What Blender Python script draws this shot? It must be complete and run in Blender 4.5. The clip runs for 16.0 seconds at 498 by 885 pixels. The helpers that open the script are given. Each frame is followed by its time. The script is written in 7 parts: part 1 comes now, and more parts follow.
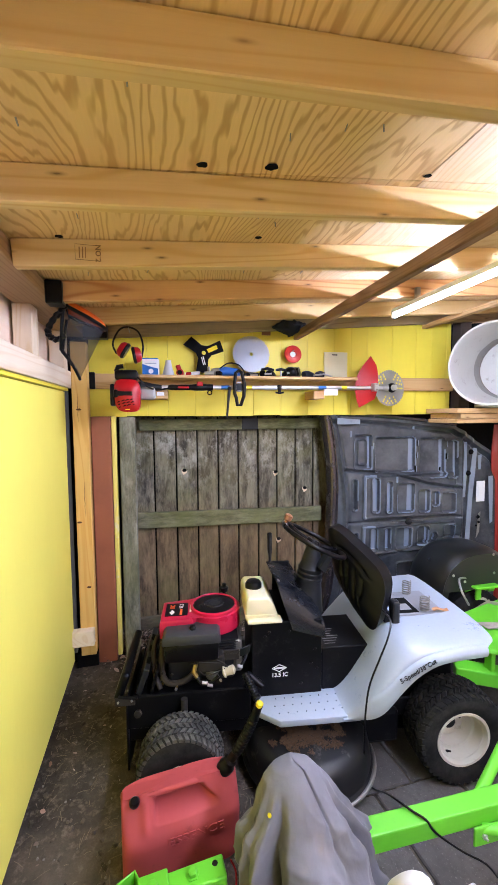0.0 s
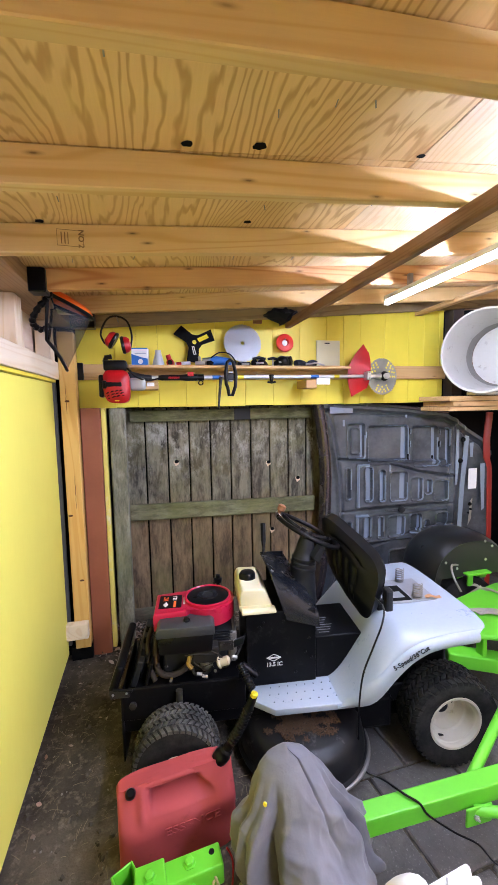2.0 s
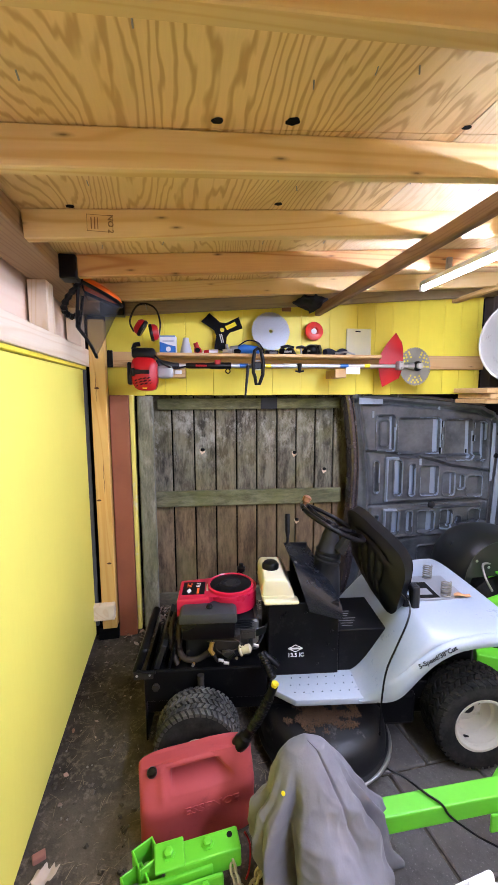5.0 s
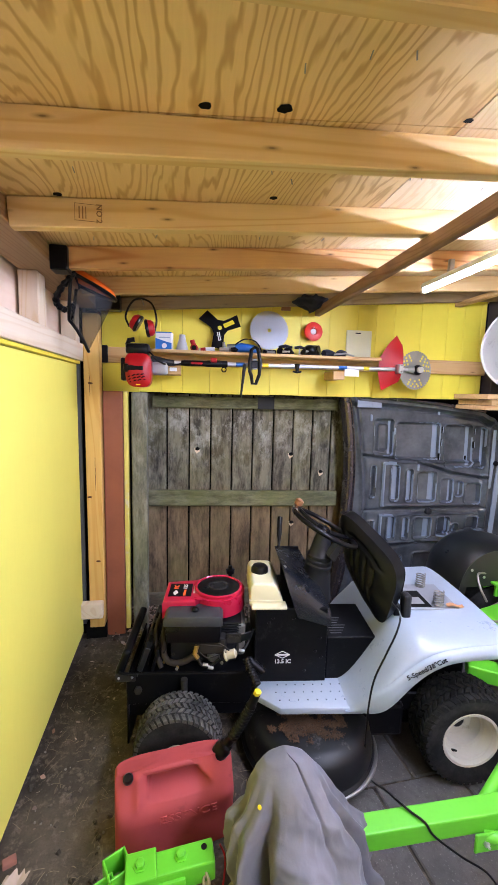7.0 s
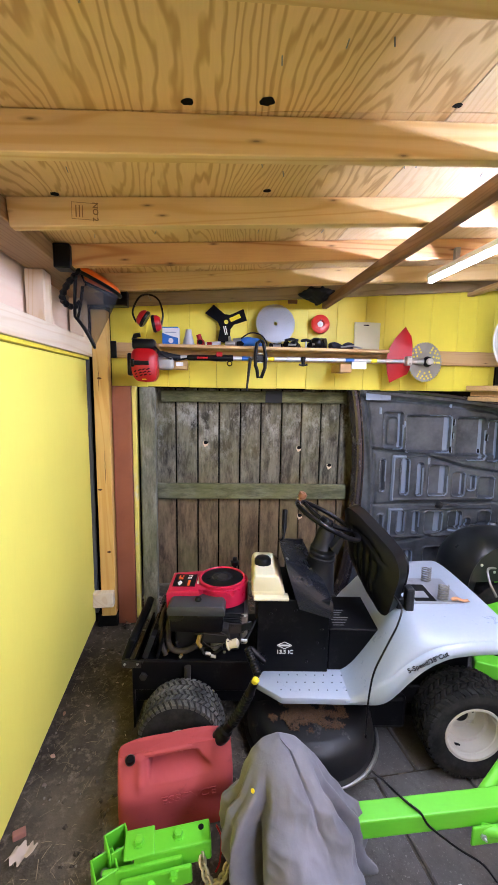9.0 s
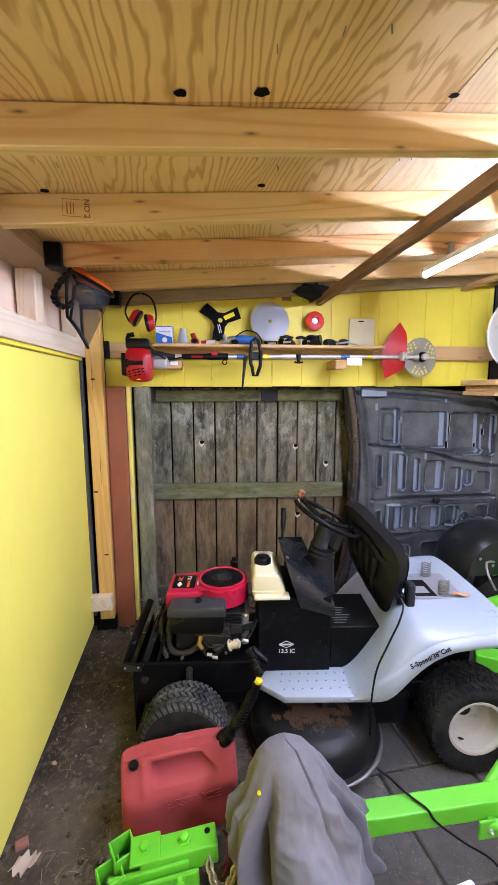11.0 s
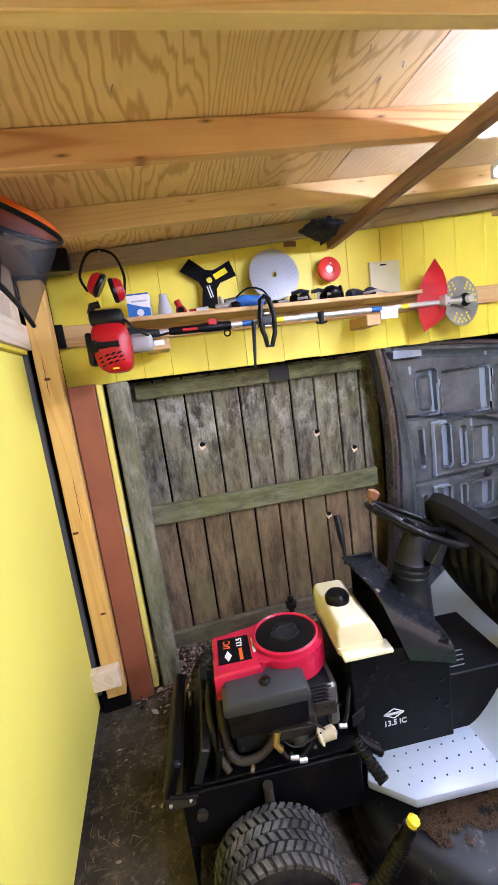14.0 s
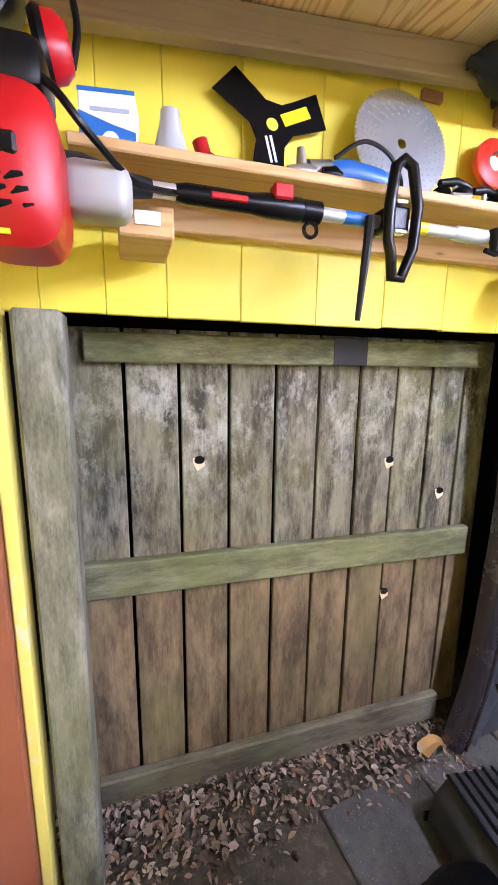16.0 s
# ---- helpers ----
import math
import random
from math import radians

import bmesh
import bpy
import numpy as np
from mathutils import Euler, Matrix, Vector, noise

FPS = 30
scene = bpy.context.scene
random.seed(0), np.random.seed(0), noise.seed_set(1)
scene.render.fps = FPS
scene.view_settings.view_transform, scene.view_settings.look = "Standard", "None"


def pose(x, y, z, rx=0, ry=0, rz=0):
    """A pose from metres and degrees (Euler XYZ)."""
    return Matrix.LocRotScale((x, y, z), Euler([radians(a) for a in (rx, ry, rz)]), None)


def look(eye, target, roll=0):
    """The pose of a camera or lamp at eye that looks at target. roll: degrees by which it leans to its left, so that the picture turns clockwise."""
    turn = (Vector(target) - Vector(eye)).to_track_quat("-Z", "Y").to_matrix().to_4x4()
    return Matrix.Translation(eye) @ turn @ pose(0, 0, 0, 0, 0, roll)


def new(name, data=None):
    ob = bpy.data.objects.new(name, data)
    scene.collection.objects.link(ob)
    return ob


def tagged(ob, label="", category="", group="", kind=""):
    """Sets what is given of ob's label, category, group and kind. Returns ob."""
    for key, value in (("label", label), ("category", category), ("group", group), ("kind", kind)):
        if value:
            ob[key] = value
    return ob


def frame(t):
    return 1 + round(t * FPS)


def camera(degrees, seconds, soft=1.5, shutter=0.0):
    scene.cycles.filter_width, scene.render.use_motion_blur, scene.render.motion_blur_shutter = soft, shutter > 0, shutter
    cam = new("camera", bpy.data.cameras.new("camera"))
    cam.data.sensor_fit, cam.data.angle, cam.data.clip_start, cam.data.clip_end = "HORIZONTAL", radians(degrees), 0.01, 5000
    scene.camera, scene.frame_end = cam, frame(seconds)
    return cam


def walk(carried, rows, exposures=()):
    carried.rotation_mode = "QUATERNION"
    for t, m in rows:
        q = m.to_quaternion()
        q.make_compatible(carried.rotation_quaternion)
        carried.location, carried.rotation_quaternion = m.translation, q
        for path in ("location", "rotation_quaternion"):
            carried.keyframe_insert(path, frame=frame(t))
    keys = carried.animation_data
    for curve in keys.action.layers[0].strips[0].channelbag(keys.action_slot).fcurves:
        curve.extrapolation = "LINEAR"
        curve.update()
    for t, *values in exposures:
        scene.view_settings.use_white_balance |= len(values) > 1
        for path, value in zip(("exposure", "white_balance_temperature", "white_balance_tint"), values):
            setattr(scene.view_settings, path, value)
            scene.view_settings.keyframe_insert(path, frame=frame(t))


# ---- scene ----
cam = camera(64.4, 16.0)
PATH = [
    (0, (0.014, 0.138, 1.662), (0.444, 2.086, 1.52), -0.4),
    (0.5, (0.029, 0.144, 1.661), (0.49, 2.084, 1.506), -0.1),
    (1, (0.022, 0.157, 1.661), (0.473, 2.099, 1.501), -0.3),
    (1.5, (0.012, 0.161, 1.662), (0.466, 2.101, 1.491), -0.6),
    (2, (0.026, 0.16, 1.664), (0.487, 2.097, 1.47), -1.0),
    (2.5, (0.026, 0.156, 1.661), (0.475, 2.093, 1.444), -1.3),
    (3, (0.012, 0.147, 1.665), (0.457, 2.081, 1.421), -1.3),
    (3.5, (0.048, 0.168, 1.66), (0.455, 2.109, 1.403), -1.4),
    (4, (0.031, 0.176, 1.664), (0.389, 2.129, 1.421), -1.1),
    (4.5, (0.028, 0.176, 1.66), (0.365, 2.132, 1.417), -0.6),
    (7, (0.087, 0.213, 1.659), (0.406, 2.173, 1.414), 1.4),
    (7.5, (0.107, 0.203, 1.663), (0.387, 2.164, 1.391), 1.4),
    (8, (0.139, 0.191, 1.656), (0.396, 2.155, 1.379), 1.2),
    (8.5, (0.152, 0.188, 1.656), (0.391, 2.153, 1.377), 1.1),
    (9, (0.163, 0.186, 1.657), (0.39, 2.154, 1.382), 0.9),
    (11.3, (0.149, 0.205, 1.65), (0.407, 2.168, 1.369), -0.2),
    (11.5, (0.16, 0.206, 1.647), (0.419, 2.168, 1.356), -0.2),
    (12, (0.166, 0.215, 1.644), (0.439, 2.173, 1.34), -0.2),
    (12.5, (0.15, 0.223, 1.648), (0.432, 2.179, 1.344), -0.7),
    (13, (0.007, 0.309, 1.665), (0.305, 2.262, 1.353), -1.9),
    (13.5, (-0.103, 0.512, 1.689), (0.287, 2.449, 1.378), -4.0),
    (14, (-0.052, 0.871, 1.595), (0.374, 2.798, 1.268), -7.7),
    (14.5, (-0.04, 1.153, 1.548), (0.407, 3.065, 1.166), -5.9),
    (15, (-0.107, 1.412, 1.568), (0.302, 3.33, 1.177), -3.5),
    (15.5, (-0.113, 1.673, 1.559), (0.346, 3.585, 1.189), -1.1),
    (16, (-0.034, 1.942, 1.536), (0.539, 3.822, 1.162), 0.7),
]
walk(cam, [(t, look(eye, target, roll)) for t, eye, target, roll in PATH],
     [(0, 0.54), (3, 0.46), (4.5, 0.48), (7, 0.48), (9, 0.41), (12.5, 0.42), (13.2, 0.50), (14.5, 0.84), (15.5, 1.10), (16, 1.28)])

# ---- light ----
world = bpy.data.worlds.new("night")
scene.world = world
world.use_nodes = True
world.node_tree.nodes["Background"].inputs["Color"].default_value = (0.5, 0.6, 0.8, 1)
world.node_tree.nodes["Background"].inputs["Strength"].default_value = 0.01
scene.view_settings.exposure = 0.0

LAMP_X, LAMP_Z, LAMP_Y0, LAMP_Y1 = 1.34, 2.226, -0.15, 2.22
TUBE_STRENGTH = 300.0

# ---- materials ----


class Nodes:
    """A node material being put together."""

    def __init__(self, name):
        self.mat = bpy.data.materials.new(name)
        self.mat.use_nodes = True
        self.tree = self.mat.node_tree
        self.bsdf = self.tree.nodes["Principled BSDF"]
        tc = self.tree.nodes.new("ShaderNodeTexCoord")
        info = self.tree.nodes.new("ShaderNodeObjectInfo")
        self.random = info.outputs["Random"]
        shift = self.add("ShaderNodeVectorMath", operation="MULTIPLY_ADD")
        self.link(self.random, shift.inputs[0])
        shift.inputs[1].default_value = (7.3, 5.1, 9.7)
        self.link(tc.outputs["Object"], shift.inputs[2])
        self.co = shift.outputs[0]
        self.plain = tc.outputs["Object"]

    def add(self, kind, operation="", feature="", data_type="", blend_type=""):
        n = self.tree.nodes.new(kind)
        if operation:
            n.operation = operation
        if feature:
            n.feature = feature
        if data_type:
            n.data_type = data_type
        if blend_type:
            n.blend_type = blend_type
        return n

    def link(self, a, b):
        self.tree.links.new(a, b)

    def put(self, value, socket):
        if isinstance(value, bpy.types.NodeSocket):
            self.link(value, socket)
        elif isinstance(value, (tuple, list)) and len(value) == 3 and socket.type == "RGBA":
            socket.default_value = (*value, 1)
        else:
            socket.default_value = value

    def scaled(self, scale, co=None):
        n = self.add("ShaderNodeVectorMath", operation="MULTIPLY")
        self.link(co or self.co, n.inputs[0])
        n.inputs[1].default_value = scale
        return n.outputs[0]

    def noise(self, scale, detail=3, rough=0.55, stretch=None, distort=0.0, co=None):
        n = self.add("ShaderNodeTexNoise")
        self.link(self.scaled(stretch, co) if stretch else (co or self.co), n.inputs["Vector"])
        n.inputs["Scale"].default_value, n.inputs["Detail"].default_value = scale, detail
        n.inputs["Roughness"].default_value, n.inputs["Distortion"].default_value = rough, distort
        return n.outputs["Fac"]

    def voronoi(self, scale, feature="F1", stretch=None):
        n = self.add("ShaderNodeTexVoronoi", feature=feature)
        self.link(self.scaled(stretch) if stretch else self.co, n.inputs["Vector"])
        n.inputs["Scale"].default_value = scale
        return n.outputs["Distance"]

    def math(self, op, a, b=0.0, c=0.0):
        n = self.add("ShaderNodeMath", operation=op)
        for v, s in zip((a, b, c), n.inputs):
            self.put(v, s)
        return n.outputs[0]

    def ramp(self, fac, stops):
        n = self.add("ShaderNodeValToRGB")
        el = n.color_ramp.elements
        while len(el) < len(stops):
            el.new(0.5)
        for e, (p, c) in zip(el, stops):
            e.position = p
            e.color = (*c, 1) if isinstance(c, (tuple, list)) else (c, c, c, 1)
        self.link(fac, n.inputs["Fac"])
        return n.outputs["Color"]

    def mix(self, fac, a, b, blend="MIX"):
        n = self.add("ShaderNodeMix", data_type="RGBA", blend_type=blend)
        self.put(fac, n.inputs["Factor"])
        self.put(a, n.inputs["A"])
        self.put(b, n.inputs["B"])
        return n.outputs["Result"]

    def bump(self, height, strength=0.3, distance=0.002, normal=None):
        n = self.add("ShaderNodeBump")
        n.inputs["Strength"].default_value, n.inputs["Distance"].default_value = strength, distance
        self.link(height, n.inputs["Height"])
        if normal:
            self.link(normal, n.inputs["Normal"])
        return n.outputs["Normal"]

    def done(self, color, rough=0.6, metal=0.0, normal=None, **kw):
        self.put(color, self.bsdf.inputs["Base Color"])
        self.put(rough, self.bsdf.inputs["Roughness"])
        self.put(metal, self.bsdf.inputs["Metallic"])
        if normal:
            self.link(normal, self.bsdf.inputs["Normal"])
        for k, v in kw.items():
            self.put(v, self.bsdf.inputs[k.replace("_", " ")])
        return self.mat


def shade(c, k):
    return tuple(min(1.0, v * k) for v in c)


def plain(name, color, rough=0.5, metal=0.0, dirt=0.25, grain=60.0, bump=0.12, dirt_color=None, **kw):
    """Paint, plastic or metal with fine grain, faint blotches and rubbed roughness."""
    m = Nodes(name)
    big, fine = m.noise(5.0, 4), m.noise(grain, 3)
    c = m.mix(m.ramp(big, [(0.42, 0.0), (0.75, 1.0)]), color, dirt_color or shade(color, 1 - dirt))
    c = m.mix(m.math("MULTIPLY", fine, 0.25), c, shade(color, 0.7))
    r = m.math("MULTIPLY_ADD", big, 0.25, rough - 0.1)
    return m.done(c, r, metal, m.bump(fine, bump, 0.001), **kw)


def timber(name, light, dark, along="x", rings=26.0, rough=0.62, knots=True, grey=None, spread=0.3):
    """Sawn wood, its grain along one axis, with growth lines, knots and board-to-board variation."""
    m = Nodes(name)
    i = "xyz".index(along)
    st = [1.0, 1.0, 1.0]
    st[i] = 0.07
    low = m.noise(5.0, 2, 0.4, tuple(st), 0.6)
    lines = m.math("SINE", m.math("MULTIPLY", low, rings * 6.28))
    st[i] = 0.03
    fibre = m.noise(170.0, 2, 0.6, tuple(st))
    blot = m.noise(2.6, 3)
    c = m.mix(m.ramp(lines, [(0.0, 0.0), (0.62, 0.25), (1.0, 1.0)]), light, shade(dark, 1.15))
    c = m.mix(m.math("MULTIPLY", fibre, 0.42), c, dark)
    c = m.mix(m.ramp(blot, [(0.35, 0.0), (0.8, 0.55)]), c, dark)
    if knots:
        st = [6.5, 6.5, 6.5]
        st[i] = 2.3
        v = m.voronoi(1.0, stretch=tuple(st))
        if along == "x":
            # spike knots that show on the broad face
            sep, flat = m.add("ShaderNodeSeparateXYZ"), m.add("ShaderNodeCombineXYZ")
            m.link(m.co, sep.inputs[0])
            m.link(m.math("MULTIPLY_ADD", m.random, 91.0, m.math("MULTIPLY", sep.outputs["X"], 2.6)), flat.inputs["X"])
            m.link(m.math("MULTIPLY_ADD", m.random, 37.0, m.math("MULTIPLY", sep.outputs["Z"], 10.0)), flat.inputs["Y"])
            cell = m.add("ShaderNodeTexVoronoi", feature="F1")
            cell.voronoi_dimensions = "2D"
            cell.inputs["Scale"].default_value = 1.0
            m.link(flat.outputs[0], cell.inputs["Vector"])
            v = m.math("MULTIPLY", cell.outputs["Distance"], 3.4)
        c = m.mix(m.ramp(v, [(0.0, 0.0), (0.10, 0.75), (0.16, 0.35), (0.26, 0.0)]), c, shade(dark, 0.55))
        c = m.mix(m.ramp(v, [(0.0, 1.0), (0.05, 0.9), (0.10, 0.0)]), c, shade(dark, 0.28))
    if grey:
        st = [1.0, 1.0, 1.0]
        st[i] = 0.25
        c = m.mix(m.ramp(m.noise(4.0, 6, 0.7, tuple(st)), [(0.4, 0.0), (0.68, 0.85)]), c, grey)
    c = m.mix(m.math("MULTIPLY", m.random, spread), c, shade(dark, 0.9))
    return m.done(c, rough, 0.0, m.bump(fibre, 0.22, 0.0015, m.bump(lines, 0.05, 0.001)))


def plywood(name, light, dark, figure):
    """Sheathing ply with flame figure running away from the ledger."""
    m = Nodes(name)
    sep = m.add("ShaderNodeSeparateXYZ")
    m.link(m.plain, sep.inputs[0])
    warp = m.noise(3.1, 1, 0.35, (1.0, 0.26, 1.0), 0.35, m.plain)
    fine = m.noise(12.0, 3, 0.6, (1.0, 0.16, 1.0), 0.3, m.plain)
    lines = m.math("SINE", m.math("MULTIPLY", m.math("ADD", m.math("MULTIPLY", sep.outputs["X"], 2.0), m.math("MULTIPLY_ADD", warp, 1.25, m.math("MULTIPLY", fine, 0.22))), 104.0))
    fibre = m.noise(150.0, 3, 0.6, (1.0, 0.05, 1.0))
    blot = m.noise(1.6, 3)
    c = m.mix(m.ramp(lines, [(0.10, 0.0), (0.6, 0.5 * figure), (0.95, figure)]), light, dark)
    c = m.mix(m.math("MULTIPLY", fibre, 0.3), c, (0.46, 0.25, 0.08))
    c = m.mix(m.ramp(blot, [(0.42, 0.0), (0.7, 0.6)]), c, (0.56, 0.345, 0.14))
    return m.done(c, 0.6, 0.0, m.bump(fibre, 0.25, 0.0015))


def weathered(name, brown_low, brown_high, grey_low, grey_high, bloom, algae, fade=True, along=2):
    """Old fence boards: silver grey above, brown where sheltered, green algae, white bloom."""
    m = Nodes(name)
    st = [1.0, 1.0, 1.0]
    st[along] = 0.03
    fibre = m.noise(110.0, 4, 0.65, tuple(st))
    st[along] = 0.25
    streak = m.noise(16.0, 6, 0.78, tuple(st))
    st[along] = 0.6
    patch = m.noise(9.0, 6, 0.78, tuple(st))
    c = m.mix(m.ramp(streak, [(0.38, 0.0), (0.62, 1.0)]), brown_low, brown_high)
    g = m.mix(m.ramp(streak, [(0.4, 0.0), (0.6, 1.0)]), grey_low, grey_high)
    if fade:
        sep = m.add("ShaderNodeSeparateXYZ")
        m.link(m.plain, sep.inputs[0])
        up = m.math("MULTIPLY_ADD", m.noise(2.2, 2), 0.45, m.math("ADD", sep.outputs["Z"], -0.22))
        high = m.math("ADD", m.math("MULTIPLY", m.noise(3.0, 2), 0.5), m.math("MULTIPLY", sep.outputs["Z"], 0.5))
        spot = m.math("MULTIPLY", m.ramp(patch, [(0.49, 0.0), (0.62, 0.85)]), m.ramp(high, [(0.78, 0.0), (0.92, 1.0)]))
        g = m.mix(spot, g, bloom)
        c = m.mix(m.ramp(up, [(0.78, 0.0), (0.98, 1.0)]), c, g)
    else:
        c = m.mix(m.ramp(patch, [(0.45, 0.0), (0.62, 1.0)]), c, g)
    c = m.mix(m.ramp(m.noise(3.0, 4, 0.6), [(0.48, 0.0), (0.75, 0.6)]), c, algae)
    c = m.mix(m.math("MULTIPLY", fibre, 0.45), c, shade(brown_low, 0.55))
    c = m.mix(m.math("MULTIPLY", m.random, 0.28), c, shade(brown_low, 0.9))
    return m.done(c, 0.82, 0.0, m.bump(fibre, 0.5, 0.003, m.bump(patch, 0.2, 0.002)))


def soil():
    m = Nodes("soil")
    a, b, f = m.noise(3.0, 6, 0.65), m.noise(28.0, 5, 0.7), m.noise(140.0, 3, 0.7)
    c = m.mix(m.ramp(a, [(0.35, 0.0), (0.7, 1.0)]), (0.034, 0.027, 0.021), (0.15, 0.122, 0.092))
    c = m.mix(m.ramp(b, [(0.52, 0.0), (0.68, 0.85)]), c, (0.22, 0.18, 0.135))
    c = m.mix(m.math("MULTIPLY", f, 0.5), c, (0.035, 0.028, 0.022))
    return m.done(c, 0.92, 0.0, m.bump(f, 0.6, 0.006, m.bump(b, 0.8, 0.015)), Specular_IOR_Level=0.2)


def paver_stone():
    m = Nodes("paver_stone")
    a, f = m.noise(4.0, 6, 0.65), m.noise(190.0, 3, 0.7)
    c = m.mix(m.ramp(a, [(0.3, 0.0), (0.72, 1.0)]), (0.075, 0.070, 0.066), (0.16, 0.15, 0.142))
    c = m.mix(m.ramp(m.noise(34.0, 5, 0.75), [(0.48, 0.0), (0.68, 0.7)]), c, (0.05, 0.045, 0.042))
    c = m.mix(m.ramp(m.noise(120.0, 2, 0.6), [(0.62, 0.0), (0.72, 0.6)]), c, (0.34, 0.32, 0.3))
    c = m.mix(m.math("MULTIPLY", f, 0.45), c, (0.045, 0.042, 0.041))
    c = m.mix(m.math("MULTIPLY", m.random, 0.4), c, (0.08, 0.07, 0.064))
    return m.done(c, 0.85, 0.0, m.bump(f, 0.5, 0.002, m.bump(a, 0.3, 0.004)))


def yellow_paint(name, color, age):
    """Yellow wall paint on sawn boards, thin in places."""
    m = Nodes(name)
    big, fine = m.noise(3.0, 5, 0.6), m.noise(70.0, 3, 0.6, (1.0, 1.0, 0.12))
    c = m.mix(m.ramp(big, [(0.35, 0.0), (0.8, age)]), color, shade(color, 0.72))
    spots = m.noise(16.0, 6, 0.8, (1.0, 1.0, 0.4))
    c = m.mix(m.ramp(spots, [(0.69, 0.0), (0.76, age)]), c, (0.36, 0.25, 0.07))
    c = m.mix(m.math("MULTIPLY", fine, 0.2), c, shade(color, 0.75))
    return m.done(c, 0.5, 0.0, m.bump(fine, 0.25 * age + 0.05, 0.0015))


def old_steel():
    """Car panel underside: dark primer with worn blue-grey edges and grime."""
    m = Nodes("primed_steel")
    a, b = m.noise(3.2, 6, 0.7), m.noise(45.0, 4, 0.7)
    c = m.mix(m.ramp(a, [(0.38, 0.0), (0.72, 1.0)]), (0.038, 0.043, 0.051), (0.135, 0.15, 0.17))
    c = m.mix(m.ramp(b, [(0.58, 0.0), (0.8, 0.6)]), c, (0.13, 0.14, 0.155))
    return m.done(c, m.math("MULTIPLY_ADD", b, 0.3, 0.22), 0.25, m.bump(b, 0.15, 0.001))


def worn_paint(name, color, wear, rough=0.4, metal=0.0, amount=0.35, **kw):
    m = Nodes(name)
    a, b = m.noise(9.0, 7, 0.75), m.noise(60.0, 3)
    c = m.mix(m.ramp(a, [(0.58, 0.0), (0.72, amount)]), color, wear)
    c = m.mix(m.math("MULTIPLY", b, 0.2), c, shade(color, 0.6))
    return m.done(c, m.math("MULTIPLY_ADD", a, 0.3, rough - 0.12), metal, m.bump(b, 0.12, 0.001), **kw)


def rubber_tread(name, low, high):
    m = Nodes(name)
    a, b = m.noise(8.0, 5, 0.7), m.noise(90.0, 3)
    c = m.mix(m.ramp(a, [(0.4, 0.0), (0.75, 1.0)]), low, high)
    return m.done(c, 0.8, 0.0, m.bump(b, 0.4, 0.002), Specular_IOR_Level=0.2)


def cloth_grey():
    m = Nodes("grey_cloth")
    a, w = m.noise(4.0, 4), m.noise(420.0, 2)
    c = m.mix(m.ramp(a, [(0.35, 0.0), (0.75, 1.0)]), (0.098, 0.097, 0.110), (0.195, 0.191, 0.214))
    crumple = m.noise(15.0, 5, 0.6, (1.0, 1.0, 0.6))
    return m.done(c, 0.88, 0.0, m.bump(w, 0.3, 0.001, m.bump(crumple, 0.45, 0.010)), Sheen_Weight=0.1)


def milky(name, color, alpha_mix):
    """Translucent moulded plastic."""
    m = Nodes(name)
    a = m.noise(6.0, 4)
    c = m.mix(m.ramp(a, [(0.4, 0.0), (0.8, 0.6)]), color, shade(color, 0.82))
    return m.done(c, 0.42, 0.0, None, Subsurface_Weight=alpha_mix, Subsurface_Radius=(0.02, 0.015, 0.008))


def glow(name, color, strength):
    m = Nodes(name)
    return m.done((0.8, 0.8, 0.8), 0.4, 0.0, None, Emission_Color=color, Emission_Strength=strength)


def smoked_mesh():
    m = Nodes("visor_mesh")
    return m.done((0.03, 0.03, 0.032), 0.5, 0.0, None, Alpha=0.38)


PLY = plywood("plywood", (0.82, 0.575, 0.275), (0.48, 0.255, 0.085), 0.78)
PLY_PALE_LIT = plywood("pale_lit_plywood", (0.84, 0.66, 0.43), (0.66, 0.45, 0.24), 0.45)
RAFTER = timber("rafter_wood", (0.79, 0.58, 0.29), (0.57, 0.36, 0.14), "x", 13, spread=0.5)
HEART = timber("heartwood_x", (0.72, 0.44, 0.19), (0.40, 0.18, 0.06), "x", 8, spread=0.1)
LUMBER_Y = timber("lumber_y", (0.62, 0.42, 0.22), (0.38, 0.22, 0.09), "y", 20)
PLATE_Y = timber("plate_y", (0.46, 0.31, 0.15), (0.28, 0.165, 0.07), "y", 16)
POLE = timber("red_wood_y", (0.31, 0.185, 0.11), (0.18, 0.09, 0.05), "y", 24)
LUMBER_Z = timber("lumber_z", (0.80, 0.53, 0.17), (0.60, 0.34, 0.09), "z", 18)
LUMBER_X = timber("lumber_x", (0.66, 0.44, 0.21), (0.44, 0.25, 0.1), "x", 18)
PALE_Y = timber("pale_pine_y", (0.82, 0.70, 0.54), (0.64, 0.50, 0.34), "y", 14)
PALE_Z = timber("pale_pine_z", (0.82, 0.70, 0.54), (0.62, 0.46, 0.28), "z", 14)
OLD_X = timber("old_lumber_x", (0.42, 0.31, 0.18), (0.24, 0.165, 0.09), "x", 22, 0.75, True, (0.24, 0.2, 0.15))
SHEATH = timber("sheathing", (0.84, 0.68, 0.52), (0.72, 0.54, 0.40), "y", 10, 0.7, False)
WEATHERED = weathered("weathered_boards", (0.088, 0.058, 0.034), (0.34, 0.235, 0.13), (0.036, 0.035, 0.027), (0.31, 0.295, 0.22), (0.62, 0.61, 0.55), (0.26, 0.245, 0.095))
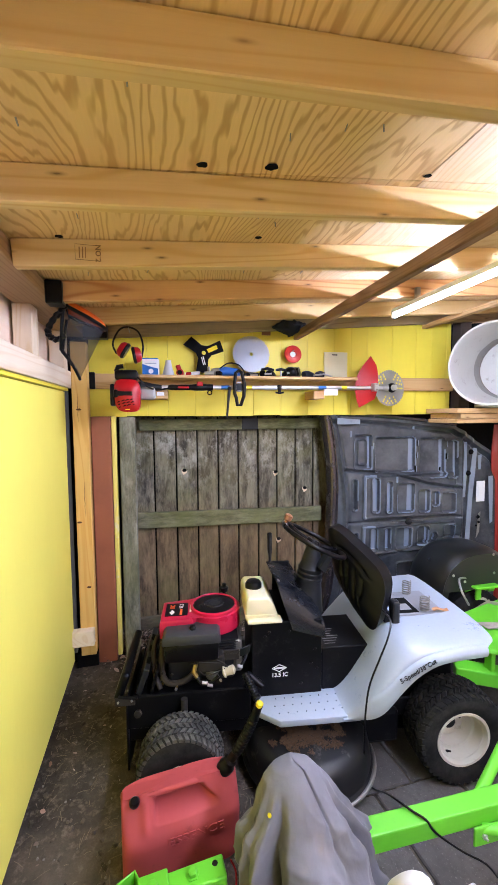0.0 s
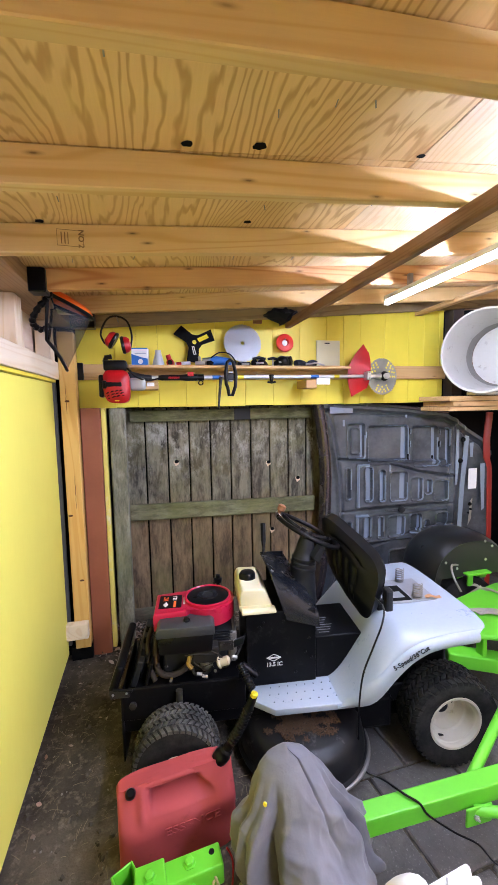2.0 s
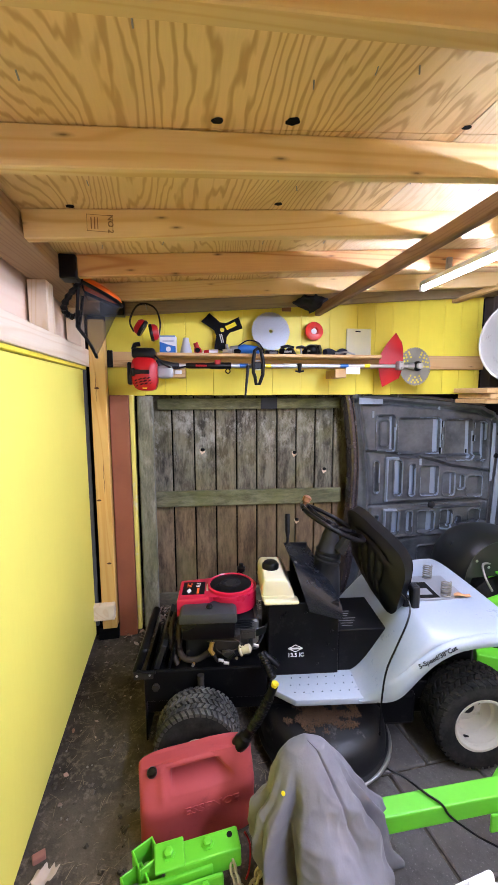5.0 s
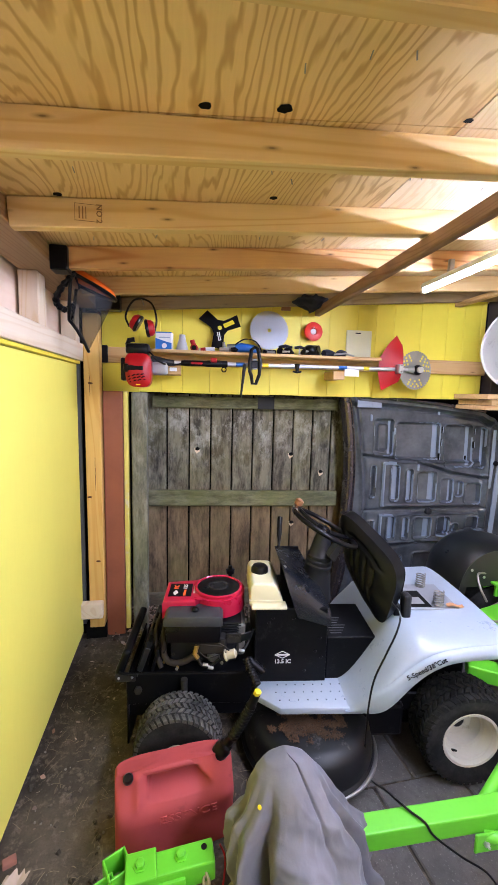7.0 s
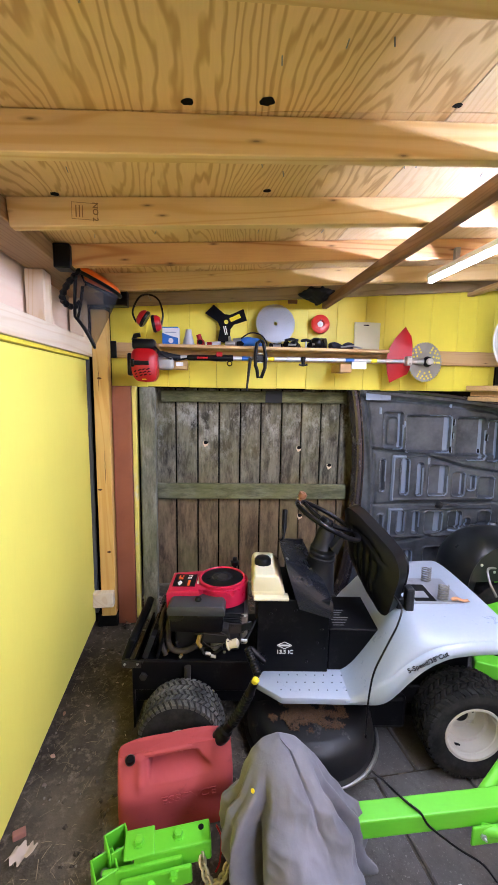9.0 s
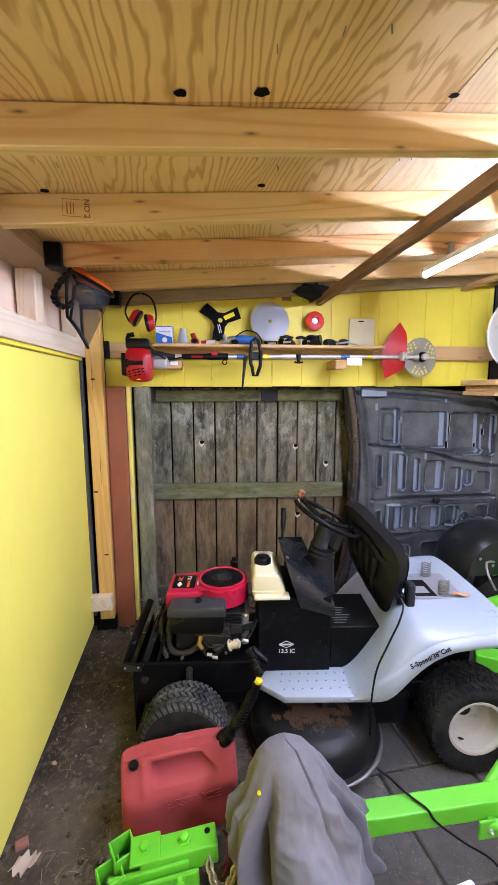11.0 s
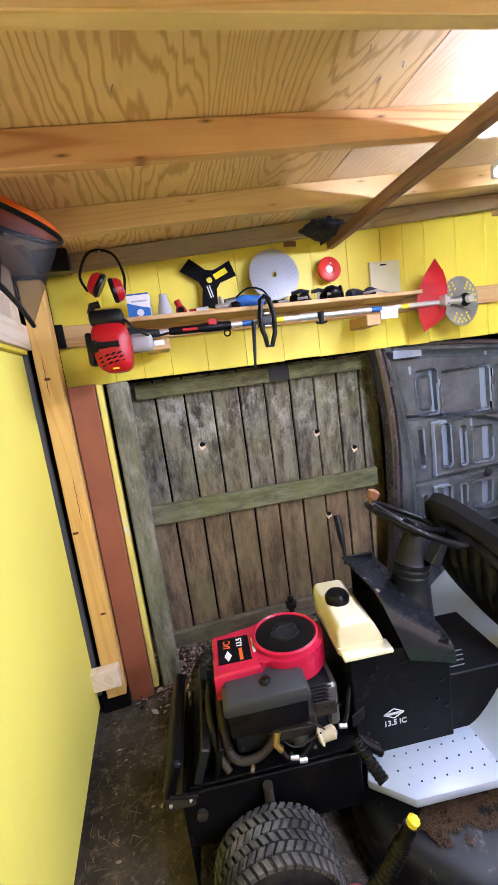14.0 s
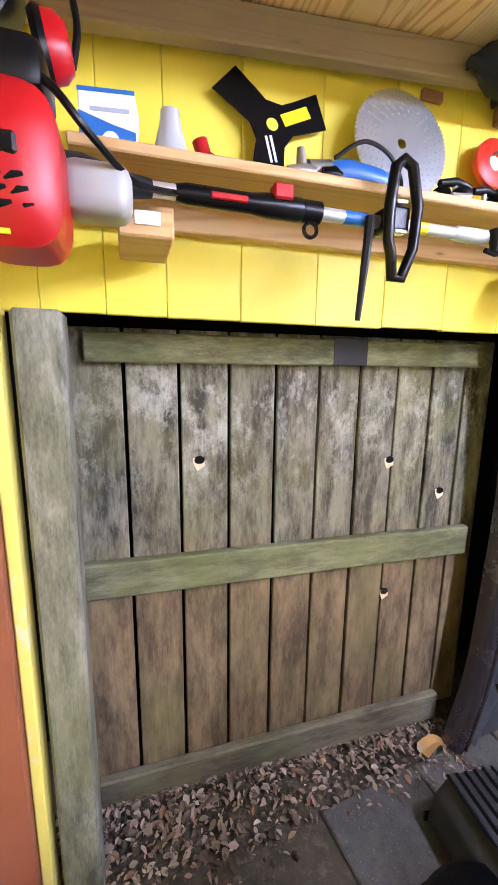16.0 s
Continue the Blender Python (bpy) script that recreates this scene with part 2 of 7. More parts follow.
MOSSY = weathered("mossy_rail", (0.085, 0.085, 0.038), (0.27, 0.27, 0.13), (0.10, 0.10, 0.06), (0.34, 0.33, 0.21), (0.5, 0.5, 0.45), (0.20, 0.225, 0.065), False, 0)
DULL_RAIL = weathered("dull_rail", (0.085, 0.07, 0.05), (0.27, 0.22, 0.15), (0.12, 0.115, 0.075), (0.30, 0.28, 0.19), (0.4, 0.4, 0.35), (0.18, 0.17, 0.08), False, 0)
GREY_POST = weathered("grey_post", (0.09, 0.088, 0.06), (0.34, 0.33, 0.25), (0.06, 0.06, 0.043), (0.44, 0.43, 0.37), (0.6, 0.6, 0.55), (0.27, 0.28, 0.14), False, 2)
SOIL, PAVER = soil(), paver_stone()
PAIL_DIRT = worn_paint("pail_dirt", (0.30, 0.28, 0.25), (0.12, 0.10, 0.085), 0.7, 0.0, 0.95)
SCUFFED = worn_paint("scuffed_plate", (0.30, 0.31, 0.33), (0.10, 0.09, 0.085), 0.4, 0.3, 0.8)
RAG = worn_paint("rag_cloth", (0.30, 0.27, 0.22), (0.16, 0.13, 0.10), 0.9, 0.0, 0.8)
PIPE_RUST = worn_paint("pipe_rust", (0.024, 0.016, 0.011), (0.055, 0.040, 0.028), 0.7, 0.1, 0.7)
PANEL_YELLOW = yellow_paint("panel_yellow", (0.90, 0.805, 0.15), 0.14)
WALL_YELLOW = yellow_paint("wall_yellow", (0.84, 0.70, 0.075), 0.45)
FLAKY = worn_paint("flaking_yellow", (0.80, 0.68, 0.16), (0.70, 0.68, 0.60), 0.6, 0.0, 0.95)
BROWN_RED = plain("brown_red_paint", (0.29, 0.09, 0.05), 0.5, dirt=0.2)
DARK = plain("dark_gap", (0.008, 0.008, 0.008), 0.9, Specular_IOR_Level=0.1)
DARK_GREY = plain("grey_sealant", (0.12, 0.125, 0.12), 0.7)
BLACK_STEEL = worn_paint("black_steel", (0.004, 0.004, 0.005), (0.05, 0.048, 0.046), 0.36, 0.0, 0.45, Specular_IOR_Level=0.12)
DECK_PAINT = worn_paint("deck_paint", (0.008, 0.008, 0.009), (0.13, 0.122, 0.112), 0.4, 0.0, 0.95, Specular_IOR_Level=0.25)
BLACK_PLASTIC = plain("black_plastic", (0.004, 0.004, 0.005), 0.28, Specular_IOR_Level=0.2)
GREY_PLASTIC = plain("charcoal_plastic", (0.016, 0.0165, 0.019), 0.42, Specular_IOR_Level=0.25)
COVER_GREY = plain("cover_grey", (0.034, 0.037, 0.043), 0.45, dirt=0.4)
SEAT_VINYL = plain("seat_vinyl", (0.003, 0.003, 0.004), 0.34, Specular_IOR_Level=0.2, grain=140.0, bump=0.3)
FENDER_WHITE = worn_paint("grey_white_paint", (0.345, 0.395, 0.46), (0.27, 0.30, 0.34), 0.28, 0.0, 0.14)
RED_SHROUD = worn_paint("red_paint", (0.46, 0.010, 0.045), (0.24, 0.012, 0.03), 0.28, 0.0, 0.3)
RED_PLASTIC = plain("red_plastic", (0.40, 0.006, 0.010), 0.34, dirt=0.15, Specular_IOR_Level=0.35)
CAN_RED = worn_paint("jerry_can_red", (0.36, 0.055, 0.058), (0.17, 0.034, 0.038), 0.6, 0.0, 0.65, Specular_IOR_Level=0.25)
ORANGE = plain("orange_plastic", (0.85, 0.16, 0.015), 0.4)
GREEN = worn_paint("lime_green_paint", (0.12, 0.52, 0.025), (0.08, 0.34, 0.025), 0.42, 0.0, 0.25)
CREAM = milky("fuel_tank_plastic", (0.76, 0.70, 0.48), 0.25)
OLD_CREAM = worn_paint("old_cream", (0.50, 0.43, 0.30), (0.25, 0.2, 0.13), 0.5, 0.0, 0.6)
DUSTY = worn_paint("dusty_black", (0.035, 0.035, 0.037), (0.16, 0.155, 0.15), 0.5, 0.0, 0.8)
WHITE_PLASTIC = worn_paint("white_plastic", (0.52, 0.50, 0.45), (0.22, 0.18, 0.14), 0.55, 0.0, 0.95)
PAPER = plain("white_paper", (0.82, 0.82, 0.84), 0.7, dirt=0.06)
BLUE = plain("blue_print", (0.02, 0.16, 0.52), 0.5)
TOOL_BLUE = plain("blue_plastic", (0.015, 0.12, 0.42), 0.4)
DISC_SLOT = plain("disc_slot", (0.40, 0.42, 0.45), 0.5, 0.4)
CUTTER_STEEL = plain("cutter_steel", (0.36, 0.36, 0.34), 0.35, 0.7, dirt=0.35, grain=160.0)
BRIGHT_DISC = plain("bright_disc", (0.50, 0.53, 0.57), 0.32, 0.8, dirt=0.12, grain=240.0)
GLOSS_BLACK = worn_paint("gloss_black", (0.010, 0.011, 0.014), (0.05, 0.054, 0.062), 0.22, 0.0, 0.3)
GUARD_BLACK = plain("guard_black", (0.010, 0.011, 0.011), 0.30, dirt=0.2)
STEEL = plain("bright_steel", (0.62, 0.62, 0.62), 0.3, 0.85, grain=200.0)
ALU = plain("aluminium_tube", (0.72, 0.72, 0.72), 0.32, 0.7, dirt=0.1)
DULL_STEEL = plain("dull_steel", (0.34, 0.33, 0.31), 0.45, 0.8)
BRASS = plain("brass", (0.5, 0.33, 0.1), 0.35, 0.8)
ZINC = plain("yellow_zinc", (0.50, 0.45, 0.27), 0.4, 0.5, dirt=0.4)
RUST = plain("rusty_steel", (0.16, 0.09, 0.05), 0.8, 0.2, dirt=0.4)
SOOT = plain("sooty_steel", (0.022, 0.018, 0.015), 0.7, 0.2, dirt=0.5)
CAR_STEEL = old_steel()
CAR_EDGE = worn_paint("worn_lit_blue_grey", (0.26, 0.315, 0.41), (0.09, 0.105, 0.13), 0.35, 0.25, 0.6)
CAR_PURPLE = worn_paint("car_burgundy", (0.12, 0.10, 0.112), (0.22, 0.21, 0.225), 0.22, 0.75, 0.5)
CAR_RED = worn_paint("car_red", (0.30, 0.022, 0.016), (0.2, 0.03, 0.02), 0.4, 0.0, 0.5)
TYRE = rubber_tread("tyre_rubber", (0.008, 0.008, 0.0085), (0.036, 0.034, 0.032))
TYRE_DUSTY = rubber_tread("dusty_tyre_rubber", (0.03, 0.029, 0.028), (0.14, 0.132, 0.122))
RIM = worn_paint("cream_rim_paint", (0.52, 0.49, 0.42), (0.20, 0.165, 0.12), 0.45, 0.0, 0.75)
CLOTH = cloth_grey()
NAVY = plain("navy_cloth", (0.012, 0.014, 0.025), 0.9)
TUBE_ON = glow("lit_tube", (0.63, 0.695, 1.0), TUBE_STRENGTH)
WHITE_ENAMEL = plain("white_enamel", (0.8, 0.8, 0.8), 0.4, dirt=0.05)
VISOR = smoked_mesh()


def leaf_mix():
    """Fallen leaves, each of its own shade."""
    m = Nodes("fallen_leaves")
    geo = m.add("ShaderNodeNewGeometry")
    c = m.ramp(geo.outputs["Random Per Island"], [(0.0, (0.04, 0.03, 0.022)), (0.25, (0.14, 0.10, 0.075)), (0.5, (0.30, 0.23, 0.18)), (0.75, (0.50, 0.40, 0.33)), (0.88, (0.30, 0.13, 0.07)), (1.0, (0.62, 0.54, 0.47))])
    v = m.noise(60.0, 4, 0.7)
    c = m.mix(m.math("MULTIPLY", v, 0.5), c, (0.14, 0.09, 0.06))
    return m.done(c, 0.75, 0.0, m.bump(v, 0.4, 0.002))


LEAF = leaf_mix()
YELLOW_CAP = plain("yellow_plastic", (0.85, 0.68, 0.02), 0.4)
KNOB_BROWN = plain("brown_knob", (0.28, 0.12, 0.06), 0.4)
CHAFF = plain("dry_clippings", (0.10, 0.056, 0.03), 0.9, dirt=0.4)
INK = plain("stamp_ink", (0.28, 0.17, 0.07), 0.8)
FADED_INK = plain("faded_print", (0.16, 0.16, 0.165), 0.6)
WHITE_INK = plain("white_print", (0.75, 0.75, 0.75), 0.6)
ORANGE_INK = plain("orange_print", (0.8, 0.12, 0.02), 0.6)

# ---- building helpers ----


def part(name, bm, mat, parent=None, label="", smooth=False):
    """Links a bmesh as one mesh object, under a thing where one is given."""
    bmesh.ops.recalc_face_normals(bm, faces=bm.faces)
    me = bpy.data.meshes.new(name)
    bm.to_mesh(me)
    bm.free()
    me.materials.append(mat)
    if smooth:
        me.polygons.foreach_set("use_smooth", [True] * len(me.polygons))
        me.set_sharp_from_angle(angle=radians(38))
    ob = new(name, me)
    if parent:
        ob.parent = parent
    return tagged(ob, label)


def thing(name, label, category, at=None, group="", kind=""):
    """An Empty that carries the parts of a thing."""
    ob = new(name)
    ob.empty_display_size = 0.05
    if at:
        ob.matrix_basis = at
    return tagged(ob, label, category, group, kind)


def fresh():
    return bmesh.new()


def add_box(bm, x0, x1, y0, y1, z0, z1, m=None):
    vs = [Vector((x, y, z)) for x in (x0, x1) for y in (y0, y1) for z in (z0, z1)]
    v = [bm.verts.new(m @ p if m else p) for p in vs]
    for f in ((0, 1, 3, 2), (4, 6, 7, 5), (0, 4, 5, 1), (2, 3, 7, 6), (0, 2, 6, 4), (1, 5, 7, 3)):
        bm.faces.new([v[i] for i in f])
    return bm


def box(x0, x1, y0, y1, z0, z1, bevel=0.003, seg=1, m=None):
    bm = add_box(fresh(), x0, x1, y0, y1, z0, z1, m)
    if bevel:
        bmesh.ops.bevel(bm, geom=bm.edges[:], offset=bevel, segments=seg, affect="EDGES", profile=0.5)
    return bm


def add_prism(bm, poly, d0, d1, m=None):
    """Polygon in x, z pulled along y from d0 to d1."""
    a = [bm.verts.new((m @ Vector((x, d0, z))) if m else (x, d0, z)) for x, z in poly]
    b = [bm.verts.new((m @ Vector((x, d1, z))) if m else (x, d1, z)) for x, z in poly]
    n = len(poly)
    bm.faces.new(a)
    bm.faces.new(b[::-1])
    for i in range(n):
        bm.faces.new((a[i], a[(i + 1) % n], b[(i + 1) % n], b[i]))
    return bm


def prism(poly, d0, d1, bevel=0.0, seg=2, m=None):
    bm = add_prism(fresh(), poly, d0, d1, m)
    if bevel:
        bmesh.ops.bevel(bm, geom=bm.edges[:], offset=bevel, segments=seg, affect="EDGES", profile=0.5, clamp_overlap=True)
    return bm


def add_lathe(bm, profile, n=32, m=None):
    """Rings of (radius, height) about z."""
    rings = []
    for r, h in profile:
        ring = []
        for k in range(n):
            a = 2 * math.pi * k / n
            p = Vector((max(r, 1e-5) * math.cos(a), max(r, 1e-5) * math.sin(a), h))
            ring.append(bm.verts.new(m @ p if m else p))
        rings.append(ring)
    for a, b in zip(rings, rings[1:]):
        for k in range(n):
            bm.faces.new((a[k], a[(k + 1) % n], b[(k + 1) % n], b[k]))
    bm.faces.new(rings[0][::-1])
    bm.faces.new(rings[-1])
    return bm


def lathe(profile, n=32, m=None):
    return add_lathe(fresh(), profile, n, m)


def add_tube(bm, pts, r, n=10, closed=False):
    """A round bar along points; r is one radius or one for each point."""
    pts = [Vector(p) for p in pts]
    rs = r if isinstance(r, (list, tuple)) else [r] * len(pts)
    rings, side = [], None
    for i, p in enumerate(pts):
        a = pts[i - 1] if i or closed else p
        b = pts[(i + 1) % len(pts)] if i < len(pts) - 1 or closed else p
        d = (b - a).normalized()
        if side is None:
            side = d.cross(Vector((0, 0, 1)))
            if side.length < 0.1:
                side = d.cross(Vector((1, 0, 0)))
        side = (side - d * side.dot(d)).normalized()
        up = d.cross(side)
        rings.append([bm.verts.new(p + (side * math.cos(q) + up * math.sin(q)) * rs[i]) for q in (2 * math.pi * k / n for k in range(n))])
    pairs = list(zip(rings, rings[1:])) + ([(rings[-1], rings[0])] if closed else [])
    for a, b in pairs:
        for k in range(n):
            bm.faces.new((a[k], a[(k + 1) % n], b[(k + 1) % n], b[k]))
    if not closed:
        bm.faces.new(rings[0][::-1])
        bm.faces.new(rings[-1])
    return bm


def tube(pts, r, n=10, closed=False):
    return add_tube(fresh(), pts, r, n, closed)


def curve_points(ctrl, per=8):
    """Smooth points through control points."""
    c = [Vector(p) for p in ctrl]
    out = []
    for i in range(len(c) - 1):
        p0, p1, p2, p3 = c[max(i - 1, 0)], c[i], c[i + 1], c[min(i + 2, len(c) - 1)]
        for k in range(per):
            t = k / per
            out.append(0.5 * ((2 * p1) + (p2 - p0) * t + (2 * p0 - 5 * p1 + 4 * p2 - p3) * t * t + (3 * p1 - p0 - 3 * p2 + p3) * t ** 3))
    return out + [c[-1]]


def sheet(fn, nu, nv, thick=0.0, name_thick=None):
    """A grid surface fn(u, v), given thickness along its normals."""
    bm = fresh()
    g = [[bm.verts.new(fn(i / nu, j / nv)) for j in range(nv + 1)] for i in range(nu + 1)]
    for i in range(nu):
        for j in range(nv):
            bm.faces.new((g[i][j], g[i + 1][j], g[i + 1][j + 1], g[i][j + 1]))
    if thick:
        bmesh.ops.recalc_face_normals(bm, faces=bm.faces)
        bmesh.ops.solidify(bm, geom=bm.faces[:], thickness=thick)
    return bm


def lettering(name, words, size, mat, parent, m, depth=0.0006, label=""):
    """Words in the built-in font as a flat mesh at the pose m."""
    cu = bpy.data.curves.new(name, "FONT")
    cu.body, cu.size, cu.extrude, cu.align_x, cu.resolution_u, cu.offset = words, size, depth, "CENTER", 3, size * 0.022
    tmp = new(name + "_outline", cu)
    me = bpy.data.meshes.new_from_object(tmp.evaluated_get(bpy.context.evaluated_depsgraph_get()))
    bpy.data.objects.remove(tmp)
    bpy.data.curves.remove(cu)
    me.materials.clear()
    me.materials.append(mat)
    ob = new(name, me)
    ob.parent = parent
    ob.matrix_basis = m
    return tagged(ob, label)


def ease(a, b, x):
    t = min(1.0, max(0.0, (x - a) / (b - a)))
    return t * t * (3 - 2 * t)


def table(rows, x):
    """Smooth-ended linear reading of (at, value) rows."""
    if x <= rows[0][0]:
        return rows[0][1]
    for (a, p), (b, q) in zip(rows, rows[1:]):
        if x <= b:
            return p + (q - p) * (x - a) / (b - a)
    return rows[-1][1]


def ground_z(x, y):
    near = 1 - ease(1.9, 3.0, y)
    return -0.088 * max(0.0, min(x, 1.9) - 0.05) * (0.3 + 0.7 * near)


def roof_z(x):
    return 2.272 + 0.08 * x

# ---- structure ----
X_RIGHT, Y_FRONT, Y_BACK = 3.3, -3.2, 2.96
SILL = 1.655

# ground: one sheet of soil, sinking a little towards the camera's side
bm = fresh()
nx, ny = 120, 130
gx = [-1.6 + 6.4 * i / nx for i in range(nx + 1)]
gy = [-3.6 + 9.0 * j / ny for j in range(ny + 1)]
rows = []
for x in gx:
    row = []
    for y in gy:
        dirt = 1 - ease(0.25, 0.5, x)
        lump = 0.010 * noise.noise((x * 6, y * 6, 0)) + 0.005 * noise.noise((x * 17, y * 17, 3))
        row.append(bm.verts.new((x, y, ground_z(x, y) + lump * (0.25 + 0.75 * dirt))))
    rows.append(row)
for i in range(nx):
    for j in range(ny):
        bm.faces.new((rows[i][j], rows[i + 1][j], rows[i + 1][j + 1], rows[i][j + 1]))
ground = tagged(part("ground", bm, SOIL, smooth=True), "trodden brown earth floor with grit and leaf litter", "ground", kind="structure")

# ceiling: ply sheets with a joint, one mesh
bm = fresh()
for x0, x1 in ((-0.75, 0.768), (0.772, 1.988), (1.992, 3.5)):
    for y0, y1 in ((-3.4, -1.24), (-1.236, 1.196), (1.2, 3.4)):
        z0, z1 = roof_z(x0), roof_z(x1)
        v = [bm.verts.new(p) for p in ((x0, y0, z0), (x1, y0, z1), (x1, y1, z1), (x0, y1, z0), (x0, y0, z0 + 0.015), (x1, y0, z1 + 0.015), (x1, y1, z1 + 0.015), (x0, y1, z0 + 0.015))]
        for f in ((0, 3, 2, 1), (4, 5, 6, 7), (0, 1, 5, 4), (1, 2, 6, 5), (2, 3, 7, 6), (3, 0, 4, 7)):
            bm.faces.new([v[i] for i in f])
add_box(bm, -0.8, 3.6, -3.5, 3.5, 2.63, 2.65)
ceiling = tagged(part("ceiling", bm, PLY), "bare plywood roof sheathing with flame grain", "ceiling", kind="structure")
ceiling.data.materials.append(PLY_PALE_LIT)
# sheets beyond the joint are paler, with the lamp's wash put into their colour
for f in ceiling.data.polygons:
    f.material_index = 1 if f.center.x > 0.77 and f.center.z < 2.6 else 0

# rafters: two-by-fours that climb to the open side
SLOPE = math.atan(0.08)
RAFTERS = (-2.13, -1.72, -1.31, -0.9, -0.47, -0.06, 0.352, 0.765, 1.178, 1.585, 2.0, 2.435)
for y in RAFTERS:
    m = Matrix.Translation((-0.45, y, roof_z(-0.45))) @ Matrix.Rotation(-SLOPE, 4, "Y") @ Matrix.Rotation(radians(2.2), 4, "Z")
    ob = part("rafter", box(0, 3.9, 0, 0.038, -0.09, -0.002, 0.0025), HEART if y == 2.0 else RAFTER)
    ob.matrix_basis = m
    tagged(ob, "sawn pine roof rafter with knots", "rafter", "roof rafters", "structure")

# old header beam and yellow boarding of the back wall
hdr = part("header_beam", box(-0.43, 3.3, 2.885, 2.925, -0.082, -0.004, 0.004), OLD_X)
hdr.matrix_basis = Matrix.Translation((0, 0, roof_z(0))) @ Matrix.Rotation(-SLOPE, 4, "Y")
tagged(hdr, "old greyed timber header beam under the rafters", "beam", kind="structure")

wall_back = thing("wall_back", "yellow painted vertical boards of the back wall", "wall", kind="structure")
rnd = random.Random(4)
x = -0.45
while x < 2.3:
    w = rnd.choice((0.185, 0.235, 0.21, 0.14))
    x1 = min(x + w, 2.32)
    ob = part("board", box(x + 0.0005, x1 - 0.0005, Y_BACK - 0.001 * rnd.random(), Y_BACK + 0.02, SILL - 0.005 * rnd.random(), roof_z(x) - 0.02, 0.0022), WALL_YELLOW, wall_back)
    x = x1
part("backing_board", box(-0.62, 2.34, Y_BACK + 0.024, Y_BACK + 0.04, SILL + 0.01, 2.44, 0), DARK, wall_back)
tagged(part("wall_batten", box(-0.42, 2.32, 2.922, 2.958, 1.838, 1.938, 0.003), LUMBER_X), "bare pine batten across the yellow wall", "batten", kind="structure")

# the wall beside the opening: lumber post, brown post, yellow edge, grey gate post
tagged(part("lumber_post", box(-0.53, -0.437, 2.80, 2.888, 0.09, 2.12, 0.004), LUMBER_Z), "new pine post in the corner, cracked along its grain", "post", kind="structure")
tagged(part("brown_post", box(-0.43, -0.312, 2.85, 2.96, -0.02, SILL, 0.003), BROWN_RED), "red-brown painted post at the gate opening", "post", kind="structure")
yel = part("edge_board", box(-0.31, -0.282, 2.875, 2.95, 0.02, SILL, 0.004), FLAKY)
tagged(yel, "narrow yellow edge board with flaking paint", "board", kind="structure")
tagged(part("gate_post", box(-0.262, -0.162, 2.885, 2.975, -0.06, SILL - 0.004, 0.008), GREY_POST), "weathered grey square gate post", "post", kind="structure")

bm = fresh()
for x, z0, z1 in ((-0.497, 1.62, 1.80), (-0.475, 1.02, 1.24)):
    add_tube(bm, [(x + 0.0015 * math.sin(9 * k), 2.7995, z0 + (z1 - z0) * k / 8) for k in range(9)], [0.0005 + 0.0012 * math.sin(math.pi * k / 8) for k in range(9)], 5)
for x, z in ((-0.492, 1.70), (-0.512, 0.98), (-0.468, 0.55)):
    add_lathe(bm, [(0, 0), (0.012, 0), (0.010, 0.0015), (0, 0.002)], 10, Matrix.Translation((x, 2.8005, z)) @ Matrix.Rotation(radians(90), 4, "X") @ Matrix.Diagonal((1.3, 0.6, 1, 1)))
tagged(part("post_crack", bm, plain("dark_knot", (0.12, 0.05, 0.015), 0.8)), "drying cracks and knots in the post", "crack", kind="structure")

# left wall
wall_left = thing("wall_left", "yellow painted panel wall with bare framing above", "wall", kind="structure")
bm = fresh()
v = [bm.verts.new(p) for p in ((-0.585, -3.2, -0.18), (-0.57, -3.2, -0.18), (-0.57, 2.79, 0.07), (-0.585, 2.79, 0.07), (-0.585, -3.2, 1.81), (-0.57, -3.2, 1.81), (-0.57, 2.80, 1.81), (-0.585, 2.80, 1.81))]
for f in ((0, 3, 2, 1), (4, 5, 6, 7), (0, 1, 5, 4), (1, 2, 6, 5), (2, 3, 7, 6), (3, 0, 4, 7)):
    bm.faces.new([v[i] for i in f])
part("panel", bm, PANEL_YELLOW, wall_left, "smooth bright yellow painted panel")
part("sheathing", box(-0.68, -0.64, -3.2, 3.0, -0.3, 2.32, 0), SHEATH, wall_left, "pale bare sheathing")
part("rail", box(-0.60, -0.53, -3.2, 2.815, 1.832, 1.935, 0.003), PALE_Y, wall_left, "pale pine rail above the panel")
part("bead", box(-0.60, -0.548, -3.2, 2.80, 1.814, 1.831, 0.002), WALL_YELLOW, wall_left, "yellow painted edge strip")
for y in (-1.9, -1.3, -0.7, -0.1, 0.5, 1.1, 2.115, 2.70):
    part("stud", box(-0.625, -0.545, y, y + 0.095, 1.936, 2.164, 0.003), PALE_Z, wall_left, "short pine stud")
part("wall_plate", box(-0.62, -0.452, -3.2, 2.90, 2.165, 2.232, 0.003), PLATE_Y, wall_left, "pine plate that carries the rafters")
part("seal_strip", box(-0.60, -0.56, 2.83, 2.86, 0.1, 1.86, 0.002), DARK_GREY, wall_left, "dark grey strip in the corner gap")
# black corner_filler and foot_shadow_board stand in for shade in the gaps
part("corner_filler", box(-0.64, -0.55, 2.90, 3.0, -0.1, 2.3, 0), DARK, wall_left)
part("foot_block", box(-0.60, -0.44, 2.745, 2.80, 0.18, 0.283, 0.005), PALE_Y, wall_left, "pale offcut block nailed at the foot of the post")
part("foot_shadow_board", box(-0.56, -0.43, 2.82, 2.9, -0.03, 0.088, 0.002), DARK, wall_left, "black block put in for the shade under the post")

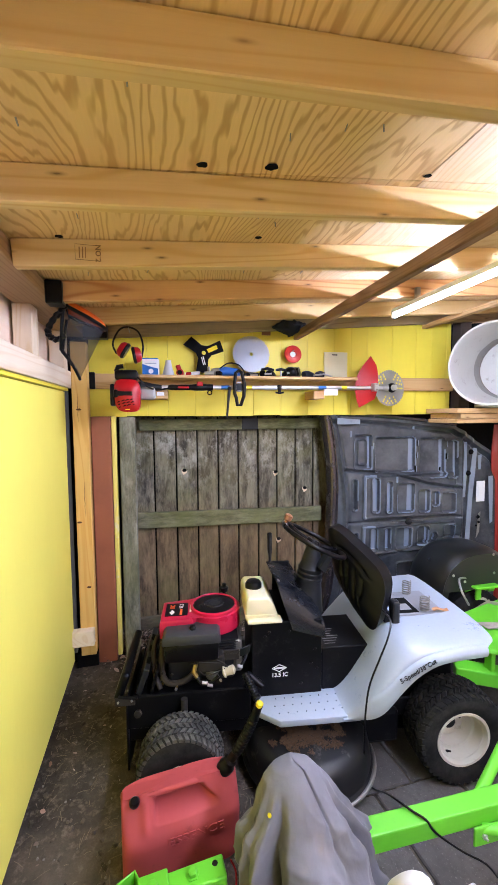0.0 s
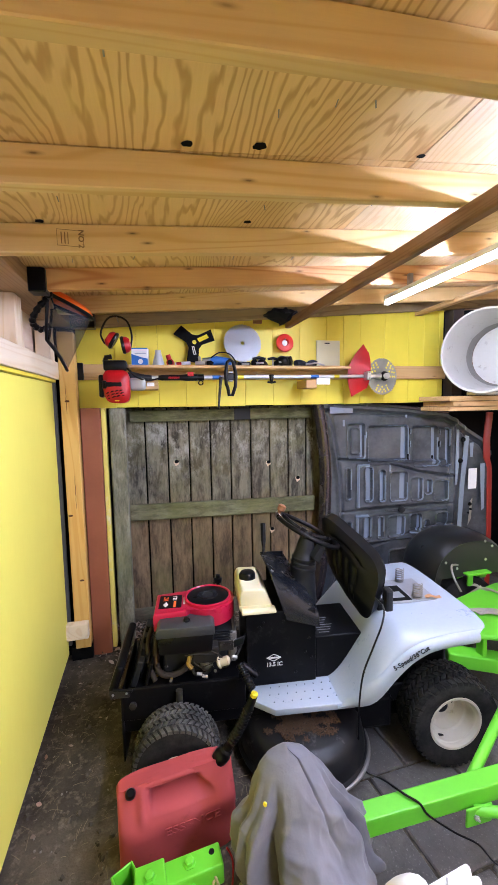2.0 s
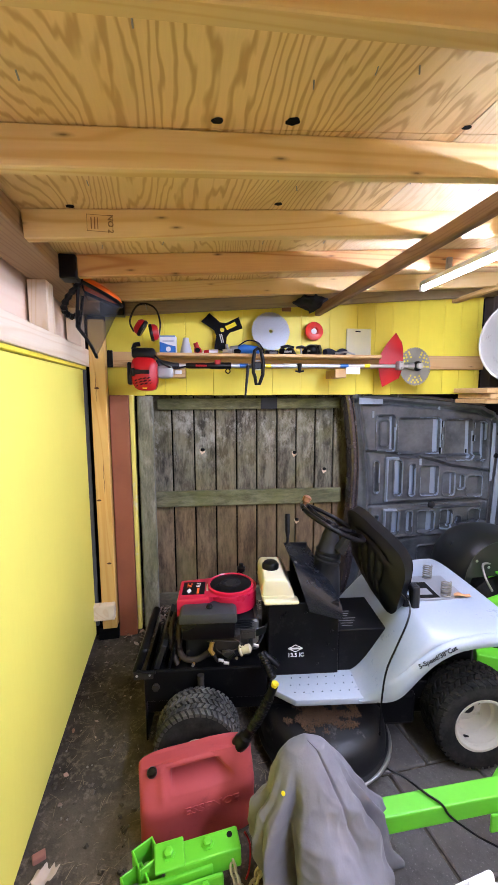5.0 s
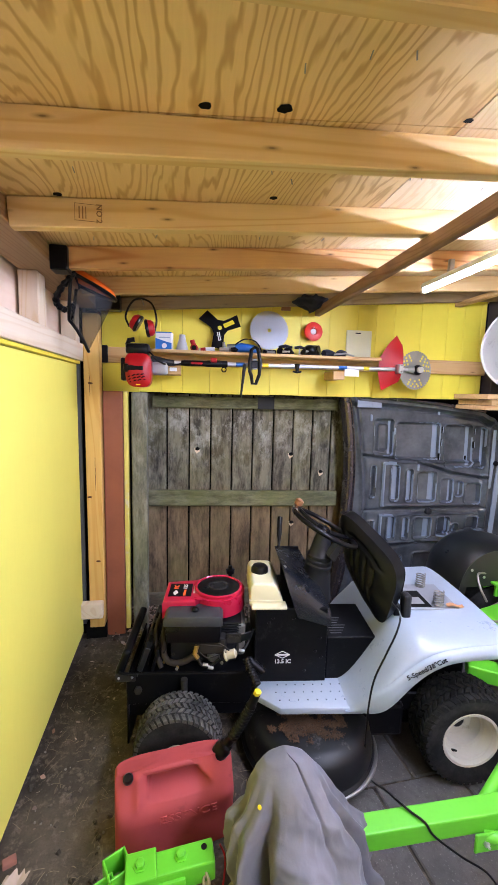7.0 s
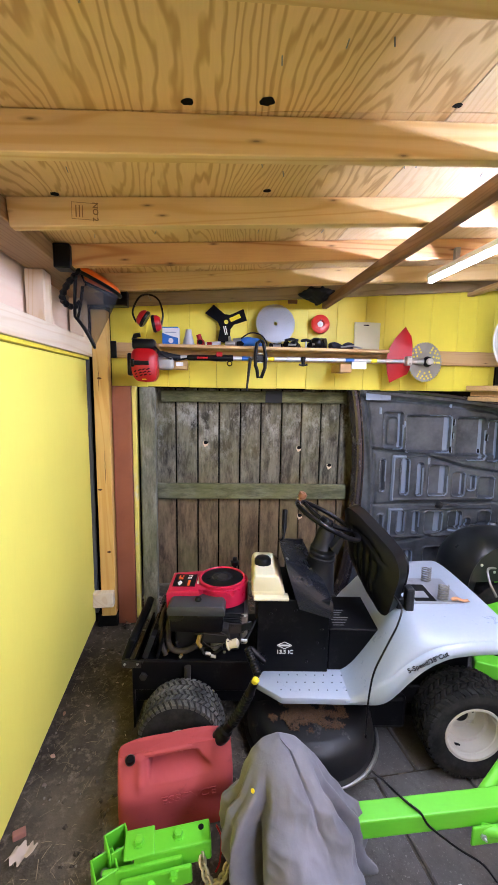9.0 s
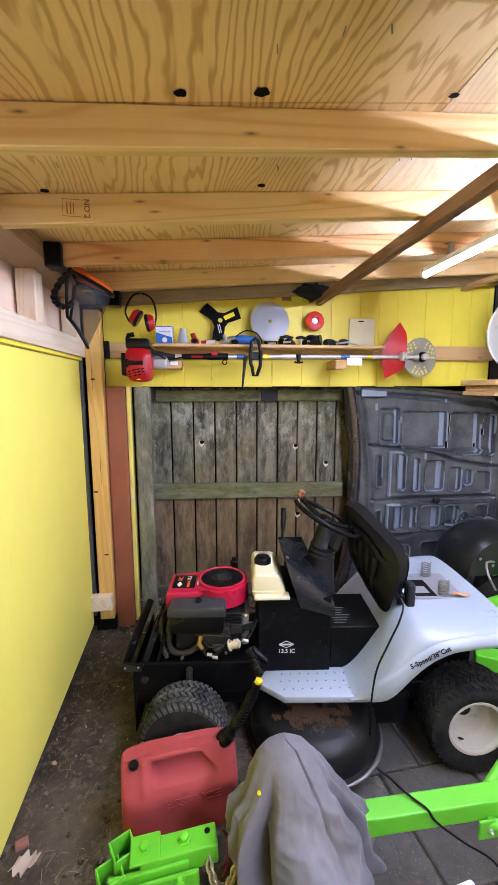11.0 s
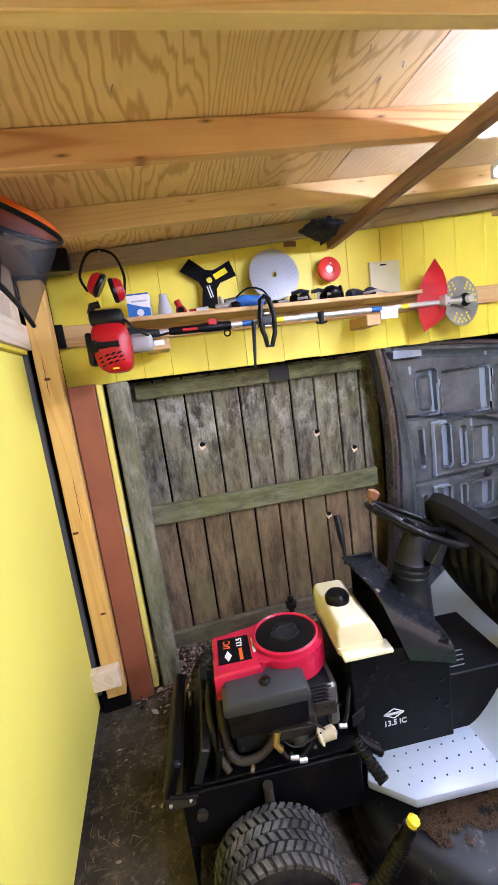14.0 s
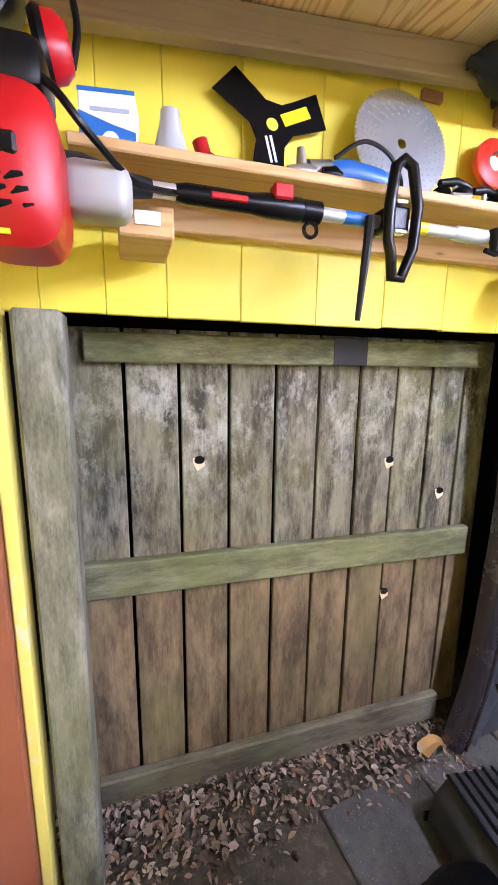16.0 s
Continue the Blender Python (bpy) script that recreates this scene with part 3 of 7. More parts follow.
# walls added to close the shed beside and behind, pale to bounce lamp light
tagged(part("wall_right", box(X_RIGHT, X_RIGHT + 0.05, -3.2, 3.2, -0.35, 2.7, 0), SHEATH), "bare sheathed side wall", "wall", kind="structure")
tagged(part("wall_front", box(-0.7, X_RIGHT, Y_FRONT - 0.05, Y_FRONT, -0.35, 2.7, 0), SHEATH), "unseen sheathed front wall added behind the viewer", "wall", kind="structure")

# pole slung under the rafters and a lath further over
tagged(part("ceiling_pole", box(0.975, 1.015, -1.5, 2.955, 2.205, 2.262, 0.006), POLE), "reddish square pole slung under the rafters", "pole", kind="structure")
tagged(part("ceiling_lath", box(2.05, 2.10, -1.0, 3.02, 2.33, 2.36, 0.003), LUMBER_Y), "pine lath under the rafters", "lath", kind="structure")

# fence gate outside the opening
gate = thing("fence_gate", "weathered grey-brown board gate with three rails and algae", "gate", kind="structure")
GATE_Y = 3.19
edges = [-0.21, -0.046, 0.118, 0.279, 0.441, 0.6, 0.762, 0.918, 1.075, 1.228, 1.36]
for a, b in zip(edges, edges[1:]):
    d = 0.006 * rnd.random()
    part("board", box(a + 0.0055, b - 0.0055, GATE_Y + d, GATE_Y + 0.02 + d, 0.03, 1.645, 0.003), WEATHERED, gate)
part("top_rail", box(-0.15, 1.26, GATE_Y - 0.045, GATE_Y - 0.002, 1.545, 1.63, 0.005), MOSSY, gate)
mid = part("middle_rail", box(0, 1.49, -0.04, -0.002, -0.06, 0.06, 0.006), MOSSY, gate, "mossy green middle rail")
mid.matrix_basis = Matrix.Translation((-0.20, GATE_Y, 0.872)) @ Matrix.Rotation(radians(1.2), 4, "Y")
part("bottom_rail", box(-0.19, 1.23, GATE_Y - 0.04, GATE_Y - 0.002, -0.01, 0.118, 0.006), DULL_RAIL, gate)
for hx, hz in ((0.178, 1.237), (0.905, 1.197), (1.155, 1.055), (0.93, 0.645)):
    part("split_chip", prism([(hx - 0.022, hz + 0.008), (hx - 0.020, hz - 0.012), (hx - 0.008, hz - 0.036), (hx + 0.004, hz - 0.028), (hx + 0.018, hz - 0.020), (hx + 0.016, hz + 0.006)], GATE_Y - 0.003, GATE_Y - 0.0005), PALE_Z, gate, "pale splintered wood")
    part("knot_hole", lathe([(0.0, 0), (0.018, 0.0), (0.017, 0.0035), (0.0, 0.003)], 14, Matrix.Translation((hx, GATE_Y - 0.0005, hz)) @ Matrix.Rotation(radians(90), 4, "X") @ Matrix.Diagonal((1, 0.75, 1, 1))), DARK, gate, "dark knot hole")
patch = part("gate_patch", box(0.622, 0.752, GATE_Y - 0.046, GATE_Y - 0.041, 1.545, 1.637, 0.002), GREY_PLASTIC, gate, "dark metal plate screwed to the top rail")
# black sheet behind the gate stands in for the dark outdoors
tagged(part("outer_wall", box(-1.5, 3.6, 3.5, 3.55, -0.3, 2.2, 0), DARK), "black sheet added for the night beyond the gate", "wall", kind="structure")

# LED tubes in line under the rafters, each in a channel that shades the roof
# the second tube is unseen, added behind the viewer as fill light
for y0, y1, words in ((LAMP_Y0, LAMP_Y1, "lit white LED tube light under the rafters"), (-2.62, -0.25, "unseen second LED tube added behind the viewer as fill")):
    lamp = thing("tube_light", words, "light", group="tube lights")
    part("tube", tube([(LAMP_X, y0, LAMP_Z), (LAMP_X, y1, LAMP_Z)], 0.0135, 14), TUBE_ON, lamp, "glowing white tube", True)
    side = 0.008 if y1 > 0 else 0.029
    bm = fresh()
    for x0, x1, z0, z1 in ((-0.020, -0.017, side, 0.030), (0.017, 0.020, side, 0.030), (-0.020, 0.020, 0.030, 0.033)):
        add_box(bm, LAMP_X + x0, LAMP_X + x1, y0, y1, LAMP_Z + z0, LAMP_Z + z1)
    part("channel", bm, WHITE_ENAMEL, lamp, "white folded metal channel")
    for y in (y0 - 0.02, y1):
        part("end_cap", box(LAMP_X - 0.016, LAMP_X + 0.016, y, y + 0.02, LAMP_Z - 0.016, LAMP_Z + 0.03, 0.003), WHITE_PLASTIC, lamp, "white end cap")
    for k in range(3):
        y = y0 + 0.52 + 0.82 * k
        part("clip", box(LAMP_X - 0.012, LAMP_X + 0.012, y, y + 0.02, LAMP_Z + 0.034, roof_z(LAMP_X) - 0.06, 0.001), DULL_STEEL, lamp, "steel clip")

# ---- the riding mower ----
MOWER = Matrix.Translation((0.8, 2.07, 0.0)) @ Matrix.Rotation(radians(-6), 4, "Z")
mower = thing("riding_mower", "grey and black riding lawn mower without bonnet, seat tipped forward", "lawn mower", MOWER)


def wheel(name, r, width, rim_r, at, side, label, rubber):
    """A turf wheel about the local y axis; side is -1 for the near face."""
    w = part(name, lathe([(0.0, -0.012), (0.022, -0.012), (0.022, 0.012), (0.0, 0.012)], 16, Matrix.Translation((0, -side * width * 0.22, 0)) @ Matrix.Rotation(radians(90), 4, "X")), DULL_STEEL, mower, label)
    w.matrix_basis = Matrix.Translation(at)
    turn = Matrix.Rotation(radians(90), 4, "X")
    h = width / 2
    prof = [(rim_r - 0.006, -h * 0.78), (rim_r + 0.02, -h * 0.93), (r * 0.80, -h), (r * 0.93, -h * 0.93), (r * 0.975, -h * 0.78), (r * 0.985, -h * 0.3), (r * 0.985, h * 0.3),
            (r * 0.975, h * 0.78), (r * 0.93, h * 0.93), (r * 0.80, h), (rim_r + 0.02, h * 0.93), (rim_r - 0.006, h * 0.78)]
    bm = fresh()
    rings = []
    n = 56
    for q, y in prof:
        rings.append([bm.verts.new(turn @ Vector((q * math.cos(2 * math.pi * k / n), q * math.sin(2 * math.pi * k / n), y))) for k in range(n)])
    for a, b in zip(rings, rings[1:] + rings[:1]):
        for k in range(n):
            bm.faces.new((a[k], a[(k + 1) % n], b[(k + 1) % n], b[k]))
    part("tyre", bm, TYRE, w, "worn black turf tyre", True)
    # staggered turf lugs
    bm = fresh()
    lugs, bands = 42, 6
    for k in range(lugs):
        for row in range(bands):
            y0, y1 = -0.97 + 1.94 * (row + 0.06) / bands, -0.97 + 1.94 * (row + 0.94) / bands
            a = 2 * math.pi * (k + 0.5 * (row % 2)) / lugs
            out = r if 0 < row < bands - 1 else r * 0.985
            step = math.pi / lugs
            c = []
            for rr, aa in ((out * 0.94, -0.80), (out * 0.94, 0.80), (out + 0.004, 0.60), (out + 0.004, -0.60)):
                for y in (y0, y1):
                    skew = 0.5 * step * (1 if (row % 2 == 0) == (y == y1) else -1)
                    ang = a + aa * step + skew
                    edge = 0.965 if abs(y) > 0.9 else 1.0
                    c.append(bm.verts.new(turn @ Vector((rr * edge * math.cos(ang), rr * edge * math.sin(ang), y * h))))
            for f in ((0, 1, 3, 2), (2, 3, 5, 4), (4, 5, 7, 6), (6, 7, 1, 0), (0, 2, 4, 6), (1, 7, 5, 3)):
                bm.faces.new([c[i] for i in f])
    tagged(part("tread", bm, rubber, w, smooth=True), "worn turf tread lugs", kind="stuff")
    s = side
    rim_prof = [(rim_r * 0.93, s * h * 0.76), (rim_r + 0.006, s * h * 0.82), (rim_r + 0.004, s * h * 0.88), (rim_r * 0.95, s * h * 0.87), (rim_r * 0.91, s * h * 0.78), (rim_r * 0.90, s * h * 0.66), (rim_r * 0.87, s * h * 0.62),
                (rim_r * 0.84, s * h * 0.20), (rim_r * 0.80, s * h * 0.12), (rim_r * 0.70, s * h * 0.08), (rim_r * 0.62, -s * h * 0.34), (rim_r * 0.57, -s * h * 0.42), (rim_r * 0.30, -s * h * 0.42), (rim_r * 0.27, -s * h * 0.38), (0.0, -s * h * 0.38)]
    bm = fresh()
    rings = []
    for q, y in rim_prof:
        rings.append([bm.verts.new(turn @ Vector((max(q, 1e-4) * math.cos(2 * math.pi * k / 40), max(q, 1e-4) * math.sin(2 * math.pi * k / 40), -y))) for k in range(40)])
    for a, b in zip(rings, rings[1:]):
        for k in range(40):
            bm.faces.new((a[k], a[(k + 1) % 40], b[(k + 1) % 40], b[k]))
    part("rim", bm, RIM, w, "scuffed cream painted steel rim", True)
    hole = lathe([(0.0, -0.001), (0.006, -0.001), (0.006, 0.0035), (0.0, 0.0035)], 14, Matrix.Translation((rim_r * 0.44, -s * h * 0.40, rim_r * 0.12)) @ turn)
    part("rim_hole", hole, DARK, w, "dark hole in the rim")
    part("axle_cap", lathe([(0.0, -0.006), (rim_r * 0.25, -0.006), (rim_r * 0.25, 0.004), (rim_r * 0.20, 0.008), (0.0, 0.008)], 20, Matrix.Translation((0, -s * h * 0.36, 0)) @ turn), BLACK_PLASTIC, w, "black axle cap")
    a = radians(-118)
    stem = [Vector((q * math.cos(a), s * h * d, q * math.sin(a))) for q, d in ((rim_r * 0.86, 0.30), (rim_r * 0.80, 0.36), (rim_r * 0.72, 0.50))]
    part("valve_stem", tube(stem, [0.007, 0.0055, 0.004], 10), BLACK_PLASTIC, w, "short black valve stem", True)
    return w


wheel("rear_wheel", 0.222, 0.19, 0.128, (0.613, -0.29, 0.126), -1, "fat rear wheel with cream rim", TYRE)
wheel("rear_wheel", 0.222, 0.19, 0.128, (0.645, 0.33, 0.105), 1, "fat rear wheel with cream rim", TYRE)
wheel("front_wheel", 0.184, 0.17, 0.05, (-0.70, -0.355, 0.143), -1, "small front wheel with dusty turf tread", TYRE_DUSTY)
wheel("front_wheel", 0.19, 0.145, 0.085, (-0.765, 0.40, 0.185), 1, "small front wheel with dusty turf tread", TYRE_DUSTY)

# frame, axle and front brackets
part("frame_rail", box(-0.96, 0.70, -0.215, -0.20, 0.15, 0.24, 0.004), BLACK_STEEL, mower, "black pressed steel frame rail")
part("frame_rail", box(-0.96, 0.70, 0.20, 0.215, 0.15, 0.24, 0.004), BLACK_STEEL, mower, "black pressed steel frame rail")
part("engine_plate", box(-0.93, -0.36, -0.2, 0.2, 0.345, 0.357, 0.003), BLACK_STEEL, mower)
part("front_axle", tube([(-0.70, -0.32, 0.19), (-0.70, -0.12, 0.24), (-0.70, 0.12, 0.24), (-0.74, 0.36, 0.19)], 0.024, 10), BLACK_STEEL, mower, smooth=True)
part("spindle", tube([(-0.69, -0.27, 0.15), (-0.69, -0.25, 0.36)], 0.016, 10), SOOT, mower, "greasy steel spindle", True)
part("tie_rod", tube([(-0.62, -0.26, 0.2), (-0.5, -0.1, 0.22), (-0.45, 0.1, 0.24)], 0.009, 8), DULL_STEEL, mower, smooth=True)
part("side_apron", box(-0.955, -0.945, -0.235, 0.2, 0.02, 0.36, 0.003), BLACK_STEEL, mower, "black front apron plate")
part("side_apron", box(-0.95, -0.38, -0.232, -0.222, 0.22, 0.372, 0.003), BLACK_STEEL, mower, "dirty black side plate")
lean = Matrix.Translation((-0.99, 0, 0.37)) @ Matrix.Rotation(radians(20), 4, "Y")
part("front_bracket", box(-0.020, 0.020, -0.225, 0.17, -0.02, 0.115, 0.016, 4, lean), BLACK_STEEL, mower, "leaning black bonnet bracket")
lean2 = Matrix.Translation((-0.905, 0, 0.36)) @ Matrix.Rotation(radians(20), 4, "Y")
bm = box(-0.014, 0.014, -0.20, 0.18, 0.0, 0.125, 0.004, 1, lean2)
rad = part("grille_frame", bm, GREY_PLASTIC, mower, "dusty dark grille frame")
for k in range(3):
    part("slot", box(-0.010, 0.010, -0.15 + 0.1 * k, -0.10 + 0.1 * k, 0.124, 0.127, 0.001, 1, lean2), DARK, rad)
for k, (x, z1, w) in enumerate(((-0.845, 0.47, 0.016), (-0.815, 0.45, 0.012), (-0.875, 0.475, 0.008))):
    part("shield_plate", box(-w / 2, w / 2, -0.20 + 0.02 * k, 0.16, 0.0, z1 - 0.36, 0.004, 1, Matrix.Translation((x, 0, 0.36)) @ Matrix.Rotation(radians(16), 4, "Y")), BLACK_STEEL if k != 1 else SOOT, mower, "black shield plate")
part("hinge_plate", box(-1.0, -0.91, -0.246, -0.24, 0.345, 0.385, 0.004), SOOT, mower, "worn hinge plate")
for x, z in ((-0.985, 0.365), (-0.925, 0.368)):
    part("hinge_rivet", lathe([(0, 0), (0.006, 0), (0.004, 0.006), (0, 0.006)], 8, Matrix.Translation((x, -0.246, z)) @ Matrix.Rotation(radians(90), 4, "X")), STEEL, mower, "bright rivet")
part("hinge_pin", tube([(-0.985, -0.24, 0.385), (-0.9, -0.245, 0.378)], 0.007, 10), BLACK_STEEL, mower, "steel hinge pin", True)
part("hinge_bolt", lathe([(0, 0), (0.018, 0), (0.018, 0.014), (0, 0.016)], 6, Matrix.Translation((-0.9, -0.235, 0.30)) @ Matrix.Rotation(radians(90), 4, "X")), SOOT, mower, "steel bolt head")
part("exhaust_pipe", tube(curve_points([(-0.80, 0.06, 0.52), (-0.805, -0.06, 0.50), (-0.80, -0.15, 0.445), (-0.775, -0.185, 0.405), (-0.72, -0.19, 0.395), (-0.66, -0.175, 0.415), (-0.61, -0.13, 0.45)]), 0.014, 12), PIPE_RUST, mower, "rusty brown bent exhaust pipe", True)
part("exhaust_pipe", tube(curve_points([(-0.84, 0.04, 0.50), (-0.845, -0.08, 0.49), (-0.83, -0.16, 0.43), (-0.80, -0.2, 0.38)]), 0.012, 12), PIPE_RUST, mower, "rusty brown bent exhaust pipe", True)
rw = random.Random(77)
for k in range(16):
    x, y, z = rw.uniform(-0.80, -0.45), rw.uniform(-0.225, -0.16), rw.uniform(0.375, 0.50)
    part("engine_bolt", lathe([(0, 0), (0.007, 0), (0.007, 0.007), (0.004, 0.008), (0, 0.008)], 6, Matrix.Translation((x, y, z)) @ Matrix.Rotation(radians(90), 4, "X")), rw.choice((DULL_STEEL, SOOT, BRASS)), mower)
for a, b, c_ in (((-0.66, -0.215, 0.50), (-0.60, -0.235, 0.515), (-0.52, -0.225, 0.50)), ((-0.55, -0.22, 0.52), (-0.50, -0.235, 0.50), (-0.46, -0.21, 0.43)), ((-0.62, -0.225, 0.47), (-0.58, -0.24, 0.455), (-0.50, -0.235, 0.48))):
    part("control_rod", tube(curve_points([a, b, c_], 6), 0.0026, 6), SOOT, mower, "thin control rod", True)

# engine
engine = part("engine", box(-0.77, -0.45, -0.14, 0.16, 0.36, 0.50, 0.015, 2), GREY_PLASTIC, mower, "dirty grey single-cylinder engine")
for k in range(6):
    part("cooling_fin", box(-0.56, -0.43, -0.15, 0.10, 0.50 + 0.013 * k, 0.504 + 0.013 * k, 0.001), GREY_PLASTIC, engine)
bm = fresh()
ring = [(-0.5435 + 0.132 * math.cos(a), -0.022 + 0.132 * math.sin(a)) for a in (radians(-132 + 264 * k / 28) for k in range(29))]
outline = [(-0.805, -0.15), (-0.65, -0.142)] + ring + [(-0.66, 0.05), (-0.805, 0.052)]
lo = [bm.verts.new((x, y, 0.595)) for x, y in outline]
hi = [bm.verts.new((x, y, 0.680)) for x, y in outline]
n = len(outline)
bm.faces.new(hi)
bm.faces.new(lo[::-1])
for i in range(n):
    bm.faces.new((lo[i], lo[(i + 1) % n], hi[(i + 1) % n], hi[i]))
top = [e for e in bm.edges if e.verts[0].co.z > 0.67 and e.verts[1].co.z > 0.67]
bmesh.ops.bevel(bm, geom=top, offset=0.013, segments=3, affect="EDGES", profile=0.5)
part("blower_shroud", bm, RED_SHROUD, engine, "glossy red blower housing", True)
C = Matrix.Translation((-0.5435, -0.022, 0.680)) @ Matrix.Scale(1.06, 4)
part("raised_ring", lathe([(0.112, 0), (0.112, 0.012), (0.104, 0.016), (0.10, 0.012), (0.10, 0.0)], 48, C), RED_SHROUD, engine, "red rim round the screen", True)
part("screen", lathe([(0.0, 0.0), (0.10, 0.0), (0.10, 0.009), (0.085, 0.013), (0.05, 0.014), (0.048, 0.011), (0.0, 0.011)], 40, C), BLACK_PLASTIC, engine, "black rotating air screen", True)
bm = fresh()
for k in range(48):
    a = 2 * math.pi * k / 48
    m = C @ Matrix.Rotation(a, 4, "Z")
    add_box(bm, 0.028, 0.046, -0.0008, 0.0008, 0.012, 0.0195, m)
part("screen_louvres", bm, GREY_PLASTIC, engine)
part("screen_hub", lathe([(0.0, 0.012), (0.047, 0.012), (0.045, 0.0185), (0.027, 0.0185), (0.025, 0.0165), (0.0, 0.0165)], 28, C), GREY_PLASTIC, engine, "grey ribbed centre cap", True)
part("engine_label", box(-0.785, -0.675, -0.105, 0.022, 0.6805, 0.6820, 0.0), BLACK_PLASTIC, engine, "black printed label")
QUARTER = Matrix.Rotation(radians(88), 4, "Z")
lettering("label_print", "I/C", 0.034, ORANGE_INK, engine, Matrix.Translation((-0.742, -0.014, 0.6825)) @ QUARTER)
lettering("label_print", "13.5", 0.027, WHITE_INK, engine, Matrix.Translation((-0.700, -0.012, 0.6825)) @ QUARTER)
part("label_stripe", box(-0.714, -0.702, -0.100, -0.042, 0.6822, 0.6828, 0), ORANGE_INK, engine, "orange printed stripe")
bm = fresh()
add_prism(bm, [(-0.765, -0.072), (-0.752, -0.045), (-0.739, -0.072), (-0.752, -0.098)], 0.6822, 0.6828, Matrix(((1, 0, 0, 0), (0, 0, 1, 0), (0, 1, 0, 0), (0, 0, 0, 1))))
part("label_mark", bm, WHITE_INK, engine, "white diamond mark")
part("side_label", box(-0.667, -0.657, -0.075, 0.0, 0.6805, 0.6816, 0), WHITE_INK, engine, "narrow pale label")
air = prism([(-0.775, 0.52), (-0.53, 0.52), (-0.525, 0.604), (-0.78, 0.604)], -0.232, -0.12, 0.008, 2)
cleaner = part("air_cleaner", air, BLACK_PLASTIC, engine, "black air cleaner body", True)
part("cleaner_lid", prism([(-0.787, 0.606), (-0.518, 0.606), (-0.518, 0.638), (-0.532, 0.654), (-0.772, 0.654), (-0.787, 0.638)], -0.242, -0.118, 0.006, 2), COVER_GREY, cleaner, "charcoal plastic lid", True)
part("cover_knob", lathe([(0.0, 0), (0.016, 0.0), (0.018, 0.008), (0.012, 0.018), (0.0, 0.02)], 10, Matrix.Translation((-0.648, -0.184, 0.652))), BLACK_PLASTIC, cleaner, "black wing knob", True)
part("side_badge", box(-0.492, -0.44, -0.004, 0.0, -0.018, 0.018, 0.002, 1, Matrix.Translation((-0.01, -0.148, 0.642)) @ Matrix.Rotation(radians(28), 4, "Z")), BLACK_PLASTIC, engine, "black badge on the housing")
part("dipstick", lathe([(0.0, 0.55), (0.011, 0.55), (0.011, 0.675), (0.022, 0.68), (0.024, 0.70), (0.013, 0.705), (0.012, 0.72), (0.0, 0.722)], 12, Matrix.Translation((-0.484, 0.125, 0.01))), BLACK_PLASTIC, engine, "black oil filler cap", True)
part("carburettor", box(-0.63, -0.50, -0.20, -0.13, 0.44, 0.52, 0.01, 2), SOOT, engine, "grimy alloy carburettor")
part("carburettor_bowl", lathe([(0.0, 0.40), (0.026, 0.40), (0.03, 0.41), (0.03, 0.445), (0.0, 0.445)], 18, Matrix.Translation((-0.56, -0.17, 0))), DULL_STEEL, engine, smooth=True)
part("brass_fitting", tube([(-0.635, -0.215, 0.50), (-0.645, -0.225, 0.465), (-0.63, -0.228, 0.445)], 0.011, 8), BRASS, engine, "brass fuel fitting", True)
part("fuel_filter", tube([(-0.512, -0.228, 0.455), (-0.504, -0.228, 0.457), (-0.500, -0.229, 0.459), (-0.496, -0.229, 0.460), (-0.460, -0.231, 0.470), (-0.452, -0.232, 0.473)], [0.010, 0.026, 0.026, 0.019, 0.021, 0.009], 16), OLD_CREAM, engine, "small cream inline fuel filter", True)
part("fuel_hose", tube(curve_points([(-0.63, -0.23, 0.445), (-0.61, -0.24, 0.42), (-0.57, -0.24, 0.418), (-0.53, -0.23, 0.445)]), 0.007, 8), BLACK_PLASTIC, engine, "black fuel hose", True)
part("fuel_hose", tube(curve_points([(-0.44, -0.233, 0.476), (-0.41, -0.22, 0.50), (-0.37, -0.15, 0.54)]), 0.007, 8), BLACK_PLASTIC, engine, "black fuel hose", True)
for p in ((-0.595, -0.246, 0.425), (-0.57, -0.25, 0.413), (-0.43, -0.236, 0.485)):
    part("hose_clip", tube([Vector(p) + Vector((-0.012, 0, 0.003)), Vector(p) + Vector((0.012, 0, -0.002))], 0.0075, 8), STEEL, engine, "bright hose clip", True)
part("governor_arm", box(-0.50, -0.43, -0.19, -0.186, 0.49, 0.54, 0.002), SOOT, engine)
part("governor_spring", tube([(-0.5 + 0.0035 * k, -0.2 + 0.006 * math.cos(k * 1.9), 0.53 + 0.006 * math.sin(k * 1.9)) for k in range(24)], 0.0014, 5), SOOT, engine)
part("engine_shield", box(-0.45, -0.41, -0.15, 0.14, 0.40, 0.56, 0.01), DULL_STEEL, engine, "stained metal heat shield")
part("starter_motor", lathe([(0.0, 0.37), (0.04, 0.37), (0.04, 0.50), (0.03, 0.52), (0.0, 0.52)], 18, Matrix.Translation((-0.70, 0.2, 0))), BLACK_STEEL, engine, smooth=True)

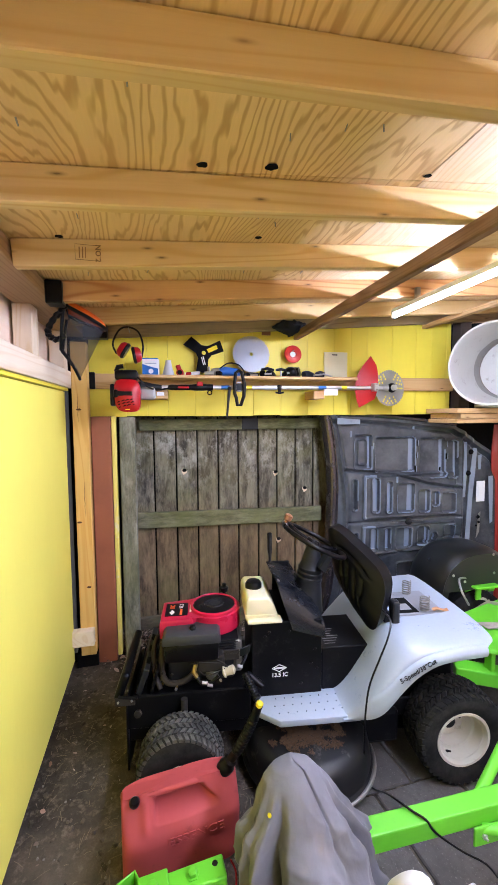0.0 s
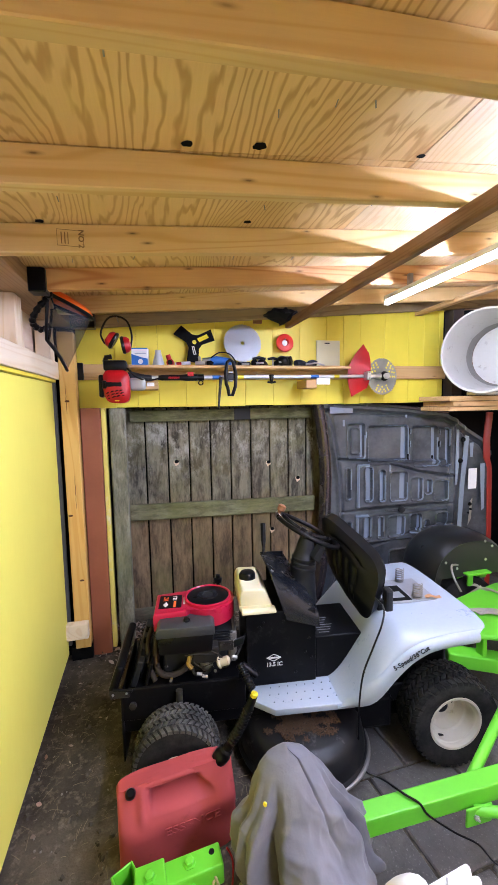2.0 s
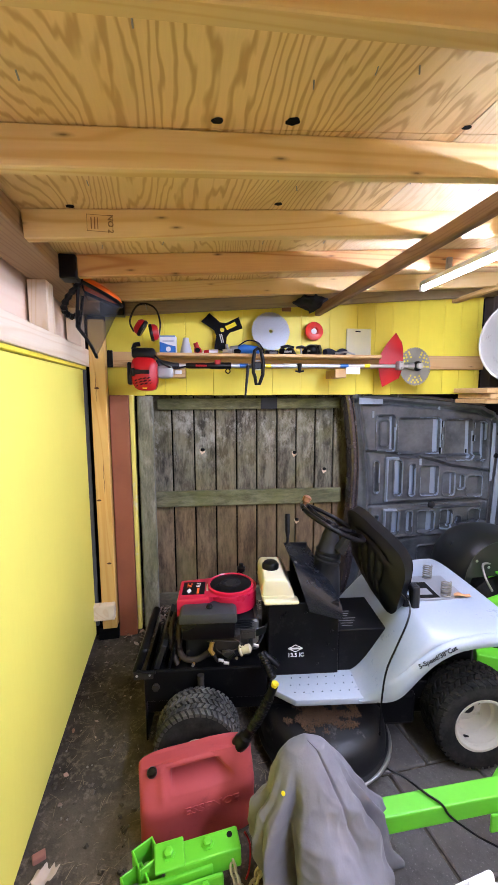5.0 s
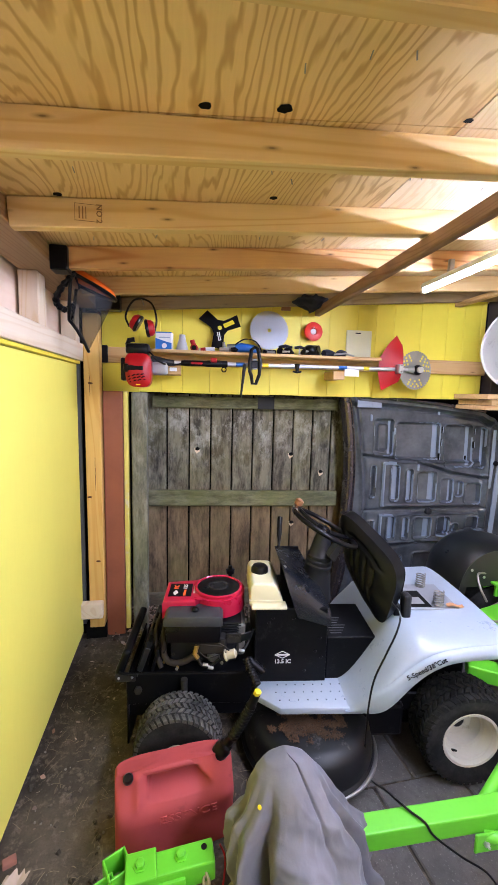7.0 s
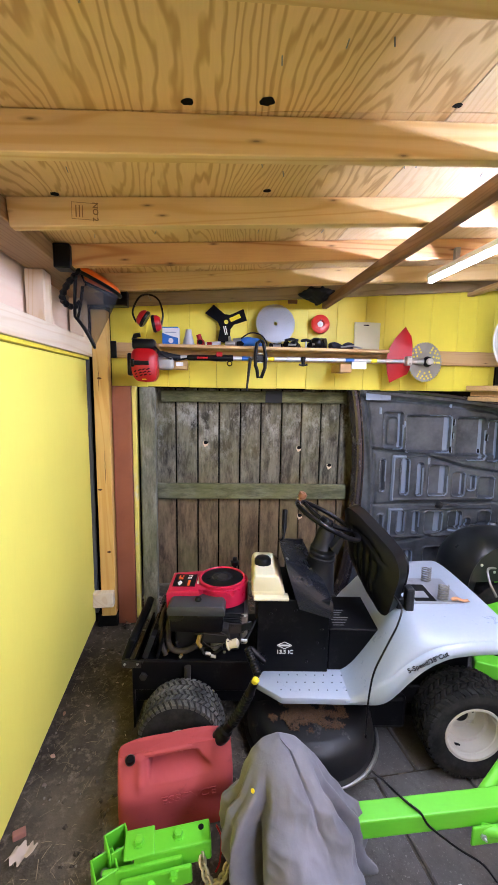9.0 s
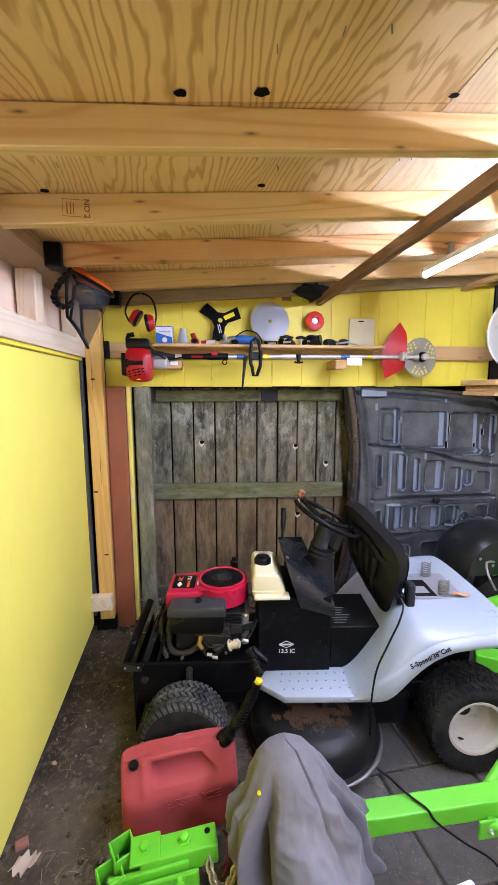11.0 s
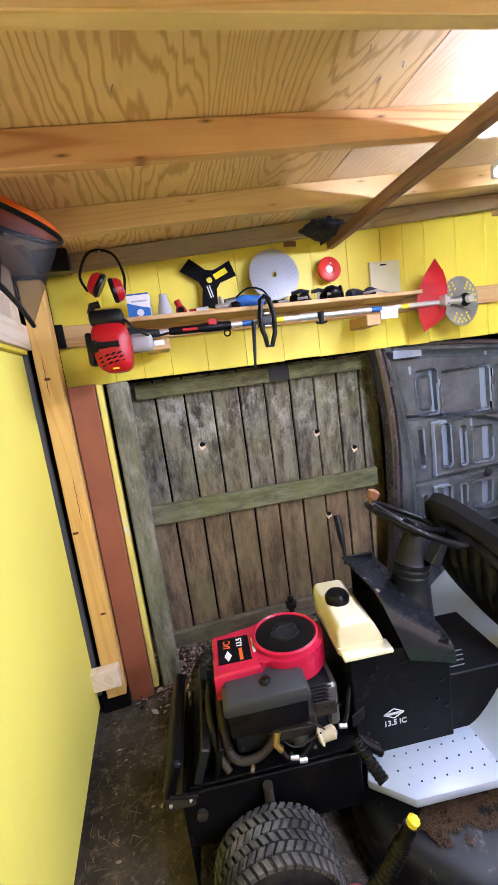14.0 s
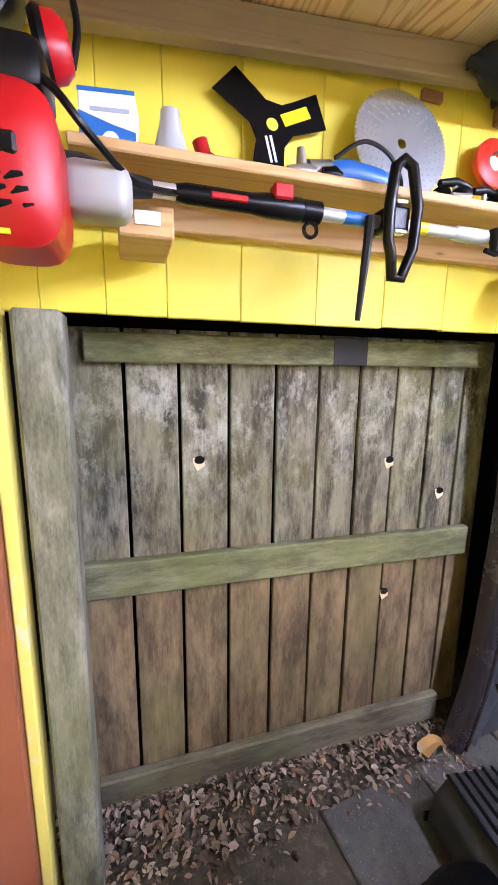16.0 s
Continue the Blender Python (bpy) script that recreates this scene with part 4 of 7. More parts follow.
# fuel tank behind the engine
tank_poly = [(-0.392, 0.645), (-0.232, 0.645), (-0.236, 0.69), (-0.262, 0.748), (-0.28, 0.762), (-0.378, 0.764), (-0.392, 0.74)]
fuel_tank = part("fuel_tank", prism(tank_poly, -0.145, 0.135, 0.013, 3), CREAM, mower, "yellowed translucent plastic fuel tank", True)
part("tank_foot", box(-0.385, -0.215, -0.178, -0.12, 0.648, 0.664, 0.006, 2), CREAM, fuel_tank)
part("tank_seam", box(-0.3945, -0.2335, -0.1475, 0.1375, 0.676, 0.680, 0.001), CREAM, fuel_tank)
part("filler_cap", lathe([(0.0, 0.755), (0.040, 0.755), (0.043, 0.765), (0.043, 0.785), (0.034, 0.797), (0.0, 0.80)], 20, Matrix.Translation((-0.336, -0.006, -0.003))), BLACK_PLASTIC, fuel_tank, "black ribbed filler cap", True)

# console, arch, battery box
console = part("console", box(-0.365, -0.015, -0.168, 0.19, 0.262, 0.652, 0.006, 2), BLACK_STEEL, mower, "scuffed black steel console side")
for x, z in ((-0.30, 0.58), (-0.18, 0.60), (-0.10, 0.62), (-0.05, 0.50), (-0.07, 0.43), (-0.04, 0.40), (-0.12, 0.33), (-0.33, 0.36), (-0.28, 0.60)):
    part("screw", lathe([(0, 0), (0.008, 0), (0.007, 0.004), (0, 0.005)], 8, Matrix.Translation((x, -0.168, z)) @ Matrix.Rotation(radians(90), 4, "X")), BLACK_PLASTIC, console)
SIDE = Matrix.Rotation(radians(90), 4, "X")
lettering("power_print", "13.5 IC", 0.028, WHITE_INK, mower, Matrix.Translation((-0.228, -0.1695, 0.372)) @ SIDE, label="white printed words")
bm = fresh()
for a, b in (((-0.036, 0), (0, 0.018)), ((0, 0.018), (0.036, 0)), ((0.036, 0), (0, -0.018)), ((0, -0.018), (-0.036, 0))):
    add_tube(bm, [(-0.23 + a[0], -0.1685, 0.415 + a[1]), (-0.23 + b[0], -0.1685, 0.415 + b[1])], 0.0018, 5)
add_box(bm, -0.258, -0.202, -0.1700, -0.1685, 0.411, 0.419)
part("diamond_mark", bm, WHITE_INK, mower, "white diamond mark")
left = [Vector(p) for p in ((-0.236, 0.2, 0.815), (-0.237, 0.10, 0.824), (-0.237, 0.0, 0.832), (-0.234, -0.11, 0.836), (-0.222, -0.160, 0.79), (-0.195, -0.176, 0.70), (-0.165, -0.180, 0.61))]
right = [Vector(p) for p in ((-0.097, 0.248, 0.79), (-0.075, 0.12, 0.762), (-0.045, 0.0, 0.715), (-0.015, -0.09, 0.668), (-0.003, -0.145, 0.635), (0.0, -0.172, 0.605), (0.0, -0.180, 0.56))]
lc, rc = curve_points(left, 4), curve_points(right, 4)
arch = sheet(lambda u, v: lc[round(u * (len(lc) - 1))].lerp(rc[round(u * (len(lc) - 1))], v), len(lc) - 1, 3, 0.006)
arch_ob = part("console_arch", arch, GLOSS_BLACK, mower, "bent black steel arch over the console", True)
part("arch_bolt", lathe([(0, 0), (0.009, 0), (0.008, 0.005), (0, 0.006)], 8, Matrix.Translation((-0.222, -0.10, 0.828)) @ Matrix.Rotation(radians(35), 4, "Y")), DULL_STEEL, arch_ob)
part("arch_leg", box(-0.2, -0.1, 0.205, 0.215, 0.5, 0.81, 0.003), BLACK_STEEL, mower)
part("throttle_lever", tube([(-0.215, 0.215, 0.77), (-0.205, 0.25, 0.82), (-0.20, 0.285, 0.85), (-0.19, 0.355, 0.93)], [0.007, 0.008, 0.015, 0.016], 10), BLACK_PLASTIC, mower, "black lever with rubber grip", True)
batt = part("battery_box", box(-0.012, 0.235, -0.152, 0.16, 0.262, 0.492, 0.006, 2), BLACK_STEEL, mower, "black box under the seat")
for k in range(7):
    part("print_bar", box(0.015, 0.07 + 0.012 * (k * 5 % 4), -0.12 + 0.022 * k, -0.115 + 0.022 * k, 0.4925, 0.4932, 0), FADED_INK, batt)

# steering
NRM = Vector((0.46, 0.0, 0.888))
WC = Vector((-0.003, 0.03, 0.985))
E1, E2 = Vector((0.888, 0, -0.46)), Vector((0, 1, 0))
COLUMN = [(-0.040, 0.60, 0.088), (-0.036, 0.66, 0.080), (-0.030, 0.72, 0.072), (-0.026, 0.765, 0.066), (-0.025, 0.772, 0.070), (-0.024, 0.785, 0.070), (-0.023, 0.79, 0.064), (-0.022, 0.797, 0.068), (-0.021, 0.81, 0.068), (-0.020, 0.815, 0.062),
          (-0.019, 0.822, 0.066), (-0.018, 0.835, 0.066), (-0.017, 0.842, 0.058), (-0.012, 0.88, 0.050), (-0.008, 0.915, 0.044), (-0.004, 0.95, 0.032)]
steer = part("steering_column", tube([(x, 0.04, z) for x, z, r in COLUMN], [r for x, z, r in COLUMN], 24), GREY_PLASTIC, mower, "black tapered steering column with a ribbed boot", True)
part("column_bracket", prism([(0.035, 0.83), (0.075, 0.93), (0.055, 0.94), (0.0, 0.86)], -0.06, 0.0, 0.004, 1), GREY_PLASTIC, steer, "grey column bracket")
whl = part("steering_wheel", tube([WC + E1 * 0.178 * math.cos(a) + E2 * 0.178 * math.sin(a) for a in (2 * math.pi * k / 44 for k in range(44))], 0.0125, 10, True), BLACK_PLASTIC, mower, "black plastic steering wheel", True)
for a in (radians(15), radians(135), radians(255)):
    d = E1 * math.cos(a) + E2 * math.sin(a)
    part("spoke", tube([WC - NRM * 0.02 + d * 0.02, WC - NRM * 0.012 + d * 0.1, WC + d * 0.172], [0.016, 0.013, 0.010], 8), BLACK_PLASTIC, whl, smooth=True)
part("wheel_hub", tube([WC - NRM * 0.04, WC - NRM * 0.01, WC + NRM * 0.004], [0.036, 0.04, 0.032], 18), BLACK_PLASTIC, whl, smooth=True)
KN = WC - E1 * 0.165 + E2 * 0.055
part("spinner_knob", tube([KN, KN + NRM * 0.02, KN + NRM * 0.03, KN + NRM * 0.055, KN + NRM * 0.062], [0.010, 0.010, 0.021, 0.023, 0.012], 14), KNOB_BROWN, whl, "brown spinner knob", True)
part("knob_clamp", tube([KN - E2 * 0.035 - NRM * 0.004, KN + E2 * 0.03 + NRM * 0.006], 0.012, 8), STEEL, whl, "bright clamp", True)

# foot boards and fender pan
def step_outline(s):
    return [(-0.372, s * 0.245), (-0.255, s * 0.336), (0.125, s * 0.342), (0.125, s * 0.10), (-0.305, s * 0.10)]


for s in (-1, 1):
    bm = fresh()
    o = step_outline(s)
    hi = [bm.verts.new((x, y, 0.276)) for x, y in o]
    lo = [bm.verts.new((x, y, 0.243)) for x, y in o]
    bm.faces.new(hi)
    bm.faces.new(lo[::-1])
    for i in range(5):
        bm.faces.new((hi[i], hi[(i + 1) % 5], lo[(i + 1) % 5], lo[i]))
    bmesh.ops.bevel(bm, geom=bm.edges[:], offset=0.008, segments=2, affect="EDGES", profile=0.5)
    board = part("foot_board", bm, FENDER_WHITE, mower, "pale grey foot board with raised studs", True)
    bm = fresh()
    for r in range(4):
        for k in range(9):
            x, y = -0.265 + 0.043 * k + 0.012 * (r % 2), s * (0.145 + 0.048 * r)
            if x < 0.10:
                add_lathe(bm, [(0.0, 0.276), (0.0032, 0.276), (0.0028, 0.278), (0.0, 0.2785)], 6, Matrix.Translation((x, y, 0)))
    tagged(part("stud_row", bm, GREY_PLASTIC, board), kind="stuff")


LIP = [(0.035, 0.262), (0.10, 0.266), (0.15, 0.282), (0.20, 0.318), (0.25, 0.370), (0.30, 0.427), (0.375, 0.488), (0.466, 0.528), (0.56, 0.541), (0.76, 0.552)]
CREST = [(0.035, 0.30), (0.117, 0.345), (0.192, 0.41), (0.296, 0.502), (0.36, 0.545), (0.433, 0.574), (0.56, 0.595), (0.76, 0.606)]


def fender_point(u, v):
    """u runs front to back, v across from the near lip to the far one."""
    s = -1 if v < 0.5 else 1
    k = abs(v - 0.5) * 2
    lx = 0.035 + 0.725 * u
    top = 0.272 + 0.338 * ease(0.03, 0.36, lx) + 0.012 * ease(0.4, 0.76, lx)
    soft = [table(LIP, lx + d) for d in (-0.03, -0.015, 0, 0.015, 0.03)]
    lip = sum(soft) / 5
    crest = min(top, sum(table(CREST, lx + d) for d in (-0.03, 0, 0.03)) / 3)
    inner, outer = 0.13, 0.345 + 0.068 * ease(0.03, 0.22, lx)
    # the rear corners are rounded off
    back = lx - 0.07 * u ** 3 * (min(1.0, k / 0.9)) ** 5
    if k < 0.40:
        return Vector((back, s * inner * k / 0.40, top))
    if k < 0.82:
        q = (k - 0.40) / 0.42
        y = inner + (outer - 0.024 - inner) * math.sin(q * math.pi / 2) ** 0.95
        return Vector((back, s * y, top + (crest - top) * (1 - math.cos(q * math.pi / 2)) ** 1.3))
    q = (k - 0.82) / 0.18
    if q < 0.45:
        w = q / 0.45
        return Vector((back, s * (outer - 0.024 + 0.018 * w), crest - 0.010 * w * w))
    w = (q - 0.45) / 0.55
    return Vector((back, s * (outer - 0.006 + 0.008 * math.sin(w * math.pi)), crest - 0.010 + (lip - crest + 0.010) * w))


fender = part("fender_pan", sheet(fender_point, 56, 120, 0.004), FENDER_WHITE, mower, "pale grey moulded rear fender pan", True)
part("fender_rivet", lathe([(0, 0), (0.012, 0), (0.009, 0.004), (0, 0.005)], 12, Matrix.Translation((0.345, -0.352, 0.515)) @ Matrix.Rotation(radians(60), 4, "X")), DULL_STEEL, fender, "dull rivet")
lettering("fender_print", "5-Speed/38\"Cut", 0.029, BLACK_PLASTIC, mower, Matrix.Translation((0.355, -0.4185, 0.508)) @ Matrix.Rotation(radians(-27), 4, "Y") @ Matrix.Rotation(radians(80), 4, "X"), label="black printed words")
part("seat_plate", box(0.40, 0.66, -0.125, 0.125, 0.612, 0.623, 0.002), SCUFFED, mower, "worn grey seat plate")
part("plate_opening", box(0.42, 0.525, -0.115, 0.05, 0.6235, 0.6245, 0), DARK, mower, "dark opening under the seat")
part("plate_label", box(0.428, 0.50, -0.085, -0.02, 0.6248, 0.6256, 0), SCUFFED, mower, "grimy pale label")
for x, y in ((0.563, 0.092), (0.560, -0.103)):
    pts = [(x + 0.023 * math.cos(a), y + 0.023 * math.sin(a), 0.624 + 0.078 * k / 60) for k, a in ((k, k * 2 * math.pi * 6 / 60) for k in range(61))]
    part("seat_spring", tube(pts, 0.0034, 6), DULL_STEEL, mower, "coil seat spring", True)

part("stuck_leaf", sheet(lambda u, v: Vector((0.60 + 0.085 * u, -0.115 + 0.035 * (v - 0.5) * (1 - 0.6 * abs(u - 0.4)), 0.628 + 0.006 * math.sin(u * 6) + 0.01 * abs(v - 0.5))), 8, 4, 0.001), plain("orange_leaf", (0.55, 0.27, 0.12), 0.7), mower, "dry orange leaf on the fender")
# tipped seat
F1, F2, N2, N1 = Vector((0.13, 0.195, 1.055)), Vector((0.165, 0.15, 0.73)), Vector((0.262, -0.195, 0.545)), Vector((0.33, -0.185, 0.86))


def seat_point(u, v, swell, grow):
    """u from the far edge to the near one, v upwards."""
    a, b = (u - 0.5) * 2, (v - 0.5) * 2
    k = (abs(a) ** 4 + abs(b) ** 4) ** 0.25
    lim = max(abs(a), abs(b))
    if k > 1e-6:
        a, b = a * lim / k, b * lim / k
    a, b = a * grow, b * grow
    uu, vv = (a + 1) / 2, (b + 1) / 2
    p = F2.lerp(N2, uu).lerp(F1.lerp(N1, uu), vv)
    nrm = (N1 - F2).cross(F1 - N2).normalized()
    if nrm.x > 0:
        nrm = -nrm
    edge = max(0.0, 1 - lim ** 3)
    return p + nrm * swell * edge


def pleats(u, v):
    """Upholstery channels that run up the cushion."""
    on = ease(0.12, 0.26, v) * (1 - ease(0.62, 0.74, v)) * ease(0.15, 0.25, u) * (1 - ease(0.75, 0.85, u))
    seam = sum(math.exp(-((u - c) / 0.022) ** 2) for c in (0.30, 0.43, 0.57, 0.70))
    fold = math.exp(-((v - 0.76 - 0.05 * math.sin(u * 3)) / 0.025) ** 2) * ease(0.1, 0.25, u) * (1 - ease(0.75, 0.9, u))
    return Vector((0.010, 0.004, 0)) * (on * seam + 0.8 * fold) + Vector((0.004, 0, 0)) * noise.noise((u * 5, v * 5, 2))


bm = sheet(lambda u, v: seat_point(u, v, 0.03, 1.0) + Vector((-0.02, -0.015, 0)) + pleats(u, v), 60, 44)
ext = bmesh.ops.extrude_face_region(bm, geom=bm.faces[:])
for v in [e for e in ext["geom"] if isinstance(e, bmesh.types.BMVert)]:
    v.co += Vector((0.055, 0.042, 0.010))
seat = part("seat", bm, SEAT_VINYL, mower, "black vinyl seat cushion tipped forward", True)
part("seat_shell", sheet(lambda u, v: seat_point(u, v, -0.03, 0.66) + Vector((0.112, 0.040, -0.015)), 14, 14, 0.034), BLACK_STEEL, seat, "black seat shell", True)
part("seat_hinge", box(0.31, 0.345, -0.16, 0.10, 0.602, 0.66, 0.006), BLACK_STEEL, seat, "black seat hinge")
part("seat_switch", box(0.345, 0.385, -0.185, -0.13, 0.60, 0.72, 0.012, 2), GREY_PLASTIC, seat, "dark seat bracket")

# black blocks added for the shade under the fender, shaped like running gear
part("transaxle", box(0.30, 0.62, -0.17, 0.2, 0.02, 0.30, 0.03, 3), BLACK_STEEL, mower, "black transaxle block added to darken the space under the fender", True)
part("rear_chassis", box(0.26, 0.70, -0.14, 0.16, 0.24, 0.47, 0.01, 2), BLACK_STEEL, mower, "black box added to darken the space under the fender")
part("drive_belt_guard", box(0.10, 0.36, -0.24, 0.2, 0.03, 0.20, 0.02, 2), BLACK_STEEL, mower, "black block added to darken the space beside the deck")
# mower deck
deck_prof = [(0.0, 0.165), (0.72, 0.160), (0.83, 0.15), (0.90, 0.125), (0.94, 0.07), (0.955, 0.035), (1.0, 0.022), (1.0, 0.012), (0.95, 0.012), (0.0, 0.012)]
deck = part("mower_deck", lathe(deck_prof, 48, Matrix.Translation((-0.10, -0.19, 0.0)) @ Matrix.Diagonal((0.32, 0.34, 1, 1))), DECK_PAINT, mower, "dirty black mower deck", True)
part("deck_shell", lathe(deck_prof, 48, Matrix.Translation((-0.04, 0.24, -0.005)) @ Matrix.Diagonal((0.30, 0.36, 1, 1))), BLACK_STEEL, deck, smooth=True)
part("deck_lip", tube([(-0.10 + 0.322 * math.cos(q), -0.19 + 0.342 * math.sin(q), 0.02) for q in (radians(-75 + 4 * k) for k in range(19))], [0.004 + 0.006 * math.sin(math.pi * k / 18) for k in range(19)], 8), DULL_STEEL, deck, "bare worn deck edge", True)
part("deck_tab", prism([(-0.05, -0.46), (0.0, -0.485), (0.075, -0.445), (0.15, -0.35), (0.165, -0.27), (0.12, -0.27), (0.07, -0.38)], 0.028, 0.036, 0.002, 1, Matrix(((1, 0, 0, 0), (0, 0, 1, 0), (0, 1, 0, 0), (0, 0, 0, 1)))), DUSTY, deck, "dusty flat deck flange")
part("tab_bolt", lathe([(0, 0), (0.012, 0), (0.010, 0.007), (0, 0.008)], 8, Matrix.Translation((0.085, -0.40, 0.036))), DARK, deck, "dark bolt")
chute = [(0.0, 0.02), (0.32, 0.02), (0.30, 0.13), (0.22, 0.195), (0.07, 0.195), (0.02, 0.13)]
chute_ob = part("discharge_chute", prism(chute, 0.44, 0.74, 0.012, 2), DUSTY, deck, "dusty black plastic discharge chute", True)
for k in range(6):
    part("chute_rib", box(0.055 + 0.034 * k, 0.066 + 0.034 * k, 0.45, 0.735, 0.195, 0.203, 0.002), BLACK_PLASTIC, chute_ob)
part("chute_lip", box(-0.005, 0.325, 0.735, 0.75, 0.015, 0.05, 0.004), BLACK_PLASTIC, chute_ob, "worn black lip")
bm = fresh()
rc2 = random.Random(8)
for k in range(3600):
    a, q = rc2.uniform(0, 6.28), rc2.random() ** 0.6
    x, y = -0.12 + 0.19 * q * math.cos(a), -0.305 + 0.10 * q * math.sin(a)
    if noise.noise((x * 17.0, y * 23.0, 3.0)) < -0.28 + 0.45 * q * q:
        continue
    m = Matrix.Translation((x, y, 0.166 + 0.03 * rc2.random() * (1 - q))) @ Euler((rc2.uniform(-1, 1), rc2.uniform(-1, 1), rc2.uniform(0, 6))).to_matrix().to_4x4()
    s = rc2.uniform(0.4, 1.2)
    add_box(bm, -0.010 * s, 0.010 * s, -0.0009, 0.0009, -0.0006, 0.0008, m)
tagged(part("dry_chaff", bm, CHAFF, deck), "dry brown clippings on the deck", kind="stuff")
pedal = part("clutch_pedal", tube([(-0.40, -0.17, 0.30), (-0.402, -0.24, 0.40), (-0.395, -0.315, 0.46)], 0.009, 8), BLACK_STEEL, mower, "black pedal arm", True)
p0, p1 = Vector((-0.411, -0.288, 0.483)), Vector((-0.367, -0.378, 0.424))
part("rubber_grip", tube([p0.lerp(p1, q / 20) for q in range(21)], [0.017 + 0.0025 * (q % 2) for q in range(21)], 12), BLACK_PLASTIC, pedal, "ribbed rubber pedal grip", True)
p0, p1 = Vector((-0.40, -0.265, 0.465)), Vector((-0.33, -0.285, 0.415))
part("rubber_grip", tube([p0.lerp(p1, q / 12) for q in range(13)], [0.015 + 0.0025 * (q % 2) for q in range(13)], 12), BLACK_PLASTIC, pedal, "ribbed rubber pedal grip", True)

# cord from the seat to the floor
cord = [(1.03, 1.80, 0.72), (1.035, 1.735, 0.70), (0.995, 1.685, 0.655), (0.935, 1.655, 0.575), (0.885, 1.648, 0.47), (0.868, 1.648, 0.36), (0.866, 1.652, 0.25), (0.880, 1.68, 0.10), (0.905, 1.72, -0.03), (0.920, 1.70, -0.058), (0.895, 1.60, 0.02), (0.862, 1.47, 0.14), (0.845, 1.37, 0.216), (0.875, 1.32, 0.2175), (0.905, 1.284, 0.214), (0.935, 1.270, 0.172), (1.03, 1.252, 0.098), (1.11, 1.228, 0.055), (1.17, 1.218, -0.02), (1.225, 1.215, -0.072), (1.30, 1.15, -0.092), (1.45, 1.02, -0.10)]
power_cord = part("electric_cord", tube(curve_points(cord, 6), 0.0042, 7), BLACK_PLASTIC, None, "", True)
tagged(power_cord, "thin black electric cord hanging from the mower seat", "cord")

# ---- fuel can ----
can = thing("fuel_can", "faded red plastic fuel can with a black spout", "fuel can", Matrix.Translation((0.066, 1.488, -0.012)) @ Matrix.Rotation(radians(7.0), 4, "Z") @ Matrix.Diagonal((1.03, 1.0, 0.86, 1)))
CW = 0.212


def can_point(u, v):
    """Round the body (u) and up (v)."""
    a = 2 * math.pi * u
    e = 6.0
    ca, sa = math.cos(a), math.sin(a)
    k = (abs(ca) ** e + abs(sa) ** e) ** (-1 / e)
    z = 0.335 * v
    squeeze = 1 - 0.05 * max(0, 0.08 - v) / 0.08
    if v > 0.93:
        squeeze *= 1 - 0.035 * ((v - 0.93) / 0.07) ** 2
    x, y = CW * ca * k * squeeze, 0.088 + 0.088 * sa * k
    # both shoulders fall away from a narrow ridge
    rise = ease(0.48, 1.08, v) if sa < 0 else ease(0.80, 1.0, v)
    y = 0.112 + (y - 0.112) * (1 - (0.72 if sa < 0 else 0.5) * rise)
    z -= 0.012 * ease(0.9, 1.0, v) * ease(0.12, 0.21, abs(x))
    if sa < 0:
        # hand hole sunk under the grip, its right end flared
        right = 0.03 + 0.05 * (1 - ease(0.70, 0.93, v))
        in_x = ease(-0.105, -0.085, x) * (1 - ease(right, right + 0.06, x))
        in_v = ease(0.68, 0.80, v) * (1 - ease(0.90, 0.935, v))
        y += 0.075 * in_x * in_v
        # raised cheek beside the hole and a soft step below the shoulder
        y -= 0.014 * math.exp(-((x + 0.132) / 0.016) ** 2) * ease(0.58, 0.74, v) * (1 - ease(0.93, 1.0, v))
        y -= 0.002 * math.exp(-((v - 0.60) / 0.06) ** 2)
        y += 0.003 * math.sin(x * 31 + v * 7) + 0.004 * noise.noise((x * 9, v * 4, 1))
    else:
        y += 0.004 * noise.noise((x * 9, v * 4, 5))
    return Vector((x, y, z))


bm = fresh()
nu, nv = 280, 110
g = [[bm.verts.new(can_point(i / nu, j / nv)) for j in range(nv + 1)] for i in range(nu)]
for i in range(nu):
    for j in range(nv):
        bm.faces.new((g[i][j], g[(i + 1) % nu][j], g[(i + 1) % nu][j + 1], g[i][j + 1]))
lid_mid = bm.verts.new((0, 0.115, 0.336))
for i in range(nu):
    bm.faces.new((g[i][nv], g[(i + 1) % nu][nv], lid_mid))
bm.faces.new([g[i][0] for i in range(nu)][::-1])
part("can_body", bm, CAN_RED, can, "faded red ribbed body", True)
part("handle", tube(curve_points([(-0.12, 0.084, 0.316), (-0.105, 0.082, 0.320), (-0.03, 0.080, 0.322), (0.035, 0.080, 0.322), (0.06, 0.084, 0.318)], 6), 0.0135, 12), CAN_RED, can, "moulded red grip bar", True)
part("vent_cap", lathe([(0.0, 0), (0.013, 0), (0.013, 0.015), (0.018, 0.018), (0.018, 0.04), (0.013, 0.048), (0.0, 0.05)], 20, Matrix.Translation((-0.166, 0.080, 0.292)) @ Matrix.Rotation(radians(25), 4, "X")), BLACK_PLASTIC, can, "black vent cap", True)
base, tip = Vector((0.165, 0.098, 0.305)), Vector((0.285, 0.020, 0.645))
pts, rad_ = [], []
